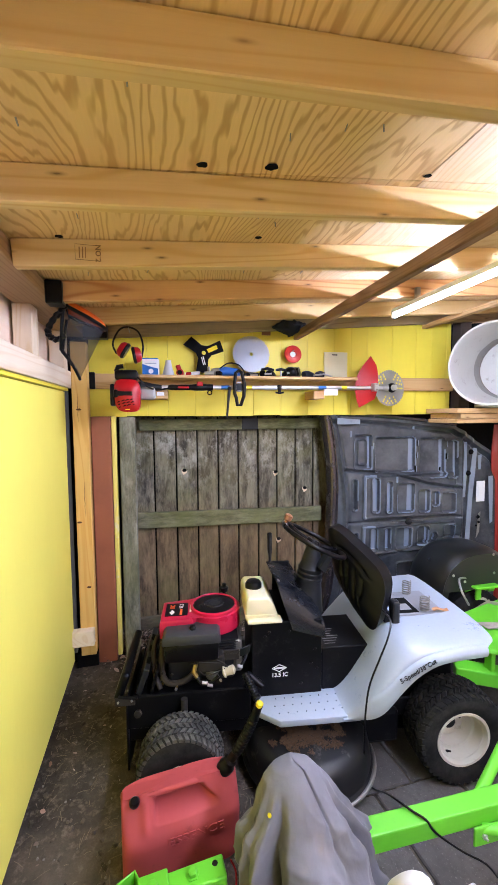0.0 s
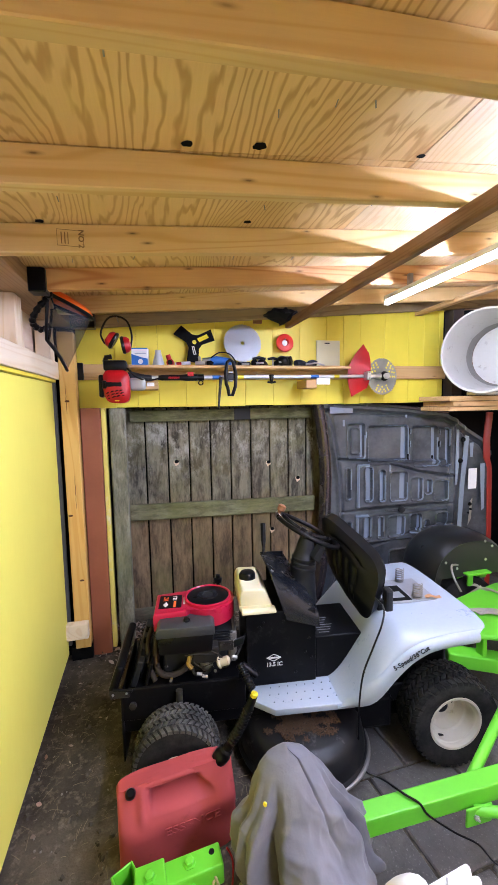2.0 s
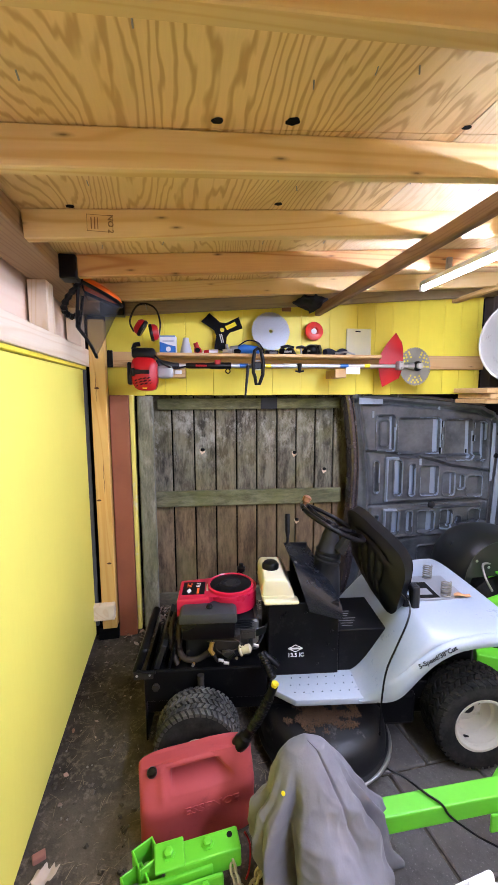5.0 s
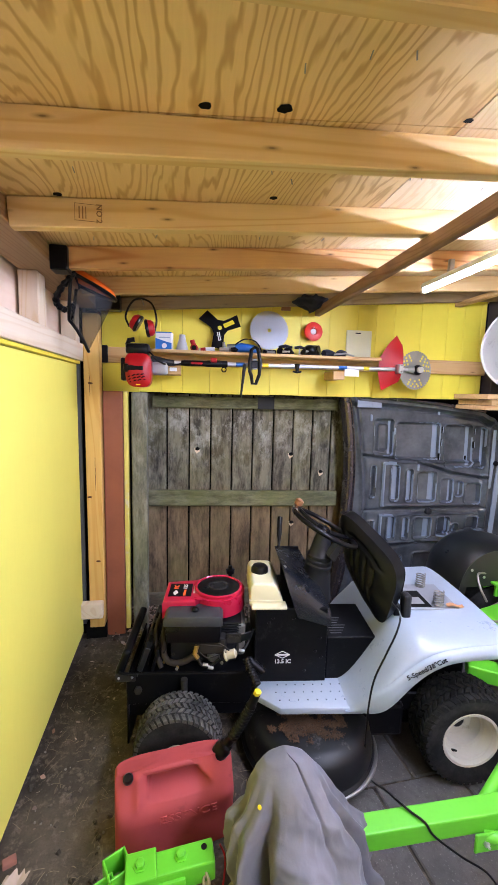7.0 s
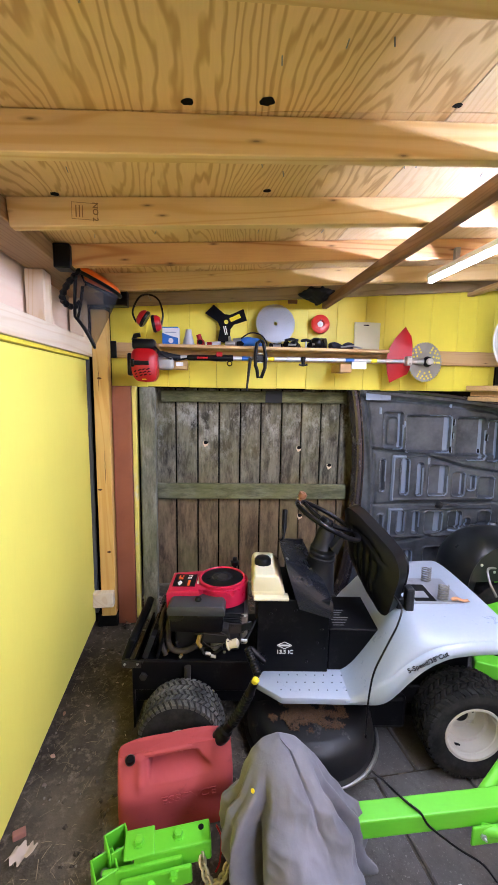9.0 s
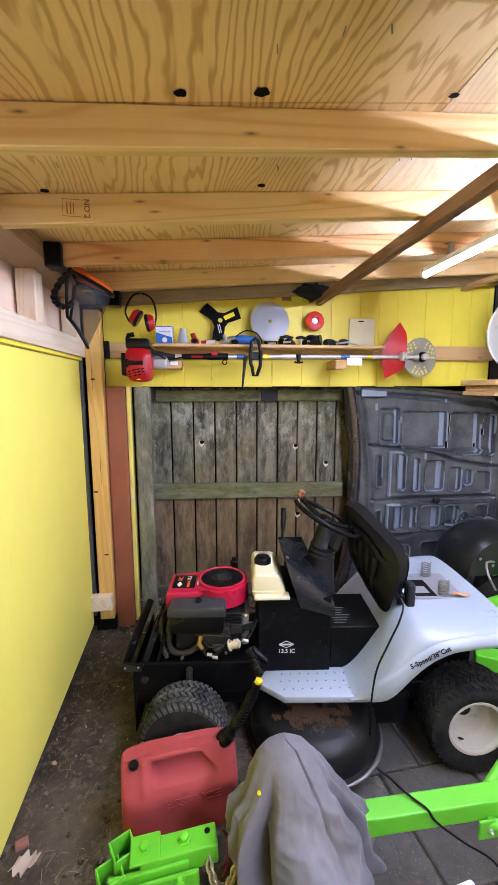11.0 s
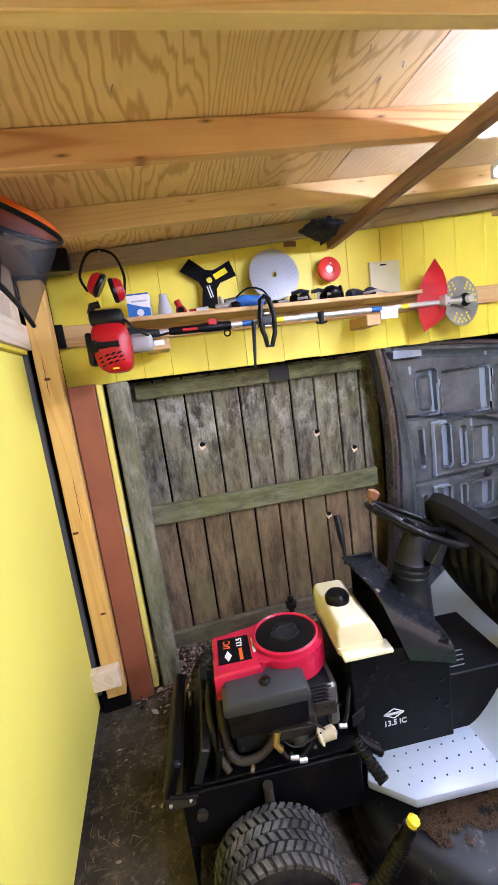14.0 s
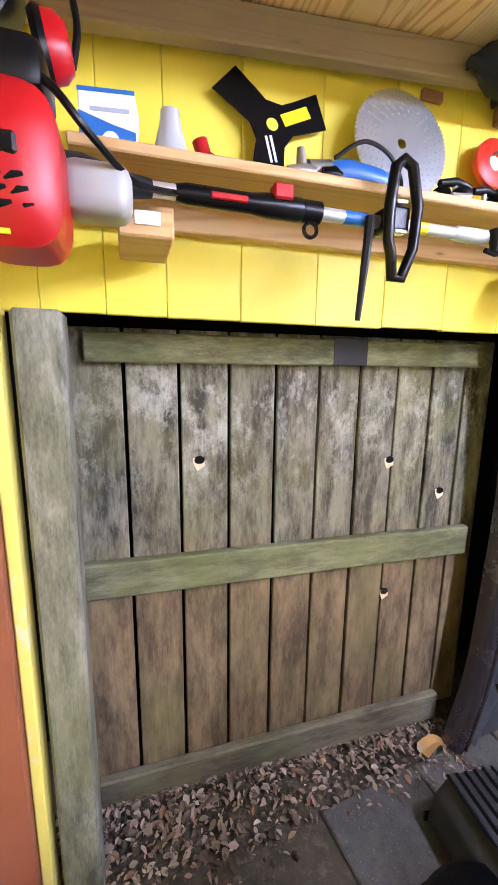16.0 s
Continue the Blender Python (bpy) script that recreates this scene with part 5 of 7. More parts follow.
for k in range(41):
    f = k / 40
    p = base.lerp(tip, f) + Vector((0.012 * math.sin(f * math.pi), 0, -0.01 * math.sin(f * math.pi)))
    pts.append(p)
    r = 0.033 if f < 0.12 else 0.027 if f < 0.2 else 0.02 - 0.004 * f + (0.0035 if 0.3 < f < 0.85 and k % 2 else 0)
    rad_.append(r)
spout = part("spout", tube(pts, rad_, 14), BLACK_PLASTIC, can, "black corrugated pouring spout", True)
part("spout_cap", tube([tip, tip + (tip - base).normalized() * 0.016, tip + (tip - base).normalized() * 0.022], [0.013, 0.014, 0.007], 10), YELLOW_CAP, spout, "yellow spout cap", True)
lettering("raised_word", "ESSENCE", 0.052, CAN_RED, can, Matrix.Translation((0.04, -0.001, 0.150)) @ Matrix.Rotation(radians(90), 4, "X"), 0.0018, "raised red word")
for k in range(2):
    part("moulded_stud", lathe([(0, 0), (0.007, 0), (0.005, 0.004), (0, 0.005)], 10, Matrix.Translation((0.10 + 0.03 * k, 0.086, 0.318)) @ Matrix.Rotation(radians(40), 4, "X")), CAN_RED, can)

# ---- green trailer: drawbar, coupler, frame and mudguard ----
trailer = thing("utility_trailer", "lime green steel trailer with a square drawbar", "trailer")
bar_m = Matrix.Translation((0.0, 1.327, 0.155)) @ Matrix.Rotation(radians(-0.8), 4, "Z") @ Matrix.Rotation(radians(-1.2), 4, "Y")
part("drawbar", box(0.36, 1.95, -0.036, 0.036, -0.036, 0.036, 0.006, 2, bar_m), GREEN, trailer, "lime green square drawbar")
hm = bar_m @ Matrix.Translation((0.2, 0, 0)) @ Matrix.Rotation(radians(6), 4, "Z") @ Matrix.Translation((-0.2, 0, 0))
part("hitch_bar", box(-0.06, 0.185, -0.036, 0.036, -0.036, 0.036, 0.006, 2, hm), GREEN, trailer, "lime green hitch bar")
coupler = part("coupler", box(-0.155, 0.09, -0.045, -0.028, -0.07, 0.012, 0.005, 2, hm), GREEN, trailer, "green hitch coupler with bolts")
part("coupler_cheek", box(-0.10, 0.12, -0.062, -0.05, -0.075, -0.005, 0.008, 2, hm), GREEN, coupler)
part("coupler_plate", box(-0.09, 0.005, -0.044, 0.044, 0.037, 0.047, 0.006, 2, hm), GREEN, coupler)
part("hole", lathe([(0, 0), (0.0095, 0), (0.0095, 0.0012), (0, 0.0012)], 14, hm @ Matrix.Translation((0.155, 0.012, 0.036))), DARK, coupler, "drilled hole")
for x, y in ((-0.045, 0.0), (0.08, 0.004)):
    part("bolt", lathe([(0, 0), (0.022, 0), (0.022, 0.003), (0.0155, 0.003), (0.0155, 0.014), (0.010, 0.016), (0, 0.016)], 6, hm @ Matrix.Translation((x, y, 0.046 if x < 0 else 0.036))), GREEN, coupler, "painted hex bolt")
for x, z in ((-0.08, -0.035), (-0.01, -0.035), (0.06, -0.02)):
    part("bolt", lathe([(0, 0), (0.014, 0), (0.014, 0.014), (0.007, 0.016), (0.007, 0.024), (0, 0.024)], 6, hm @ Matrix.Translation((x, -0.062, z)) @ Matrix.Rotation(radians(90), 4, "X")), GREEN, coupler, "painted hex bolt")
for k, (x, y) in enumerate(((-0.115, 0.03), (-0.15, -0.02))):
    m = hm @ Matrix.Translation((x, y, -0.01)) @ Matrix.Rotation(radians(22), 4, "Z")
    bm = fresh()
    for x0, x1, y0, y1 in ((-0.03, 0.03, -0.036, -0.03), (-0.03, 0.03, 0.03, 0.036), (-0.036, -0.03, -0.036, 0.036), (0.03, 0.036, -0.036, 0.036)):
        add_box(bm, x0, x1, y0, y1, -0.06, 0.05 - 0.02 * k, m)
    bmesh.ops.bevel(bm, geom=bm.edges[:], offset=0.002, segments=1, affect="EDGES")
    part("socket", bm, GREEN, coupler, "open square socket")
    part("socket_bolt", lathe([(0, 0), (0.013, 0), (0.013, 0.04), (0, 0.044)], 10, m @ Matrix.Translation((0, 0, -0.04))), DULL_STEEL, coupler)
part("brace", tube([(1.165, 1.335, 0.18), (1.40, 1.46, 0.235), (1.95, 1.75, 0.36)], 0.021, 14), GREEN, trailer, "green round brace", True)
part("brace", tube([(1.13, 1.27, 0.14), (1.20, 1.235, 0.15), (1.6, 1.0, 0.20), (2.2, 0.75, 0.30)], 0.019, 14), GREEN, trailer, "green round brace", True)
part("brace_lug", box(1.085, 1.20, 1.255, 1.265, 0.09, 0.165, 0.006, 2), GREEN, trailer, "bolted green lug")
part("lug_bolt", lathe([(0, 0), (0.011, 0), (0.011, 0.008), (0.005, 0.009), (0.005, 0.018), (0, 0.018)], 6, Matrix.Translation((1.125, 1.255, 0.13)) @ Matrix.Rotation(radians(90), 4, "X")), STEEL, trailer, "plated bolt")
bm_ = Matrix.Translation((1.60, 1.98, 0.215)) @ Matrix.Rotation(radians(-30), 4, "Z")
part("frame_beam", box(0.0, 1.1, -0.05, 0.05, -0.04, 0.04, 0.008, 2, bm_), GREEN, trailer, "lime green frame beam")
FLAT = Matrix(((1, 0, 0, 0), (0, 0, 1, 0), (0, 1, 0, 0), (0, 0, 0, 1)))
part("frame_plate", prism([(1.83, 2.21), (2.27, 2.325), (2.95, 2.40), (2.95, 1.62), (1.99, 1.70), (1.70, 1.84)], 0.385, 0.40, 0.004, 1, FLAT), GREEN, trailer, "lime green flat frame plate")
part("plate_flange", tube([(1.83, 2.21, 0.39), (1.70, 1.84, 0.39), (1.99, 1.70, 0.39), (2.9, 1.62, 0.39)], 0.014, 8), GREEN, trailer, "rolled green plate edge")
for x, y in ((1.735, 1.865), (1.95, 1.755)):
    part("frame_post", box(x, x + 0.03, y, y + 0.05, 0.22, 0.388, 0.004), GREEN, trailer, "green upright frame post")
part("frame_rail", box(2.03, 2.32, 2.44, 2.50, 0.40, 0.425, 0.004), GREEN, trailer, "green rail under the mudguard")
for x in (2.05, 2.14, 2.24):
    part("frame_tab", box(x, x + 0.05, 2.42, 2.43, 0.40, 0.47, 0.003), GREEN, trailer, "green upright tab")
part("brake_hose", tube(curve_points([(1.93, 2.25, 0.42), (1.90, 2.28, 0.50), (1.92, 2.33, 0.56), (2.0, 2.36, 0.55)], 6), 0.007, 8), DULL_STEEL, trailer, "grey hose", True)
part("guard_stay", box(2.06, 2.10, 2.33, 2.35, 0.40, 0.50, 0.004), GREEN, trailer, "green mudguard stay")
part("guard_stay", box(2.03, 2.22, 2.30, 2.36, 0.485, 0.50, 0.004), GREEN, trailer, "green mudguard stay")


def guard_point(u, v):
    a = radians(200 - 175 * u)
    y = 2.36 + 0.36 * v
    r = 0.335 * (1 - 0.10 * (abs(v - 0.5) * 2) ** 3)
    c, s = math.cos(a), math.sin(a)
    k = (abs(c) ** 2.3 + abs(s) ** 2.3) ** (-1 / 2.3)
    return Vector((2.12 + r * c * k, y, 0.405 + r * 0.98 * s * k))


mud = part("mudguard", sheet(guard_point, 40, 16, 0.006), GUARD_BLACK, trailer, "black moulded plastic mudguard", True)
side = [guard_point(k / 30, 0.0) for k in range(31)]
bm = fresh()
mids = [Vector((p.x * 0.985 + 2.12 * 0.015, 2.362, p.z - 0.004)) for p in side]
inner_ = [Vector((2.12 + (p.x - 2.12) * 0.9, 2.345, max(0.47, 0.405 + (p.z - 0.405) * 0.08))) for p in side]
va, vb = [bm.verts.new(p) for p in mids], [bm.verts.new(p) for p in inner_]
for k in range(30):
    bm.faces.new((va[k], va[k + 1], vb[k + 1], vb[k]))
part("mudguard_side", bm, GUARD_BLACK, mud, "", True)
for x, z in ((1.89, 0.58), (1.98, 0.53), (2.20, 0.70), (2.26, 0.66), (2.21, 0.57)):
    part("guard_screw", lathe([(0, 0), (0.010, 0), (0.008, 0.004), (0, 0.005)], 8, Matrix.Translation((x, 2.348, z)) @ Matrix.Rotation(radians(90), 4, "X")), STEEL, mud, "plated screw")
part("trailer_tyre", lathe([(0.10, -0.09), (0.22, -0.1), (0.26, -0.085), (0.27, 0.0), (0.26, 0.085), (0.22, 0.1), (0.10, 0.09)], 40, Matrix.Translation((2.12, 2.49, 0.165)) @ Matrix.Rotation(radians(90), 4, "X")), TYRE, trailer, "black trailer tyre", True)
for k, (ax, ay, bx, by) in enumerate(((1.83, 2.02, 2.45, 1.80), (2.08, 2.28, 2.30, 1.95))):
    strip = part("rag_strip", sheet(lambda u, v: Vector((ax + (bx - ax) * u + (by - ay) * 0.09 * (v - 0.5) + 0.02 * math.sin(u * 9), ay + (by - ay) * u + (bx - ax) * 0.13 * (v - 0.5) + 0.02 * math.sin(u * 7 + 1), 0.412 + 0.012 * abs(noise.noise((u * 8, v * 4, k))) + 0.004 * k)), 24, 8, 0.003), RAG, None, "", True)
    tagged(strip, "dirty grey-brown rag strip lying on the green trailer frame", "rag", "rag strips")
chain = thing("safety_chain", "galvanised safety chain hanging from the trailer coupler", "chain")
cp = curve_points([(0.155, 1.285, 0.15), (0.165, 1.262, 0.115), (0.185, 1.25, 0.078), (0.21, 1.25, 0.080), (0.235, 1.252, 0.125), (0.255, 1.26, 0.172), (0.275, 1.28, 0.19)], 3)
for k, (a, b) in enumerate(zip(cp, cp[1:])):
    d = (b - a).normalized()
    mid_, ln = (a + b) / 2, max((b - a).length * 0.74, 0.018)
    up = d.cross(Vector((0.3, 0.8, 0.5))).normalized()
    if k % 2:
        up = d.cross(up).normalized()
    loop = [mid_ + d * ln * math.cos(q) + up * 0.0115 * math.sin(q) for q in (2 * math.pi * i / 14 for i in range(14))]
    part("link", tube(loop, 0.0042, 8, True), ZINC, chain, smooth=True)
part("red_lanyard", tube(curve_points([(0.205, 1.33, 0.195), (0.222, 1.325, 0.15), (0.215, 1.30, 0.09), (0.20, 1.28, 0.08)], 5), 0.0035, 6), RED_PLASTIC, chain, "red lanyard", True)

# ---- grey cloth draped over the drawbar ----
# half widths to either side of the crown by height
COVER_LEFT = [(-0.06, 0.07), (0.06, 0.10), (0.13, 0.145), (0.20, 0.175), (0.264, 0.185), (0.322, 0.178), (0.385, 0.132), (0.483, 0.094), (0.52, 0.065), (0.545, 0.0)]
COVER_RIGHT = [(-0.11, 0.262), (0.0, 0.285), (0.107, 0.298), (0.20, 0.285), (0.252, 0.270), (0.30, 0.222), (0.379, 0.174), (0.446, 0.130), (0.52, 0.066), (0.545, 0.0)]
# ridges and hollows round the hang, by angle in degrees (front at -90), in metres out or in
HANG = [(-200, 0.0), (-178, 0.010), (-166, -0.026), (-156, 0.018), (-146, -0.006), (-134, 0.034), (-123, -0.062), (-112, 0.020), (-95, 0.030), (-76, 0.018), (-66, 0.008), (-52, 0.016),
        (-36, 0.010), (-24, -0.038), (-15, 0.014), (-4, -0.024), (8, 0.016), (40, -0.015), (70, 0.015), (110, -0.015), (140, 0.012), (160, 0.0)]


def drape(u, v):
    """u round, v from the crown down to the hem."""
    deg = -200 + 360 * u
    a = radians(deg)
    ca, sa = math.cos(a), math.sin(a)
    z = 0.545 - 0.605 * v ** 1.15
    side = table(COVER_RIGHT if ca > 0 else COVER_LEFT, z)
    deep = (0.19 if sa < 0 else 0.13) * min(1.0, v * 1.15) ** 0.55
    # the folds swing round a little on their way down
    lean = deg + 9 * v - 10 * math.sin(v * 3.0) * ease(-150, -100, deg) * (1 - ease(-60, 0, deg))
    out = sum(table(HANG, lean + d) for d in (-1.6, 0.0, 1.6)) / 3 * ease(0.10, 0.62, v) * (1.0 + 0.5 * v)
    out -= 0.010 * math.exp(-((lean + 63) / 2.2) ** 2) * (1 - ease(0.5, 0.8, v))
    # a turned-up flap low on one side, hollow beneath
    on = ease(-88, -70, deg) * (1 - ease(-14, -2, deg))
    rim_v = 0.64 + 0.16 * (deg + 80) / 65
    out += on * (0.042 * math.exp(-((v - rim_v) / 0.07) ** 2) - 0.075 * ease(rim_v + 0.01, rim_v + 0.09, v))
    out += 0.020 * noise.noise((ca * 1.5 + 4.0, sa * 1.5, v * 1.6)) * ease(0.1, 0.5, v)
    p = Vector((0.404 + (side + out) * ca, 1.305 + (deep + out) * sa, z))
    # slanting crumples, sharp along their ridges
    q = Vector((p.x * 6 + p.z * 5, p.y * 6, p.z * 4 - p.x * 5))
    sag = abs(noise.noise(q)) * 0.7 + abs(noise.noise(q * 2.7)) * 0.3
    p += Vector((ca, sa, 0.25)) * (0.16 - sag) * 0.040 * ease(0.10, 0.4, v)
    p.z = max(p.z, ground_z(0.5, 1.3) + 0.004)
    return p


bm = fresh()
nu, nv = 320, 110
crown = bm.verts.new(drape(0, 0))
g = [[bm.verts.new(drape(i / nu, (j + 1) / nv)) for j in range(nv)] for i in range(nu)]
for i in range(nu):
    k = (i + 1) % nu
    bm.faces.new((crown, g[i][0], g[k][0]))
    for j in range(nv - 1):
        bm.faces.new((g[i][j], g[i][j + 1], g[k][j + 1], g[k][j]))
cloth = part("grey_cover", bm, CLOTH, None, "", True)
tagged(cloth, "rumpled grey cloth cover draped over the drawbar jack", "cloth cover")
part("yellow_spot", lathe([(0, 0), (0.007, 0), (0.0055, 0.002), (0, 0.002)], 10, Matrix.Translation(drape(0.176, 0.24) + Vector((-0.006, -0.007, 0.003))) @ Matrix.Rotation(radians(55), 4, "X") @ Matrix.Rotation(radians(-35), 4, "Y")), YELLOW_CAP, cloth, "small yellow mark")

# ---- car bonnet leaning behind the mower ----
bonnet = thing("car_bonnet", "dark primed car bonnet stood on edge, ribbed inner side out", "car bonnet")
# sunk pockets: x and z limits, width of the worn, lamp-lit band at the far side
POCKETS = [(1.506, 1.661, 1.214, 1.491, 0.022), (1.69, 2.054, 1.185, 1.466, 0.034), (2.10, 2.337, 1.125, 1.451, 0.026), (2.352, 2.462, 1.115, 1.431, 0.012),
           (1.492, 1.532, 0.885, 1.135, 0.0), (1.654, 1.721, 0.859, 1.143, 0.032), (1.786, 1.837, 0.852, 1.106, 0.024), (1.884, 2.037, 0.849, 1.086, 0.038),
           (2.083, 2.186, 0.84, 1.028, 0.012), (2.205, 2.275, 0.885, 1.006, 0.008), (2.30, 2.430, 0.825, 0.99, 0.0),
           (1.50, 1.54, 0.545, 0.70, 0.0), (1.645, 1.71, 0.545, 0.735, 0.032), (1.775, 1.825, 0.545, 0.725, 0.024), (1.875, 2.02, 0.545, 0.72, 0.038),
           (2.075, 2.18, 0.56, 0.72, 0.012), (2.205, 2.26, 0.575, 0.66, 0.008), (2.33, 2.43, 0.59, 0.715, 0.0),
           (1.62, 1.80, 0.12, 0.40, 0.02), (1.90, 2.15, 0.12, 0.42, 0.03), (2.25, 2.42, 0.12, 0.44, 0.0)]
FRAMES = [(1.572, 2.447, 0.80, 1.178), (1.565, 2.445, 0.505, 0.764)]
SKIN_EDGE = [(0.0, 1.165), (0.12, 1.20), (0.25, 1.235), (0.4, 1.258), (0.65, 1.272), (0.9, 1.285), (1.08, 1.288), (1.25, 1.280), (1.45, 1.257), (1.60, 1.232), (1.68, 1.212)]
TOP_EDGE = [(1.28, 1.655), (1.6, 1.645), (2.0, 1.612), (2.40, 1.565), (2.50, 1.505), (2.77, 1.34), (2.86, 1.22)]


def edge_gap(x, z, r):
    """Signed distance from the rounded rectangle r, negative inside."""
    x0, x1, z0, z1 = r[:4]
    cx, cz, hx, hz = (x0 + x1) / 2, (z0 + z1) / 2, (x1 - x0) / 2, (z1 - z0) / 2
    rad = min(hx, hz, 0.03) * 0.8
    qx, qz = abs(x - cx) - hx + rad, abs(z - cz) - hz + rad
    return math.hypot(max(qx, 0), max(qz, 0)) + min(max(qx, qz), 0) - rad


def sweep_z(x):
    """The long pressed line under the upper pockets."""
    return table([(1.44, 1.21), (1.60, 1.197), (1.88, 1.158), (2.16, 1.074), (2.44, 1.028), (2.6, 1.02)], x)


def bonnet_point(u, v):
    # rows bunch up where the pressings are
    left = table(SKIN_EDGE, 1.66 * v) + 0.066
    x = left + (1.47 - left) * u / 0.12 if u < 0.12 else 1.47 + 1.39 * (u - 0.12) / 0.88
    z = table(TOP_EDGE, x) * v
    y = 3.03 - 0.03 * (abs(u - 0.5) * 2) ** 4 - 0.02 * math.sin(v * math.pi)
    top = table(TOP_EDGE, x) - z
    y -= 0.030 * (1 - ease(0.03, 0.05, top)) - 0.012 * math.exp(-((top - 0.065) / 0.010) ** 2)
    y -= 0.020 * math.exp(-((x - left - 0.055 - 0.03 * math.sin(z * 3)) / 0.016) ** 2) - 0.012 * math.exp(-((x - left - 0.095 - 0.03 * math.sin(z * 3)) / 0.012) ** 2)
    for r in FRAMES:
        d = edge_gap(x, z, r)
        if abs(d) < 0.06 or d < 0:
            y -= 0.018 * (1 - ease(-0.022, 0.0, d)) + 0.012 * math.exp(-((d + 0.018) / 0.008) ** 2)
    for r in POCKETS:
        d = edge_gap(x, z, r)
        if d < 0.03:
            y += 0.030 * (1 - ease(-0.012, 0.0, d)) - 0.009 * math.exp(-((d - 0.005) / 0.006) ** 2)
    # the first pocket holds a second, smaller pressing
    d = edge_gap(x, z, (1.545, 1.625, 1.25, 1.455))
    y -= 0.016 * math.exp(-(d / 0.009) ** 2)
    if 1.42 < x < 2.5:
        y += 0.022 * math.exp(-((z - sweep_z(x)) / 0.009) ** 2) - 0.010 * math.exp(-((z - sweep_z(x) - 0.022) / 0.010) ** 2)
        y += 0.014 * math.exp(-((z - 0.782) / 0.009) ** 2)
        low = 0.47 + 0.14 * ease(1.6, 2.4, x)
        y += 0.018 * math.exp(-((z - low) / 0.012) ** 2)
    y -= 0.026 * math.exp(-((x - 2.49) / 0.022) ** 2) * ease(0.3, 0.5, z)
    y += 0.016 * ease(2.58, 2.62, x) * ease(0.35, 0.45, z)
    y += 0.004 * noise.noise((x * 6, z * 6, 0.0))
    return Vector((x, y, z))


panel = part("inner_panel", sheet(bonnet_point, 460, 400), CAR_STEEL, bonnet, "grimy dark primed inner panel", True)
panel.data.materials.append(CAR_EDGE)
# pale faces: worn paint, plus lamp light painted onto the pocket walls and rims
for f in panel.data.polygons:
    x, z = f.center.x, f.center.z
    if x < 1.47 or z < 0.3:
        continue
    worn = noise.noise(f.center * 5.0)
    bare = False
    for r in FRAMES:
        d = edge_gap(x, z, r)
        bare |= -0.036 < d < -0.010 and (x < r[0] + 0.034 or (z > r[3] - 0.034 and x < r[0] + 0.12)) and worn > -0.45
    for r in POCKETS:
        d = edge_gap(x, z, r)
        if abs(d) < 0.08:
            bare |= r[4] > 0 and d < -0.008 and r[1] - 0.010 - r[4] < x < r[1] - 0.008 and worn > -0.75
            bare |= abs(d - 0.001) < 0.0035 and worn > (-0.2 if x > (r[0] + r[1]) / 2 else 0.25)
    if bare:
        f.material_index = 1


def skin(u, v):
    z = 1.66 * v
    a = u * math.pi
    x = table(SKIN_EDGE, z)
    return Vector((x + 0.038 - 0.038 * math.cos(a) + (0.008 * math.sin(3 * a) if u > 0.5 else 0), 3.05 - 0.085 * math.sin(a) ** 0.7 * (1 - 0.15 * u), z))


part("outer_skin_edge", sheet(skin, 16, 60, 0.004), CAR_PURPLE, bonnet, "burgundy outer skin edge, scratched", True)
part("edge_bead", tube([(table(SKIN_EDGE, z) + 0.062, 2.978, z) for z in (1.66 * k / 40 for k in range(41))], 0.006, 8), CAR_PURPLE, bonnet, "rolled edge seam", True)
part("top_flange", tube([(x, 2.985, table(TOP_EDGE, x) + 0.004) for x in (1.225 + 1.18 * k / 20 for k in range(21))], 0.014, 8), CAR_PURPLE, bonnet, "rolled top flange", True)
part("bare_patch", sheet(lambda u, v: Vector((1.335 + 0.19 * u, 2.966, 1.580 + 0.05 * v * (1 - 0.3 * u))), 6, 2, 0.003), CAR_EDGE, bonnet, "bare blue-grey patch")
part("brace", prism([(2.572, 1.37), (2.612, 1.36), (2.598, 1.16), (2.580, 0.98), (2.562, 0.55), (2.518, 0.55), (2.535, 0.98), (2.552, 1.16)], 2.968, 2.975, 0.003, 1), CAR_EDGE, bonnet, "blue-grey brace")
part("brace", prism([(2.485, 1.42), (2.512, 1.42), (2.518, 1.15), (2.506, 0.95), (2.484, 0.95)], 2.968, 2.975, 0.003, 1), CAR_EDGE, bonnet, "blue-grey brace")
part("brace", prism([(2.632, 1.30), (2.672, 1.31), (2.668, 1.18), (2.640, 1.18)], 2.982, 2.988, 0.003, 1), CAR_EDGE, bonnet, "blue-grey brace")
part("brace", prism([(2.745, 1.12), (2.795, 1.12), (2.805, 0.72), (2.775, 0.70)], 2.982, 2.988, 0.003, 1), CAR_EDGE, bonnet, "blue-grey brace")
part("brace", prism([(2.655, 0.80), (2.675, 0.82), (2.668, 0.64), (2.635, 0.58)], 2.976, 2.984, 0.003, 1), DULL_STEEL, bonnet, "stained hinge bracket")
for x, z, r in ((2.548, 1.335, 0.022), (2.528, 1.155, 0.022), (2.638, 0.775, 0.016), (2.645, 0.73, 0.010), (2.62, 0.70, 0.008)):
    part("round_stop", lathe([(0, 0), (r, 0), (r * 0.85, 0.010), (0, 0.012)], 14, Matrix.Translation((x, 2.968, z)) @ Matrix.Rotation(radians(90), 4, "X")), DARK, bonnet, "dark round stop")
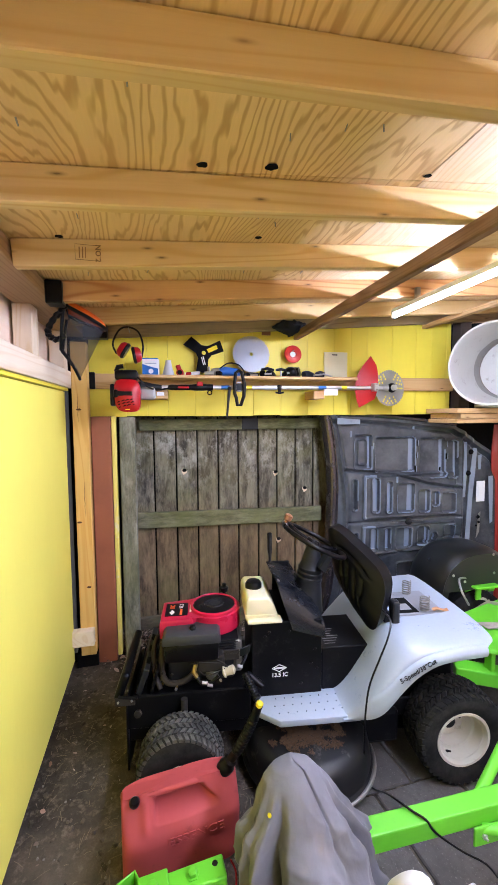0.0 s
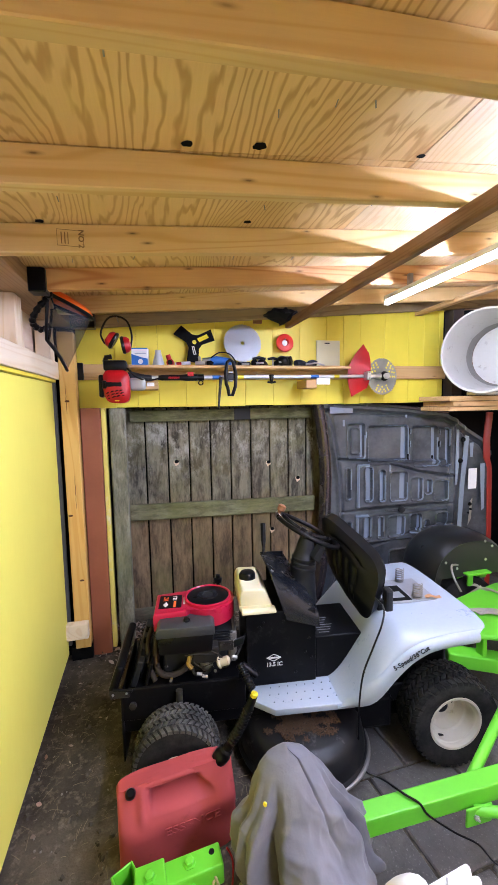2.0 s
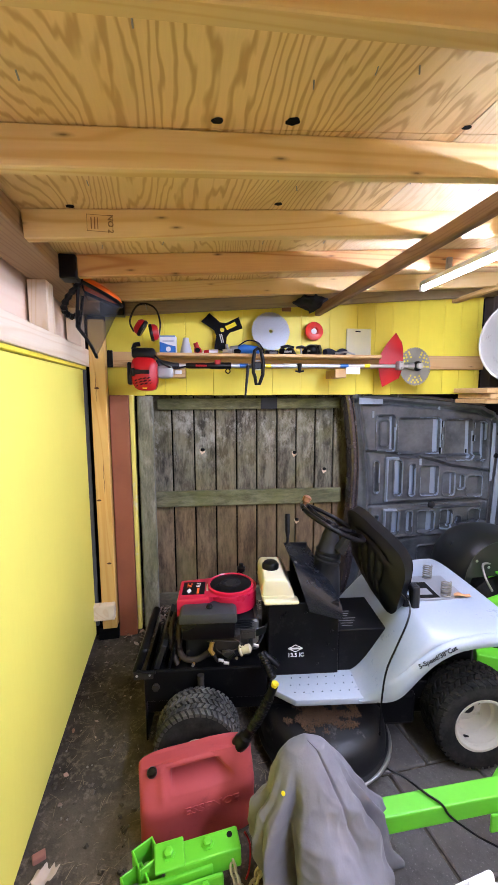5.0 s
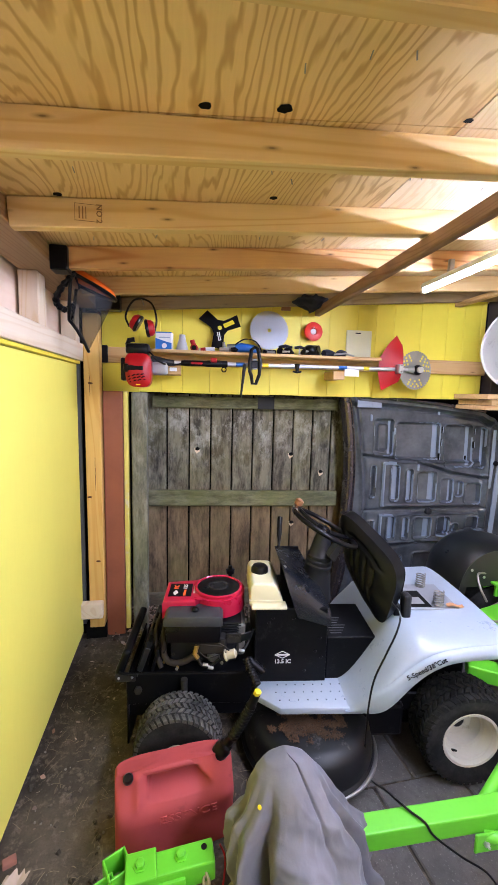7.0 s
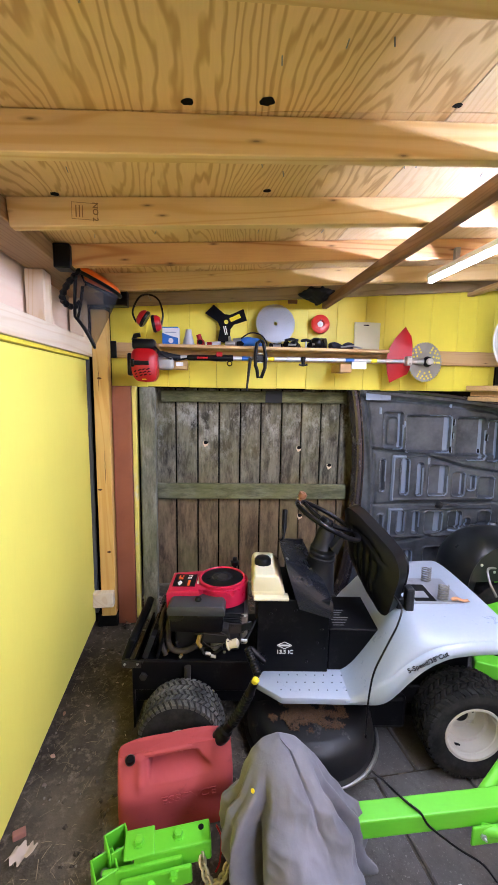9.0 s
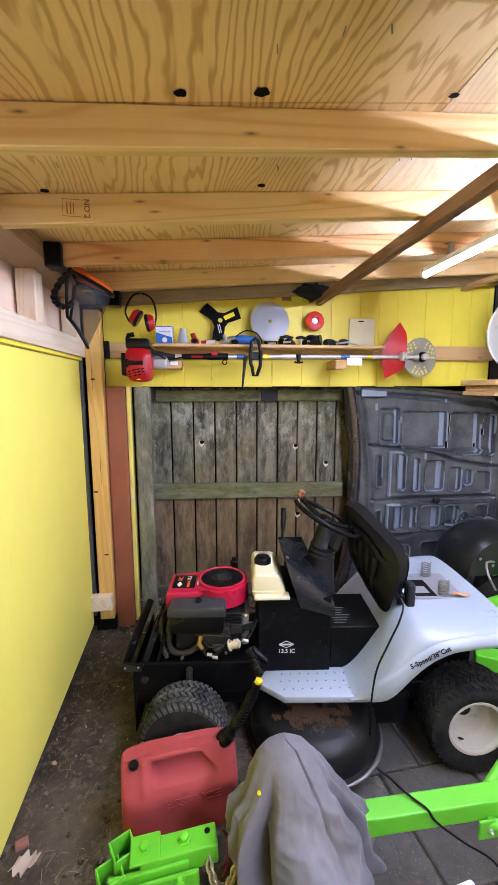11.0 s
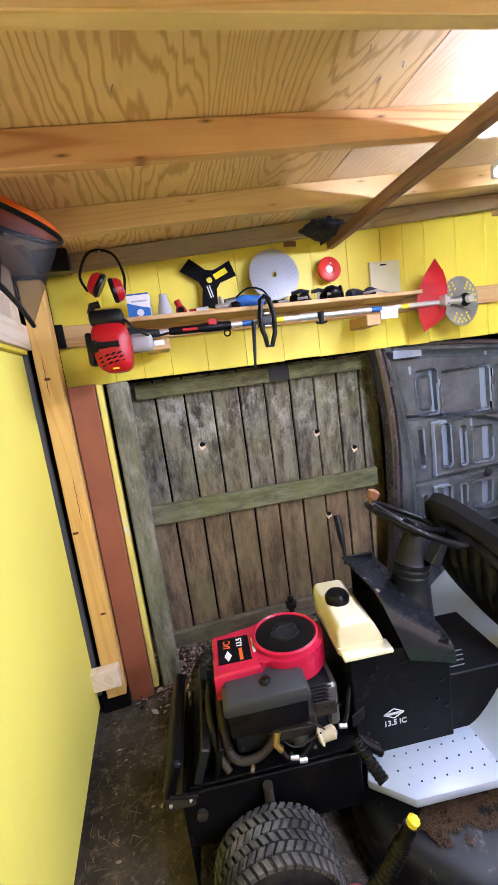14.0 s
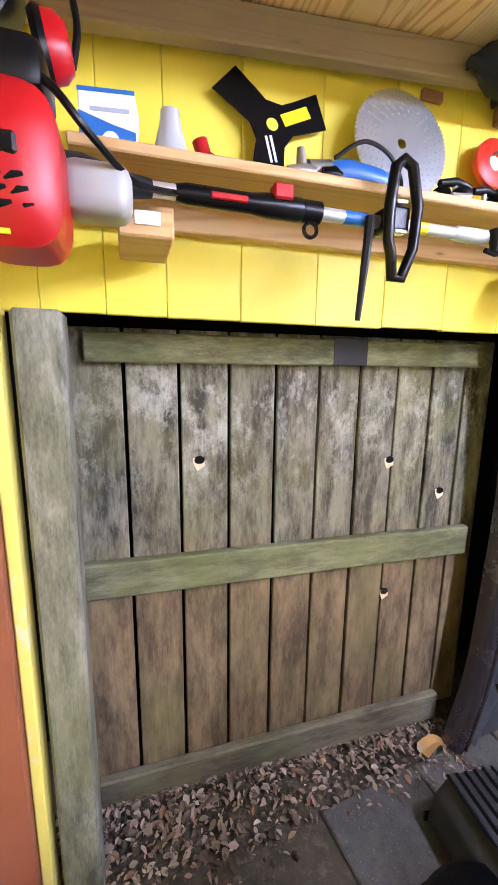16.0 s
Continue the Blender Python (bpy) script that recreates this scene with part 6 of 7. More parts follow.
for x, z, pale in ((2.075, 1.415, 0), (2.07, 1.315, 0), (2.055, 1.205, 0), (2.352, 1.40, 0), (2.345, 1.30, 0), (2.315, 1.18, 0), (1.672, 1.40, 1), (2.045, 1.55, 1), (1.475, 1.50, 1), (1.88, 1.12, 1)):
    y = bonnet_point(0.12 + 0.88 * (x - 1.47) / 1.39, z / table(TOP_EDGE, x)).y
    part("slot_hole", box(x - 0.010, x + 0.010, y - 0.004, y + 0.006, z - 0.026, z + 0.026, 0.004, 1), CAR_EDGE if pale else DARK, bonnet, "pressed slot")
    if not pale:
        part("slot_edge", box(x + 0.004, x + 0.0095, y - 0.006, y - 0.003, z - 0.024, z + 0.024, 0.001, 1), CAR_EDGE, bonnet, "pale slot edge")
part("stop_bar", tube([(1.83, 2.975, 0.783), (2.13, 2.975, 0.783)], 0.006, 8), CAR_STEEL, bonnet, "pressed bar")
part("latch_bolt", lathe([(0, 0), (0.030, 0), (0.026, 0.016), (0.012, 0.022), (0, 0.022)], 14, Matrix.Translation((1.975, 2.975, 0.778)) @ Matrix.Rotation(radians(90), 4, "X")), GREY_PLASTIC, bonnet, "black rubber stop", True)
part("paper_label", box(2.622, 2.706, 2.974, 2.977, 0.905, 1.082, 0.0), PAPER, bonnet, "pale paper label")
red_panel = part("red_body_panel", sheet(lambda u, v: Vector((table([(-0.12, 2.845), (0.5, 2.838), (1.1, 2.815), (1.16, 2.775), (1.33, 2.765), (1.6, 2.79)], -0.12 + 1.68 * v) + (0.024 + 0.022 * ease(0.72, 0.78, v)) * u, 2.985 - 0.03 * u * u, -0.12 + 1.68 * v)), 8, 60, 0.006), CAR_RED, None, "", True)
tagged(red_panel, "narrow red car body panel standing beside the bonnet", "car panel")

# ---- right-hand shelf with a white pail ----
rack = thing("corner_shelf", "rough corner shelf of stacked pine boards", "shelf")
for k, (x0, z0, z1) in enumerate(((2.06, 1.66, 1.695), (2.10, 1.62, 1.657), (2.08, 1.588, 1.617))):
    part("shelf_board", box(x0, 3.25, 2.56 + 0.012 * k, 2.90, z0, z1, 0.003), LUMBER_X, rack, "pale sawn board")
tagged(part("dark_post", box(2.36, 2.46, 2.90, 3.0, 1.6, 2.46, 0.004), plain("dark_stained_wood", (0.05, 0.035, 0.03), 0.7)), "dark stained post at the end of the yellow wall", "post", kind="structure")
part("white_board", box(2.25, 3.1, 2.53, 2.62, 1.70, 1.722, 0.003), WHITE_PLASTIC, rack, "white painted offcut")
PA = Matrix.Translation((2.20, 2.42, 1.995)) @ Matrix.Rotation(radians(-60), 4, "Z") @ Matrix.Rotation(radians(-90), 4, "X")
pail = thing("plastic_pail", "large dirty white plastic pail lying on its side", "pail")
prof = [(0.272, 0.0), (0.284, 0.0), (0.288, 0.012), (0.28, 0.03), (0.272, 0.035), (0.235, 0.50), (0.0, 0.506), (0.0, 0.492), (0.224, 0.488), (0.262, 0.03), (0.268, 0.008)]
bm = fresh()
rings = [[bm.verts.new(PA @ Vector((max(r, 1e-4) * math.cos(2 * math.pi * k / 56), max(r, 1e-4) * math.sin(2 * math.pi * k / 56), h))) for k in range(56)] for r, h in prof]
for a, b in zip(rings, rings[1:] + rings[:1]):
    for k in range(56):
        bm.faces.new((a[k], a[(k + 1) % 56], b[(k + 1) % 56], b[k]))
part("pail_shell", bm, WHITE_PLASTIC, pail, "scuffed white plastic", True)
def dirt_band(u, v):
    a = 2 * math.pi * u
    h = 0.37 + 0.105 * v + 0.02 * noise.noise((3 * math.cos(a), 3 * math.sin(a), v * 3))
    r = 0.262 - (h - 0.03) * 0.083 - 0.0025
    return PA @ Vector((r * math.cos(a), r * math.sin(a), h))


part("dirt_band", sheet(dirt_band, 40, 6), PAIL_DIRT, pail, "brown dirt dried inside the pail", True)
part("pail_seam", tube([PA @ Vector((0.226 * math.cos(a), 0.226 * math.sin(a), 0.475)) for a in (2 * math.pi * k / 48 for k in range(48))], 0.006, 6, True), RUST, pail, "dirt ring inside", True)

# ---- tool shelf on the yellow wall ----
SHELF = 1.918
tool_shelf = thing("tool_shelf", "plain pine shelf on the yellow wall", "shelf")
part("shelf_top", box(-0.115, 1.385, 2.735, 2.958, SHELF - 0.02, SHELF, 0.003), LUMBER_X, tool_shelf, "pale pine board")
for x0, x1 in ((-0.04, 0.06), (1.05, 1.13)):
    part("rest_block", box(x0, x1, 2.735, 2.92, 1.765, 1.822, 0.004), LUMBER_X, tool_shelf, "sawn pine rest block")
part("sticker", box(-0.01, 0.035, 2.7315, 2.7345, 1.785, 1.808, 0.0), PAPER, tool_shelf, "small white sticker")
part("tag", box(1.125, 1.225, 2.728, 2.733, 1.79, 1.835, 0.0), PAPER, tool_shelf, "white tag")

trimmer = thing("brush_cutter", "red petrol brush cutter lying on wall rests", "brush cutter")
SA, SB = Vector((-0.12, 2.705, 1.835)), Vector((1.64, 2.785, 1.850))


def along(x):
    return SA.lerp(SB, (x - SA.x) / (SB.x - SA.x))


part("shaft", tube([SA, SB], 0.013, 14), ALU, trimmer, "bright aluminium shaft", True)
EM = Matrix.Translation((-0.175, 2.585, 1.775))
def cover_point(ring, k, n):
    """A domed front: ring 0 at the middle, 1 at the rim, then back along the sides."""
    a = 2 * math.pi * k / n
    ca, sa = math.cos(a), math.sin(a)
    e = (abs(ca) ** 4 + abs(sa) ** 4) ** -0.25
    x, z = 0.072 * ca * e, 0.094 * sa * e
    x += 0.012 * (1 if z < 0 else -0.4) * min(1.0, abs(z) / 0.094) ** 2 * (1 if ca < 0 else 0.0)
    q = min(ring, 1.0)
    return EM @ Vector((x * q, -0.078 + 0.030 * q ** 3 + max(0.0, ring - 1.0) * 0.105, z * q))


bm = fresh()
ringsc = [0.02, 0.2, 0.4, 0.6, 0.75, 0.86, 0.94, 0.98, 1.0, 1.15, 1.6, 2.0]
gc = [[bm.verts.new(cover_point(q, k, 40)) for k in range(40)] for q in ringsc]
for a, b in zip(gc, gc[1:]):
    for k in range(40):
        bm.faces.new((a[k], a[(k + 1) % 40], b[(k + 1) % 40], b[k]))
bm.faces.new(gc[0])
bm.faces.new(gc[-1][::-1])
cover = part("engine_cover", bm, RED_PLASTIC, trimmer, "glossy red domed engine cover", True)
part("cover_band", box(-0.058, 0.030, -0.080, -0.068, -0.002, 0.024, 0.004, 1, EM), BLACK_PLASTIC, cover, "black strap")
part("cover_band", box(-0.076, -0.050, -0.072, -0.035, -0.012, 0.034, 0.008, 2, EM), BLACK_PLASTIC, cover, "black strap end")
for row in range(3):
    for k in range(4):
        x, z = -0.045 + 0.023 * k + 0.004 * row, -0.032 - 0.0145 * row + 0.004 * k - 0.0012 * (k - 1.5) ** 2
        yv = -0.0775 + 0.030 * (math.hypot(x / 0.072, z / 0.094)) ** 3 - 0.0005
        part("vent_slot", tube([EM @ Vector((x - 0.010, yv, z - 0.005)), EM @ Vector((x, yv - 0.001, z + 0.0005)), EM @ Vector((x + 0.010, yv, z + 0.003))], [0.0018, 0.0042, 0.0022], 6), DARK, cover)
part("clear_tank", box(0.06, 0.16, 0.02, 0.10, -0.02, 0.055, 0.022, 3, EM), milky("frosted_tank", (0.34, 0.34, 0.33), 0.3), trimmer, "frosted plastic fuel tank", True)
part("maker_mark", box(-0.012, 0.012, -0.0615, -0.050, -0.083, -0.077, 0, 1, EM), YELLOW_CAP, cover)
part("fuel_tank_cap", box(-0.07, 0.06, -0.045, 0.06, 0.09, 0.15, 0.015, 2, EM), BLACK_PLASTIC, trimmer, "black air filter housing", True)
part("starter_housing", box(-0.098, -0.07, -0.04, 0.05, -0.06, 0.07, 0.012, 2, EM), BLACK_PLASTIC, trimmer, "black starter housing", True)
part("spark_cap", tube([EM @ Vector((-0.06, -0.02, 0.14)), EM @ Vector((-0.05, -0.03, 0.165)), EM @ Vector((-0.02, -0.03, 0.17))], 0.014, 8), BLACK_PLASTIC, trimmer, smooth=True)
part("clutch_housing", tube([along(-0.12), along(-0.09), along(-0.02), along(0.02)], [0.036, 0.036, 0.02, 0.015], 20), GREY_PLASTIC, trimmer, "dark clutch housing", True)
grip = part("throttle_grip", tube([along(0.06), along(0.08), along(0.2), along(0.235), along(0.30), along(0.315)], [0.014, 0.018, 0.018, 0.022, 0.022, 0.016], 14), BLACK_PLASTIC, trimmer, "black throttle grip", True)
part("switch", box(0.24, 0.278, 2.695, 2.725, 1.845, 1.872, 0.003), RED_PLASTIC, grip, "red stop switch")
part("trigger", box(0.12, 0.19, 2.697, 2.71, 1.830, 1.842, 0.002), RED_PLASTIC, grip, "red trigger strip")
part("hanger_eye", tube([along(0.325) + Vector((0.014 * math.cos(a), -0.004, -0.034 + 0.014 * math.sin(a))) for a in (2 * math.pi * k / 14 for k in range(14))], 0.004, 6, True), BLACK_PLASTIC, trimmer, smooth=True)
part("collar", tube([along(0.305), along(0.345)], 0.021, 14), BLACK_PLASTIC, trimmer, smooth=True)
part("throttle_cable", tube(curve_points([(-0.16, 2.57, 1.91), (-0.11, 2.55, 1.875), (-0.07, 2.56, 1.835), (-0.01, 2.64, 1.815), (0.06, 2.70, 1.83)], 6), 0.0055, 7), BLACK_PLASTIC, trimmer, "black throttle cable", True)
hc = along(0.515)
loop = [(-0.02, -0.06), (-0.03, -0.035), (-0.032, 0.03), (-0.022, 0.10), (0.0, 0.118), (0.018, 0.105), (0.034, 0.03), (0.03, -0.05), (0.01, -0.108), (-0.012, -0.108)]
handle_pts = [hc + Vector((x, -0.035 - 0.25 * abs(x), z - 0.010)) for x, z in loop]
handle = part("loop_handle", tube(handle_pts, 0.0115, 10, True), BLACK_PLASTIC, trimmer, "black loop handle", True)
part("handle_clamp", box(hc.x - 0.03, hc.x + 0.025, hc.y - 0.035, hc.y + 0.03, hc.z - 0.024, hc.z + 0.024, 0.006, 2), BLACK_PLASTIC, handle, "black clamp")
for dz in (-0.03, 0.026):
    part("clamp_bolt", box(hc.x - 0.012, hc.x + 0.014, hc.y - 0.04, hc.y - 0.02, hc.z + dz, hc.z + dz + 0.008, 0.002), STEEL, handle, "plated bolt")
part("barrier_bar", tube([hc + Vector((-0.06, -0.02, 0)), hc + Vector((-0.066, -0.025, -0.05)), hc + Vector((-0.082, -0.03, -0.205))], [0.011, 0.010, 0.006], 8), GREY_PLASTIC, trimmer, "grey barrier bar", True)
for x0, x1, mat in ((0.40, 0.455, TOOL_BLUE), (0.57, 0.61, YELLOW_CAP), (1.09, 1.15, TOOL_BLUE), (1.27, 1.31, YELLOW_CAP)):
    part("shaft_decal", tube([along(x0), along(x1)], 0.0134, 14), mat, trimmer, "printed decal", True)
part("shaft_joint", tube([along(0.69), along(0.70), along(0.79), along(0.80)], [0.014, 0.017, 0.017, 0.014], 14), ALU, trimmer, "shaft coupling", True)
part("joint_knob", tube([along(0.80) + Vector((0, -0.015, 0.012)), along(0.80) + Vector((0, -0.02, -0.022)), along(0.80) + Vector((0, -0.02, -0.036))], [0.018, 0.012, 0.012], 10), BLACK_PLASTIC, trimmer, "black joint screw", True)
part("joint_wing", tube([along(0.80) + Vector((-0.028, -0.02, -0.034)), along(0.80) + Vector((0.0, -0.02, -0.04)), along(0.80) + Vector((0.028, -0.02, -0.034))], 0.006, 8), BLACK_PLASTIC, trimmer, smooth=True)


def guard_pt(u, v):
    outer = [Vector((1.515, 2.08)), Vector((1.45, 2.005)), Vector((1.40, 1.92)), Vector((1.392, 1.84)), Vector((1.405, 1.77)), Vector((1.425, 1.705))]
    inner = [Vector((1.555, 2.02)), Vector((1.557, 1.97)), Vector((1.555, 1.91)), Vector((1.552, 1.86)), Vector((1.548, 1.80)), Vector((1.542, 1.765))]
    f = u * 5
    i = min(int(f), 4)
    o, n_ = outer[i].lerp(outer[i + 1], f - i), inner[i].lerp(inner[i + 1], f - i)
    p = o.lerp(n_, v)
    return Vector((p.x, 2.80 - 0.03 * v * math.sin(u * math.pi), p.y))


shield = part("debris_guard", sheet(guard_pt, 20, 8, 0.004), RED_PLASTIC, trimmer, "red plastic debris guard", True)
part("guard_rib", tube([guard_pt(k / 12, 1.0) for k in range(13)], 0.006, 8), RED_PLASTIC, shield, smooth=True)
part("guard_clamp", box(1.505, 1.54, 2.722, 2.775, 1.82, 1.88, 0.005), STEEL, shield, "steel clamp")
for z in (1.832, 1.872):
    part("clamp_screw", lathe([(0, 0), (0.006, 0), (0.006, 0.006), (0, 0.006)], 8, Matrix.Translation((1.522, 2.722, z)) @ Matrix.Rotation(radians(90), 4, "X")), DULL_STEEL, shield)
part("gear_head", tube([along(1.60), along(1.63), along(1.665), along(1.70)], [0.014, 0.02, 0.024, 0.014], 14), STEEL, trimmer, "alloy gear head", True)


def saw_blade(name, r, teeth, m, parent, mat, holes, label):
    bm = fresh()
    rim_ = []
    for k in range(teeth):
        a0 = 2 * math.pi * k / teeth
        rim_ += [(r * math.cos(a0), r * math.sin(a0)), (r * math.cos(a0 + 3.4 / teeth), r * math.sin(a0 + 3.4 / teeth)), (r * 0.94 * math.cos(a0 + 4.0 / teeth), r * 0.94 * math.sin(a0 + 4.0 / teeth))]
    n = len(rim_)
    ro = [(0.0125 * math.cos(2 * math.pi * k / n), 0.0125 * math.sin(2 * math.pi * k / n)) for k in range(n)]
    sheets = []
    for z in (-0.0008, 0.0008):
        sheets.append(([bm.verts.new(m @ Vector((x, y, z))) for x, y in rim_], [bm.verts.new(m @ Vector((x, y, z))) for x, y in ro]))
    (a, b), (c, d) = sheets
    for k in range(n):
        j = (k + 1) % n
        bm.faces.new((a[k], a[j], b[j], b[k]))
        bm.faces.new((c[k], d[k], d[j], c[j]))
        bm.faces.new((a[k], c[k], c[j], a[j]))
        bm.faces.new((b[k], b[j], d[j], d[k]))
    blade = part(name, bm, mat, parent, label)
    if holes:
        for ring_r, count in ((0.72, 18), (0.56, 12), (0.84, 24)):
            for k in range(count):
                a_ = 2 * math.pi * k / count
                if math.sin(3 * a_) > -0.15:
                    part("punched_hole", lathe([(0, -0.0013), (r * 0.055, -0.0013), (r * 0.055, 0.0013), (0, 0.0013)], 8, m @ Matrix.Translation((ring_r * r * math.cos(a_), ring_r * r * math.sin(a_), 0))), WALL_YELLOW, blade)
    return blade


saw_blade("cutting_blade", 0.135, 40, Matrix.Translation((1.682, 2.815, 1.85)) @ Matrix.Rotation(radians(88), 4, "X") @ Matrix.Rotation(radians(8), 4, "Y"), trimmer, CUTTER_STEEL, True, "steel brush blade with punched holes")
part("blade_nut", lathe([(0, 0), (0.036, 0), (0.03, 0.012), (0.014, 0.02), (0, 0.022)], 20, Matrix.Translation((1.677, 2.775, 1.85)) @ Matrix.Rotation(radians(90), 4, "X")), BLACK_PLASTIC, trimmer, "black blade flange", True)
part("gear_cap", lathe([(0, 0), (0.022, 0), (0.02, 0.02), (0, 0.024)], 14, Matrix.Translation((1.677, 2.755, 1.85)) @ Matrix.Rotation(radians(90), 4, "X")), STEEL, trimmer, smooth=True)

# things on the shelf
spare = thing("circular_saw_blade", "bright steel circular saw blade leaning on the wall", "saw blade")
DISC_AT = Matrix.Translation((0.642, 2.89, 2.085)) @ Matrix.Rotation(radians(80), 4, "X")
disc = saw_blade("disc", 0.133, 80, DISC_AT, spare, BRIGHT_DISC, False, "bright toothed disc")
bm = fresh()
for ring in range(3, 7):
    r0 = 0.034 + 0.0135 * ring
    count = 14 + 3 * ring
    for k in range(count):
        a = 2 * math.pi * (k + 0.35 * ring) / count
        add_box(bm, -0.0036, 0.0036, -0.0016, 0.0016, -0.0014, 0.0014, DISC_AT @ Matrix.Rotation(a, 4, "Z") @ Matrix.Translation((r0, 0, 0)) @ Matrix.Rotation(radians(38), 4, "Z"))
tagged(part("punched_slot_pattern", bm, DISC_SLOT, disc), "fine spiral pattern of punched slots", kind="stuff")
part("shelf_rest", box(0.60, 0.69, 2.86, 2.90, SHELF, SHELF + 0.036, 0.003), BLACK_PLASTIC, spare, "black rest under the disc")
tri = thing("three_tooth_blade", "black three-tooth brush blade leaning on the wall", "brush blade")
TM = Matrix.Translation((0.312, 2.925, 2.09)) @ Matrix.Rotation(radians(6), 4, "Y") @ Matrix.Rotation(radians(-10), 4, "X")
pts3 = []
for k in range(3):
    a = radians(-90 + 120 * k)
    for da, r in ((-0.70, 0.056), (-0.52, 0.078), (-0.31, 0.142), (0.26, 0.150), (0.42, 0.085), (0.66, 0.056)):
        pts3.append((r * math.cos(a + da), r * math.sin(a + da)))
part("blade_plate", prism(pts3, -0.0015, 0.0015, 0, 1, TM), BLACK_STEEL, tri, "black coated steel plate")
part("bore", lathe([(0, 0), (0.0145, 0), (0.0145, 0.001), (0, 0.001)], 18, TM @ Matrix.Translation((0, -0.0015, 0)) @ Matrix.Rotation(radians(90), 4, "X")), WALL_YELLOW, tri, "bore showing the wall")
part("warning_label", box(0.03, 0.105, -0.0024, -0.0016, -0.014, 0.014, 0, 1, TM @ Matrix.Rotation(radians(-32), 4, "Y")), YELLOW_CAP, tri, "yellow warning label")
for k in range(2):
    part("print_bar", box(-0.026 + 0.012 * k, -0.020 + 0.012 * k, -0.0024, -0.0016, -0.085, -0.025, 0, 1, TM @ Matrix.Rotation(radians(-18), 4, "Y")), WHITE_INK, tri)
spool = thing("red_tape_spool", "red plastic spool leaning against the wall", "spool")
RM = Matrix.Translation((0.958, 2.915, 2.095)) @ Matrix.Rotation(radians(84), 4, "X")
bm = fresh()
rp = [(0.024, -0.012), (0.06, -0.012), (0.064, -0.006), (0.064, 0.008), (0.058, 0.012), (0.026, 0.014), (0.02, 0.0)]
rings = [[bm.verts.new(RM @ Vector((r * math.cos(2 * math.pi * k / 36), r * math.sin(2 * math.pi * k / 36), h))) for k in range(36)] for r, h in rp]
for a, b in zip(rings, rings[1:] + rings[:1]):
    for k in range(36):
        bm.faces.new((a[k], a[(k + 1) % 36], b[(k + 1) % 36], b[k]))
part("spool_ring", bm, plain("bright_red", (0.75, 0.035, 0.02), 0.35), spool, "", True)
part("spool_core", lathe([(0, 0), (0.02, 0), (0.02, 0.004), (0, 0.004)], 18, RM), PAPER, spool, "pale core")
part("peg", tube([(0.958, 2.957, 2.12), (0.958, 2.89, 2.12)], 0.004, 6), DULL_STEEL, spool, "nail")
part("line_tail", box(0.925, 0.99, 2.89, 2.93, SHELF + 0.001, SHELF + 0.085, 0.012, 2), plain("olive_plastic", (0.16, 0.2, 0.05), 0.5), spool, "olive spool foot")

muffs = thing("ear_defenders", "red ear defenders with a black headband hung on the wall", "ear defenders")
part("headband", tube(curve_points([(-0.25, 2.765, 2.045), (-0.272, 2.77, 2.11), (-0.232, 2.775, 2.195), (-0.175, 2.778, 2.215), (-0.115, 2.775, 2.185), (-0.09, 2.77, 2.10), (-0.10, 2.765, 2.025)], 8), 0.006, 8), BLACK_PLASTIC, muffs, "black wire headband", True)
for x, z, t, s in ((-0.205, 2.068, 32, 1), (-0.134, 2.04, -10, -1)):
    m = Matrix.Translation((x, 2.755, z)) @ Matrix.Rotation(radians(t), 4, "Y") @ Matrix.Rotation(radians(90 * s), 4, "Y") @ Matrix.Diagonal((1.2, 0.95, 1, 1))
    part("ear_cup", lathe([(0.0, -0.036), (0.028, -0.033), (0.04, -0.018), (0.042, 0.0), (0.0, 0.0)], 22, m), RED_PLASTIC, muffs, "glossy red ear cup", True)
    part("ear_cushion", lathe([(0.0, 0.0), (0.043, 0.0), (0.046, 0.010), (0.04, 0.02), (0.0, 0.02)], 22, m), BLACK_PLASTIC, muffs, "black ear cushion", True)
part("nail", tube([(-0.175, 2.887, 2.20), (-0.175, 2.765, 2.208)], 0.003, 6), DULL_STEEL, muffs)

carton = thing("small_carton", "small white and blue cardboard carton", "carton")
CM = Matrix.Translation((-0.045, 2.845, SHELF)) @ Matrix.Rotation(radians(-8), 4, "Z")
part("carton_body", box(-0.05, 0.05, -0.035, 0.035, 0.001, 0.112, 0.002, 1, CM), PAPER, carton, "white carton")
part("blue_panel", prism([(-0.0505, 0.002), (0.0505, 0.002), (0.0505, 0.045), (0.01, 0.055), (-0.0505, 0.075)], -0.0362, -0.0352, 0, 1, CM), BLUE, carton, "blue printed panel")
part("blue_edge", box(-0.0505, 0.0505, -0.036, -0.0353, 0.106, 0.113, 0, 1, CM), BLUE, carton)
part("print_bar", box(-0.03, 0.04, -0.0364, -0.0356, 0.075, 0.082, 0, 1, CM), plain("grey_print", (0.4, 0.45, 0.55), 0.6), carton)
part("seal", lathe([(0, 0), (0.016, 0), (0.016, 0.0008), (0, 0.0008)], 14, CM @ Matrix.Translation((0.005, -0.0365, 0.028)) @ Matrix.Rotation(radians(90), 4, "X")), PAPER, carton, "round seal")
cone = thing("funnel", "upturned grey plastic funnel", "funnel")
part("funnel_body", lathe([(0.0, 0.0), (0.038, 0.0), (0.038, 0.012), (0.021, 0.075), (0.018, 0.10), (0.0, 0.10)], 24, Matrix.Translation((0.066, 2.82, SHELF + 0.001))), plain("grey_plastic", (0.42, 0.43, 0.45), 0.45), cone, "", True)
nozzle = thing("hose_nozzle", "red plastic hose nozzle", "hose nozzle")
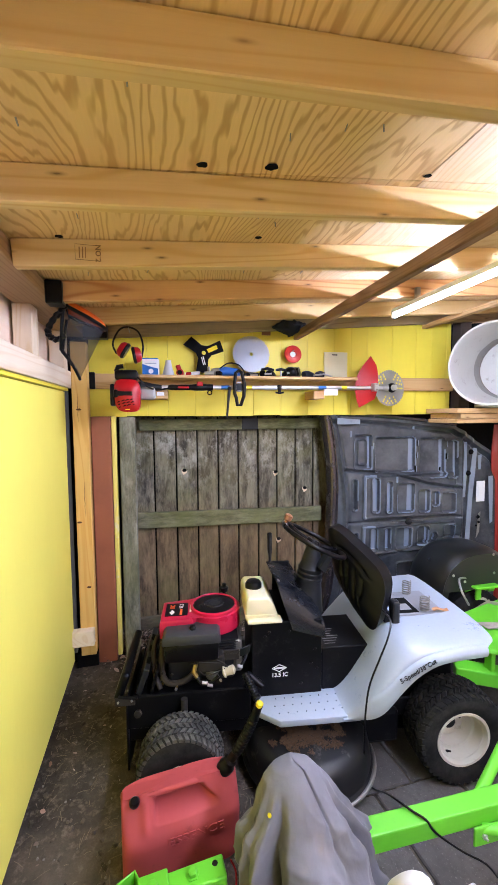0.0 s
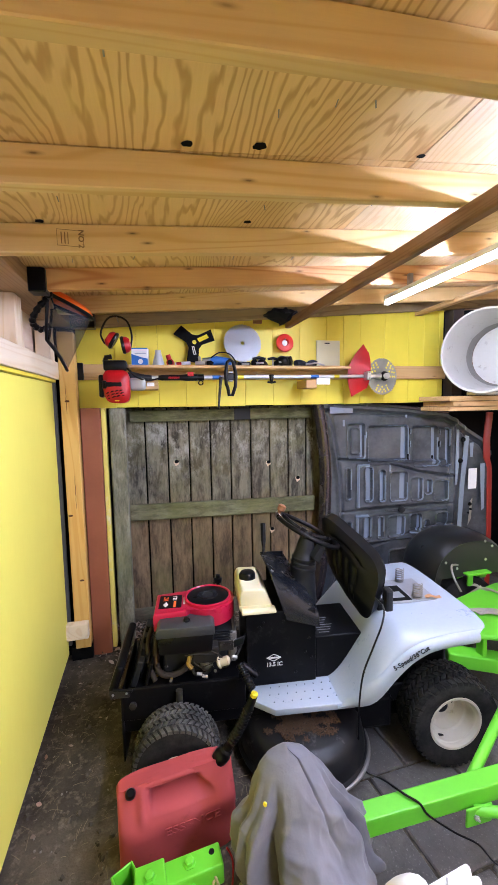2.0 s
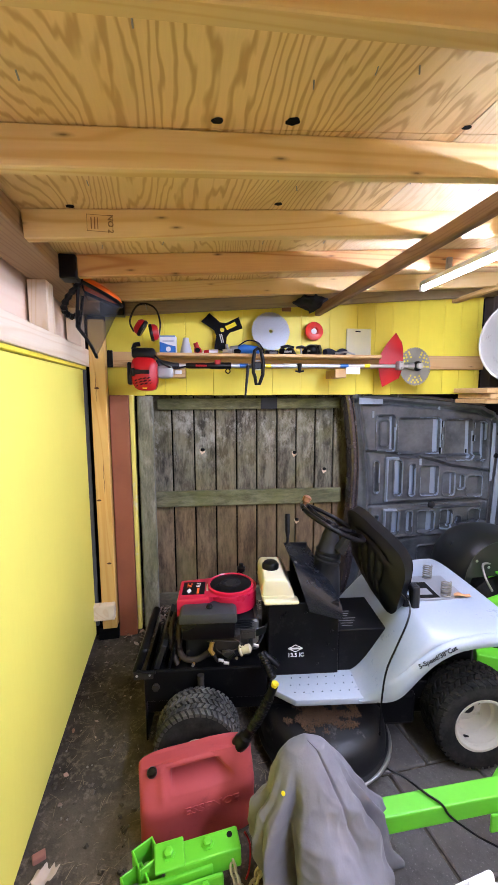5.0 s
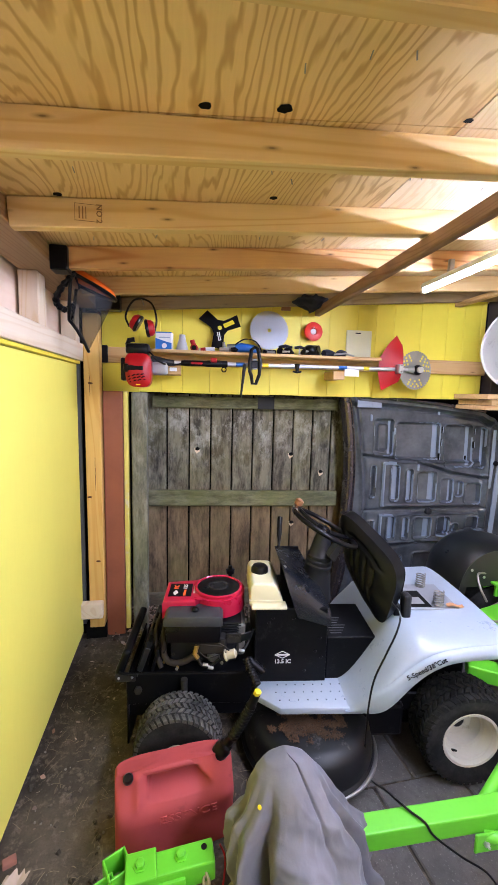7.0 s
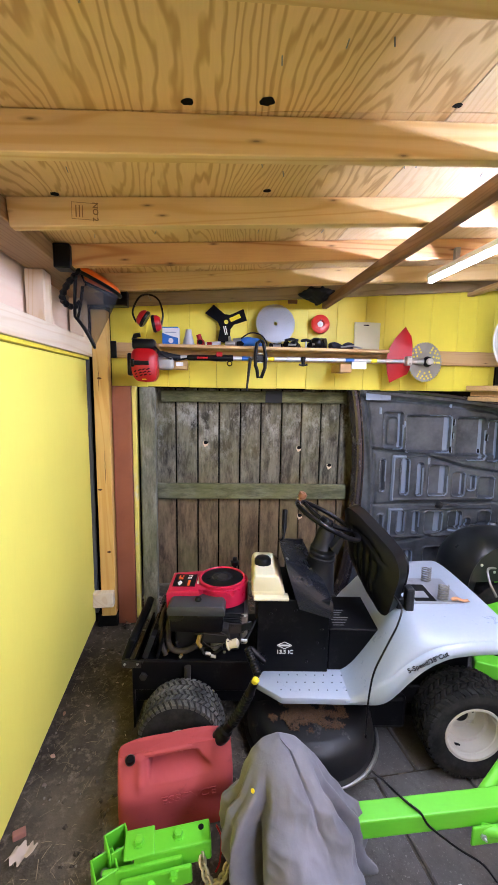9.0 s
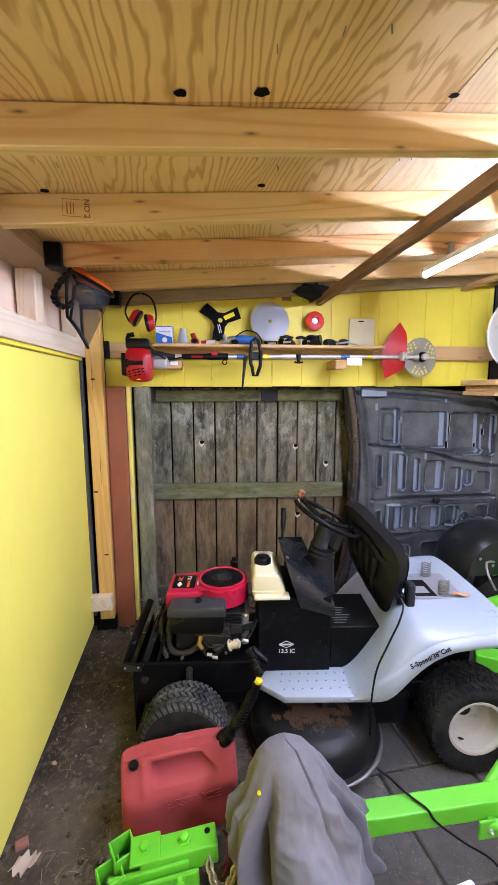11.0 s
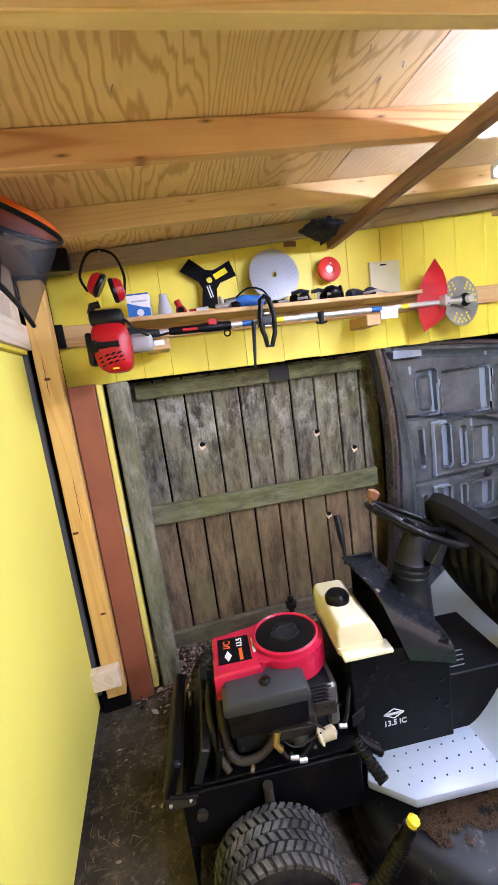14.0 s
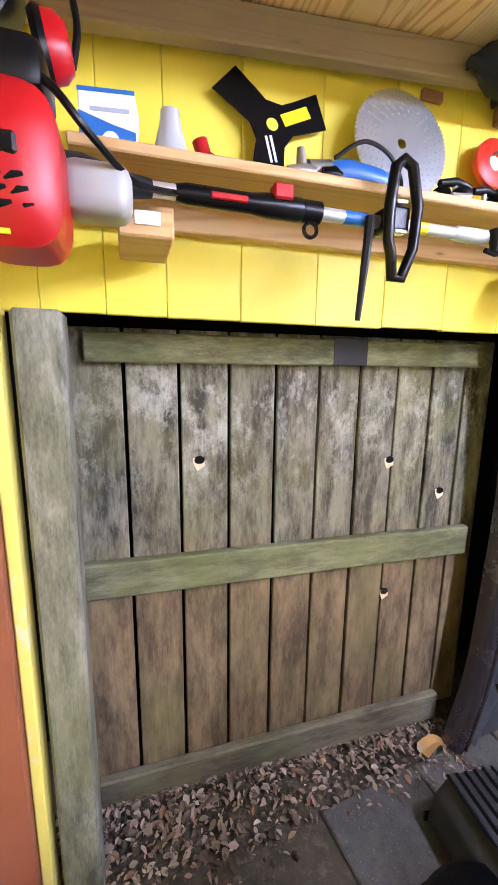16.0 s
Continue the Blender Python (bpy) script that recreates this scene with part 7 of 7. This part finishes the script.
part("nozzle_body", tube([(0.15, 2.89, SHELF + 0.02), (0.145, 2.86, SHELF + 0.024), (0.14, 2.83, SHELF + 0.026)], [0.022, 0.026, 0.024], 14), RED_PLASTIC, nozzle, "red body", True)
part("nozzle_mouth", tube([(0.14, 2.832, SHELF + 0.026), (0.14, 2.827, SHELF + 0.026)], 0.016, 14), DARK, nozzle, "dark mouth")
part("nozzle_stub", tube([(0.14, 2.85, SHELF + 0.04), (0.128, 2.85, SHELF + 0.075)], 0.016, 12), RED_PLASTIC, nozzle, "", True)
tubeoil = thing("tube_of_grease", "red and white tube of grease lying down", "tube")
part("tube_body", tube([(0.175, 2.86, SHELF + 0.016), (0.22, 2.86, SHELF + 0.018), (0.275, 2.86, SHELF + 0.02)], [0.012, 0.016, 0.018], 12), PAPER, tubeoil, "white tube", True)
part("tube_print", tube([(0.182, 2.859, SHELF + 0.017), (0.215, 2.859, SHELF + 0.018)], [0.0135, 0.0165], 12), RED_PLASTIC, tubeoil, "red print", True)
grinder = thing("angle_grinder", "blue angle grinder with its flex coiled", "power tool")
part("tool_body", tube([(0.40, 2.805, SHELF + 0.03), (0.44, 2.805, SHELF + 0.036), (0.52, 2.80, SHELF + 0.028), (0.545, 2.795, SHELF + 0.024)], [0.024, 0.03, 0.027, 0.02], 14), TOOL_BLUE, grinder, "blue plastic body", True)
part("tool_head", tube([(0.35, 2.805, SHELF + 0.03), (0.40, 2.805, SHELF + 0.032)], [0.022, 0.027], 14), DULL_STEEL, grinder, "grey alloy head", True)
part("flex", tube(curve_points([(0.40, 2.775, SHELF + 0.05), (0.46, 2.765, SHELF + 0.085), (0.53, 2.775, SHELF + 0.075), (0.565, 2.775, SHELF + 0.03), (0.57, 2.785, SHELF + 0.008)], 6), 0.0045, 7), BLACK_PLASTIC, grinder, "black flex", True)
for nm, lb, x0, x1, h, mat in (("small_bracket", "black plastic bracket on the shelf", 0.60, 0.66, 0.024, BLACK_PLASTIC), ("clamp_part", "black trimmer clamp with steel screw", 0.70, 0.79, 0.041, BLACK_PLASTIC), ("spool_head", "black trimmer line head", 0.86, 0.97, 0.061, BLACK_PLASTIC), ("work_gloves", "folded dark work gloves", 1.0, 1.16, 0.041, NAVY)):
    t_ = thing(nm, lb, nm.replace("_", " "))
    bm = fresh()
    n_ = 17
    rr_ = [h * (0.30 + 0.30 * abs(math.sin(5 * k / 16 + x0 * 7))) for k in range(n_)]
    add_tube(bm, [(x0 + (x1 - x0) * k / 16, 2.805 + 0.012 * math.sin(9 * k / 16), SHELF + 0.001 + rr_[k]) for k in range(n_)], rr_, 10)
    part("body", bm, mat, t_, "", True)
    if nm != "work_gloves":
        part("screw", tube([(x0 + 0.01, 2.78, SHELF + h * 0.45), (x0 + 0.06, 2.775, SHELF + h * 0.5)], 0.007, 8), STEEL, t_, "steel screw", True)
    else:
        part("strap", tube([(1.06, 2.765, SHELF + 0.012), (1.14, 2.765, SHELF + 0.022), (1.20, 2.765, SHELF + 0.006)], 0.006, 7), STEEL, t_, "grey strap", True)
bits = thing("valve_fitting", "small steel and brass valve fitting on the shelf", "fitting")
part("fitting_body", tube([(0.30, 2.79, SHELF + 0.016), (0.335, 2.785, SHELF + 0.018), (0.36, 2.78, SHELF + 0.016)], [0.012, 0.017, 0.012], 12), STEEL, bits, "steel body", True)
part("fitting_neck", tube([(0.33, 2.785, SHELF + 0.03), (0.326, 2.785, SHELF + 0.062)], [0.012, 0.008], 10), DULL_STEEL, bits, "dull neck", True)
cap_ = thing("spark_plug_cap", "small black rubber spark plug cap", "plug cap")
part("cap_body", tube([(0.375, 2.78, SHELF + 0.016), (0.40, 2.775, SHELF + 0.018), (0.415, 2.77, SHELF + 0.012)], [0.015, 0.017, 0.010], 10), BLACK_PLASTIC, cap_, "black rubber body", True)
handle_t = thing("tee_handle", "black plastic tee handle with a steel stem", "handle")
part("stem", tube([(0.735, 2.80, SHELF + 0.002), (0.735, 2.80, SHELF + 0.05)], 0.006, 8), STEEL, handle_t, "steel stem", True)
part("grip", tube([(0.69, 2.80, SHELF + 0.05), (0.735, 2.80, SHELF + 0.058), (0.78, 2.80, SHELF + 0.05)], [0.008, 0.011, 0.008], 10), BLACK_PLASTIC, handle_t, "black grip", True)
handle_u = thing("tee_handle", "black plastic tee handle with a steel stem", "handle")
part("stem", tube([(0.835, 2.81, SHELF + 0.002), (0.835, 2.81, SHELF + 0.05)], 0.006, 8), STEEL, handle_u, "steel stem", True)
part("grip", tube([(0.80, 2.81, SHELF + 0.05), (0.835, 2.81, SHELF + 0.056), (0.87, 2.81, SHELF + 0.05)], [0.008, 0.011, 0.008], 10), BLACK_PLASTIC, handle_u, "black grip", True)
plate_w = part("white_plate", box(1.215, 1.405, 2.945, 2.957, SHELF + 0.001, 2.125, 0.004), milky("frosted_plastic", (0.70, 0.68, 0.46), 0.2))
tagged(plate_w, "frosted white plastic plate against the wall", "plate")
part("plate_slot", box(1.28, 1.32, 2.9435, 2.9448, 2.10, 2.108, 0), DARK, plate_w)

# black rubber pads, hangers, bundle at the pole's end
tagged(part("rubber_pad", box(-0.455, -0.405, 2.905, 2.922, 1.835, 1.945, 0.004), BLACK_PLASTIC), "black rubber pad on the batten", "pad")
for y, z0, z1, x1 in ((1.975, 2.135, 2.232, -0.385), (2.80, 2.146, 2.24, -0.31)):
    hg = part("joist_hanger", box(-0.452, x1, y, y + 0.075, z0, z1, 0.004), BLACK_PLASTIC)
    tagged(hg, "black painted steel joist hanger", "joist hanger", "joist hangers")
bundle = fresh()
add_lathe(bundle, [(0.0, -0.05)] + [(0.056 * math.sin(math.pi * k / 24) ** 0.6, -0.05 + 0.1 * k / 24) for k in range(1, 24)] + [(0.0, 0.05)], 48, Matrix.Translation((0.91, 2.84, 2.272)) @ Matrix.Diagonal((2.0, 1.1, 0.95, 1)))
for v in bundle.verts:
    v.co += 0.030 * Vector(noise.noise_vector(v.co * 17)) + 0.012 * Vector(noise.noise_vector(v.co * 45))
b_ob = part("dark_cloth", bundle, NAVY, None, "", True)
tagged(b_ob, "rolled dark cloth tucked beside the pole", "cloth")
tagged(part("wood_offcut", box(0.735, 0.80, 2.945, 2.958, 2.232, 2.258, 0.002), KNOB_BROWN), "small brown offcut on the wall", "offcut")

# ---- face shield helmet ----
helmet = thing("face_shield", "orange forestry face shield with dark mesh visor hung from a hanger", "face shield")
# forward, sideways and up of the shield, pitched down to the front
HM = Matrix.Translation((-0.445, 2.31, 2.185)) @ Matrix.Rotation(radians(8), 4, "Z") @ Matrix.Rotation(radians(24), 4, "Y")


def brow(u, v):
    a = radians(-92 + 184 * u)
    k = 1 - 0.55 * v ** 2.2
    return HM @ Vector((0.205 * math.cos(a) * k, 0.108 * math.sin(a) * k, 0.004 + 0.042 * math.sin(v * math.pi / 2)))


def visor_pt(u, v):
    a = radians(-90 + 180 * u)
    c = math.cos(a)
    return HM @ Vector((0.20 * c + v * (0.06 - 0.07 * c), 0.105 * math.sin(a) * (1 - 0.62 * v ** 2.4), -v * (0.19 + 0.06 * c) - 0.035 * v * v * c * c))


part("brow_guard", sheet(brow, 30, 8, 0.003), ORANGE, helmet, "bright orange brow guard", True)
vis = part("visor", sheet(visor_pt, 30, 12), VISOR, helmet, "dark mesh visor", True)
rim_pts = [visor_pt(0.0, k / 8) for k in range(8)] + [visor_pt(k / 26, 1.0) for k in range(27)] + [visor_pt(1.0, k / 8) for k in range(7, -1, -1)]
part("visor_frame", tube(rim_pts, 0.008, 8), BLACK_PLASTIC, vis, "black visor rim", True)
part("brow_band", tube([brow(k / 26, 0.0) for k in range(27)], 0.009, 8), BLACK_PLASTIC, helmet, "black band under the brow", True)
for s in (-1, 1):
    part("pivot", lathe([(0, 0), (0.022, 0), (0.022, 0.012), (0.012, 0.018), (0, 0.018)], 16, HM @ Matrix.Translation((0.0, s * 0.105, 0.0)) @ Matrix.Rotation(radians(-90 * s), 4, "X")), BLACK_PLASTIC, helmet, "black pivot knob", True)
part("head_strap", tube(curve_points([(-0.43, 2.20, 2.165), (-0.47, 2.215, 2.13), (-0.51, 2.25, 2.085), (-0.52, 2.30, 2.06), (-0.50, 2.36, 2.05), (-0.465, 2.39, 2.08)], 6), [0.011 + 0.003 * (k % 3) for k in range(31)], 8), BLACK_PLASTIC, helmet, "black head strap with ratchet", True)
part("crown_strap", tube(curve_points([(-0.43, 2.21, 2.19), (-0.445, 2.27, 2.215), (-0.45, 2.34, 2.215), (-0.455, 2.40, 2.19)], 6), 0.008, 8), BLACK_PLASTIC, helmet, "black crown strap", True)
part("hook", tube([(-0.43, 2.21, 2.19), (-0.415, 2.15, 2.19), (-0.41, 2.05, 2.17)], 0.004, 6), DULL_STEEL, helmet)

# ---- small things by the drawbar ----
tool = thing("capped_cylinder", "dark grey cylinder with a rounded white cap on an added stand", "garden tool")
T0, TA = Vector((0.245, 0.460, 1.183)), Vector((0.02, -0.93, -0.36)).normalized()
T1 = T0 + TA * 0.15
TM = Matrix.Translation(T0) @ TA.to_track_quat("Z", "Y").to_matrix().to_4x4()
part("tool_body", lathe([(0.022, 0.0), (0.0245, 0.003), (0.0255, 0.02), (0.027, 0.06), (0.028, 0.14), (0.024, 0.165), (0.012, 0.172), (0, 0.172)], 28, TM), GREY_PLASTIC, tool, "dark grey plastic body", True)
part("white_cap", lathe([(0, -0.012), (0.008, -0.0114), (0.016, -0.0095), (0.022, -0.006), (0.0255, -0.001), (0.0262, 0.005), (0.025, 0.007)], 28, TM), WHITE_PLASTIC, tool, "rounded white cap", True)
for k in range(5):
    a = 2 * math.pi * k / 5 + 0.4
    part("rib", tube([TM @ Vector((r * math.cos(a), r * math.sin(a), h)) for r, h in ((0.0245, 0.006), (0.0255, 0.02), (0.027, 0.06), (0.028, 0.14))], 0.0014, 8), BLACK_PLASTIC, tool, "", True)
part("clip", tube([T0 + Vector((-0.0255, 0, 0)) + TA * d for d in (0.006, 0.011, 0.017)], [0.002, 0.0035, 0.002], 10), YELLOW_CAP, tool, "small yellow clip", True)
# shaft and foot are unseen, added to carry the capped body
TF = Vector((0.27, 0.16, ground_z(0.27, 0.16)))
part("shaft", tube([T1 + Vector((0, 0, -0.015)), T1.lerp(TF, 0.06) + Vector((0, -0.02, 0)), TF + Vector((0, 0, 0.03))], 0.013, 14), DULL_STEEL, tool, "unseen metal shaft added as a stand", True)
part("foot", lathe([(0, 0.002), (0.05, 0.002), (0.05, 0.02), (0.02, 0.05), (0, 0.05)], 20, Matrix.Translation(TF)), BLACK_PLASTIC, tool, "unseen black foot added to the stand", True)


def white_board(corner, along, down, length, height):
    """A thin leaning board with rounded top corners, hung from its top corner down to the pavers."""
    along = along.normalized()
    down = (down - along * down.dot(along)).normalized()
    out = along.cross(down)
    edge = [along * (0.016 * (1 - math.sin(a))) + down * (0.016 * (1 - math.cos(a))) for a in (math.pi / 2 * (6 - k) / 6 for k in range(7))]
    edge += [along * length, along * length + down * height, down * height]
    bm = fresh()
    near = [bm.verts.new(corner + p) for p in edge]
    far = [bm.verts.new(corner + p + out * 0.005) for p in edge]
    bm.faces.new(near)
    bm.faces.new(far[::-1])
    for k in range(len(edge)):
        m = (k + 1) % len(edge)
        bm.faces.new((near[m], near[k], far[k], far[m]))
    bmesh.ops.recalc_face_normals(bm, faces=bm.faces)
    return bm


board = thing("white_board", "thin white board standing on edge on the pavers", "board", group="white boards")
part("board_sheet", white_board(Vector((0.903, 1.057, 0.262)), Vector((-0.132, -0.018, 0.0)), Vector((0.009, -0.042, -0.12)), 0.24, 0.325), PAPER, board)
board = thing("white_board", "thin white board tilted behind another one", "board", group="white boards")
part("board_sheet", white_board(Vector((0.952, 1.062, 0.192)), Vector((-0.10, -0.016, 0.05)), Vector((0.06, -0.045, -0.11)), 0.16, 0.285), PAPER, board)

# ---- marks on the rafters and sheathing ----
st = Matrix.Translation((-0.215, 1.5905, 2.207)) @ Matrix.Rotation(radians(2.2), 4, "Z") @ Matrix.Diagonal((0.8, 1, 0.85, 1))
bm = fresh()
for x0, x1, z0, z1 in ((-0.05, 0.05, -0.030, -0.0285), (-0.05, 0.05, 0.0285, 0.030), (-0.05, -0.0485, -0.03, 0.03), (0.0485, 0.05, -0.03, 0.03), (-0.035, -0.031, -0.022, 0.02), (-0.022, -0.018, -0.022, 0.02), (-0.010, -0.007, -0.022, 0.02)):
    add_box(bm, x0, x1, -0.0012, -0.0002, z0, z1, st)
grade = tagged(part("grade_stamp", bm, INK), "faded ink grading stamp on a rafter", "stamp", kind="structure")
lettering("stamp_words", "NO 2", 0.024, INK, grade, Matrix.Translation((-0.190, 1.5905, 2.207)) @ Matrix.Rotation(radians(2.2), 4, "Z") @ Matrix.Rotation(radians(90), 4, "X") @ Matrix.Rotation(radians(-90), 4, "Z"), 0.0004)
bm = fresh()
for x, y, r in ((0.127, 1.165, 0.017), (0.305, 1.163, 0.02), (-0.30, 1.575, 0.016), (0.37, 1.575, 0.017), (0.765, 1.17, 0.014)):
    rim_v = [(r * (0.85 + 0.28 * noise.noise((1.6 * math.cos(q), 1.6 * math.sin(q), x * 9))) * math.cos(q), 0.8 * r * (0.85 + 0.28 * noise.noise((1.6 * math.cos(q), 1.6 * math.sin(q), x * 9))) * math.sin(q)) for q in (2 * math.pi * k / 26 for k in range(26))]
    bm.faces.new([bm.verts.new((x + a, y + b, roof_z(x + a) - 0.002)) for a, b in rim_v])
tagged(part("tar_spots", bm, DARK), "black tar spots at the rafters", "stain", kind="structure")
bm = fresh()
rn = random.Random(21)
for k in range(30):
    x, y = rn.uniform(-0.35, 1.6), rn.choice((0.93, 1.02, 1.42, 1.47, 1.84, 1.9, 2.2)) + rn.uniform(-0.03, 0.03)
    m = Matrix.Translation((x, y, roof_z(x) - 0.006)) @ Euler((rn.uniform(0.3, 1.2), rn.uniform(-0.5, 0.5), rn.uniform(-0.4, 0.4))).to_matrix().to_4x4()
    add_box(bm, -0.0013, 0.0013, -0.0013, 0.0013, -0.007, 0.008, m)
tagged(part("nail_points", bm, DULL_STEEL), "nail points through the roof sheathing", kind="stuff")

# ---- leaf litter and grit ----
def leaves(name, count, box_, size, mat, seed, label):
    r = random.Random(seed)
    bm = fresh()
    for k in range(count):
        x, y = r.uniform(box_[0], box_[1]), box_[3] - (box_[3] - box_[2]) * r.random() ** 1.6
        s = r.uniform(*size)
        m = Matrix.Translation((x, y, ground_z(x, y) + r.uniform(0.006, 0.028))) @ Euler((r.uniform(-0.6, 0.6), r.uniform(-0.6, 0.6), r.uniform(0, 6.3))).to_matrix().to_4x4()
        curl = r.uniform(0.1, 0.5) * s
        w = r.uniform(0.35, 0.7)
        mid_v = [bm.verts.new(m @ Vector((t * s, 0, 0))) for t in (-1, -0.3, 0.4, 1)]
        for sg in (-1, 1):
            edge_v = [bm.verts.new(m @ Vector((t * s, sg * w * s * q, curl * q))) for t, q in ((-0.45, 0.8), (0.15, 1.0), (0.7, 0.55))]
            bm.faces.new((mid_v[0], edge_v[0], mid_v[1]))
            bm.faces.new((mid_v[1], edge_v[0], edge_v[1], mid_v[2]))
            bm.faces.new((mid_v[2], edge_v[1], edge_v[2], mid_v[3]))
    tagged(part(name, bm, mat), label, kind="stuff")


leaves("leaf_litter", 1700, (-0.42, 1.25, 2.90, 3.15), (0.004, 0.019), LEAF, 2, "dry brown fallen leaves along the gate")
leaves("pale_leaves", 300, (-0.40, 0.22, 2.68, 3.10), (0.005, 0.024), LEAF, 3, "pale broken leaves along the gate")
leaves("floor_debris", 150, (-0.55, 0.4, 1.0, 2.9), (0.004, 0.014), LEAF, 9, "scattered leaf bits on the earth floor")
big = thing("curled_leaf", "large curled tan oak leaf on the ground", "leaf")
part("leaf_blade", sheet(lambda u, v: Vector((1.06 + 0.11 * u, 3.03 + 0.07 * (v - 0.5) * (1 - 0.5 * u), ground_z(1.1, 3.0) + 0.012 + 0.035 * math.sin(u * 3) + 0.03 * abs(v - 0.5))), 8, 6, 0.001), plain("tan_leaf", (0.52, 0.28, 0.10), 0.7), big, "", True)
bm = fresh()
rg = random.Random(31)
for k in range(420):
    x, y = rg.uniform(-0.56, 0.45), rg.uniform(0.6, 3.1)
    s = rg.uniform(0.003, 0.011)
    m = Matrix.Translation((x, y, ground_z(x, y) + s * 0.4)) @ Euler((rg.random() * 3, rg.random() * 3, rg.random() * 3)).to_matrix().to_4x4()
    add_box(bm, -s, s, -s * 0.8, s * 0.7, -s * 0.6, s * 0.5, m)
tagged(part("floor_grit", bm, SOIL), "small stones on the earth floor", kind="stuff")
bm = fresh()
for k in range(150):
    x, y = rg.uniform(-0.56, 0.42), rg.uniform(0.7, 2.9)
    s = rg.uniform(0.002, 0.006) * (2.0 if k % 37 == 0 else 1.0)
    m = Matrix.Translation((x, y, ground_z(x, y) + s * 0.5)) @ Euler((rg.random() * 3, rg.random() * 3, rg.random() * 3)).to_matrix().to_4x4()
    add_lathe(bm, [(0, -s), (s * 0.8, -s * 0.4), (s, s * 0.1), (s * 0.6, s * 0.7), (0, s * 0.8)], 6, m)
tagged(part("pale_pebbles", bm, plain("pale_stone", (0.20, 0.18, 0.155), 0.8, dirt=0.5)), "pale pebbles scattered on the earth floor", kind="stuff")
dry = part("dry_leaf", sheet(lambda u, v: Vector((-0.475 + 0.075 * (u - 0.5) + 0.02 * (v - 0.5), 1.447 + 0.085 * (v - 0.5) * (1 - 0.5 * abs(2 * u - 1) ** 2) * (0.75 + 0.25 * math.cos(u * 19)), ground_z(-0.44, 1.4) + 0.014 + 0.014 * abs(v - 0.5) + 0.006 * math.sin(u * 8))), 18, 8, 0.0012), plain("pale_dry_leaf", (0.50, 0.40, 0.33), 0.8, dirt=0.4), None, "", True)
tagged(dry, "pale dry leaf lying on the earth floor", "leaf")

# straw and root fibres trodden into the earth
bm = fresh()
rs_ = random.Random(41)
for k in range(1500):
    x, y = rs_.uniform(-0.55, 0.42), rs_.uniform(0.55, 2.75)
    if noise.noise((x * 2.2, y * 2.2, 7.0)) < rs_.uniform(-0.35, 0.25):
        continue
    ln, w = rs_.uniform(0.008, 0.030), rs_.uniform(0.0004, 0.0011)
    m = Matrix.Translation((x, y, ground_z(x, y) + 0.010)) @ Euler((rs_.uniform(-0.3, 0.3), rs_.uniform(-0.25, 0.25), rs_.uniform(0, 6.3))).to_matrix().to_4x4()
    c = [bm.verts.new(m @ Vector(p)) for p in ((-ln, -w, 0), (0, -w, 0.004), (ln, -w, 0), (ln, w, 0), (0, w, 0.004), (-ln, w, 0))]
    bm.faces.new((c[0], c[1], c[4], c[5]))
    bm.faces.new((c[1], c[2], c[3], c[4]))
tagged(part("straw_bits", bm, plain("old_straw", (0.24, 0.19, 0.12), 0.9, dirt=0.5)), "dry straw and root fibres on the earth floor", kind="stuff")
offcut = part("brick_chip", box(-0.022, 0.022, -0.014, 0.014, 0.0, 0.022, 0.003, 1, Matrix.Translation((-0.515, 1.52, -0.002)) @ Matrix.Rotation(radians(25), 4, "Z")), plain("brick_red", (0.33, 0.14, 0.11), 0.85))
tagged(offcut, "small chip of red brick on the earth floor", "brick chip")

# ---- pavers ----
paving = thing("paving", "worn grey concrete pavers with dark joints", "paving", kind="structure")
rp_ = random.Random(17)
PW, PD = 0.44, 0.44
meshes = []
for k in range(4):
    bm = box(-PW / 2 + 0.006, PW / 2 - 0.006, -PD / 2 + 0.006, PD / 2 - 0.006, -0.03, 0.0, 0.006)
    for v in bm.verts:
        v.co.z += 0.003 * noise.noise((v.co.x * 5, v.co.y * 5, k))
    ob = part("paver", bm, PAVER, paving)
    meshes.append(ob.data)
    bpy.data.objects.remove(ob)
turn = Matrix.Rotation(radians(7), 4, "Z")
for i in range(-1, 7):
    for j in range(-5, 8):
        c = turn @ Vector((0.68 + PW * i + (0.22 if j % 2 else 0), PD * j, 0))
        if c.x < 0.56 or c.x > 3.2 or c.y > 3.05 or c.y < -2:
            continue
        ob = new("paver", rp_.choice(meshes))
        ob.parent = paving
        g1, g2 = ground_z(c.x + 0.1, c.y) - ground_z(c.x - 0.1, c.y), ground_z(c.x, c.y + 0.1) - ground_z(c.x, c.y - 0.1)
        ob.matrix_basis = Matrix.Translation((c.x, c.y, ground_z(c.x, c.y) + 0.012 + rp_.uniform(-0.002, 0.003))) @ Matrix.Rotation(math.atan(g2 / 0.2), 4, "X") @ Matrix.Rotation(-math.atan(g1 / 0.2), 4, "Y") @ turn
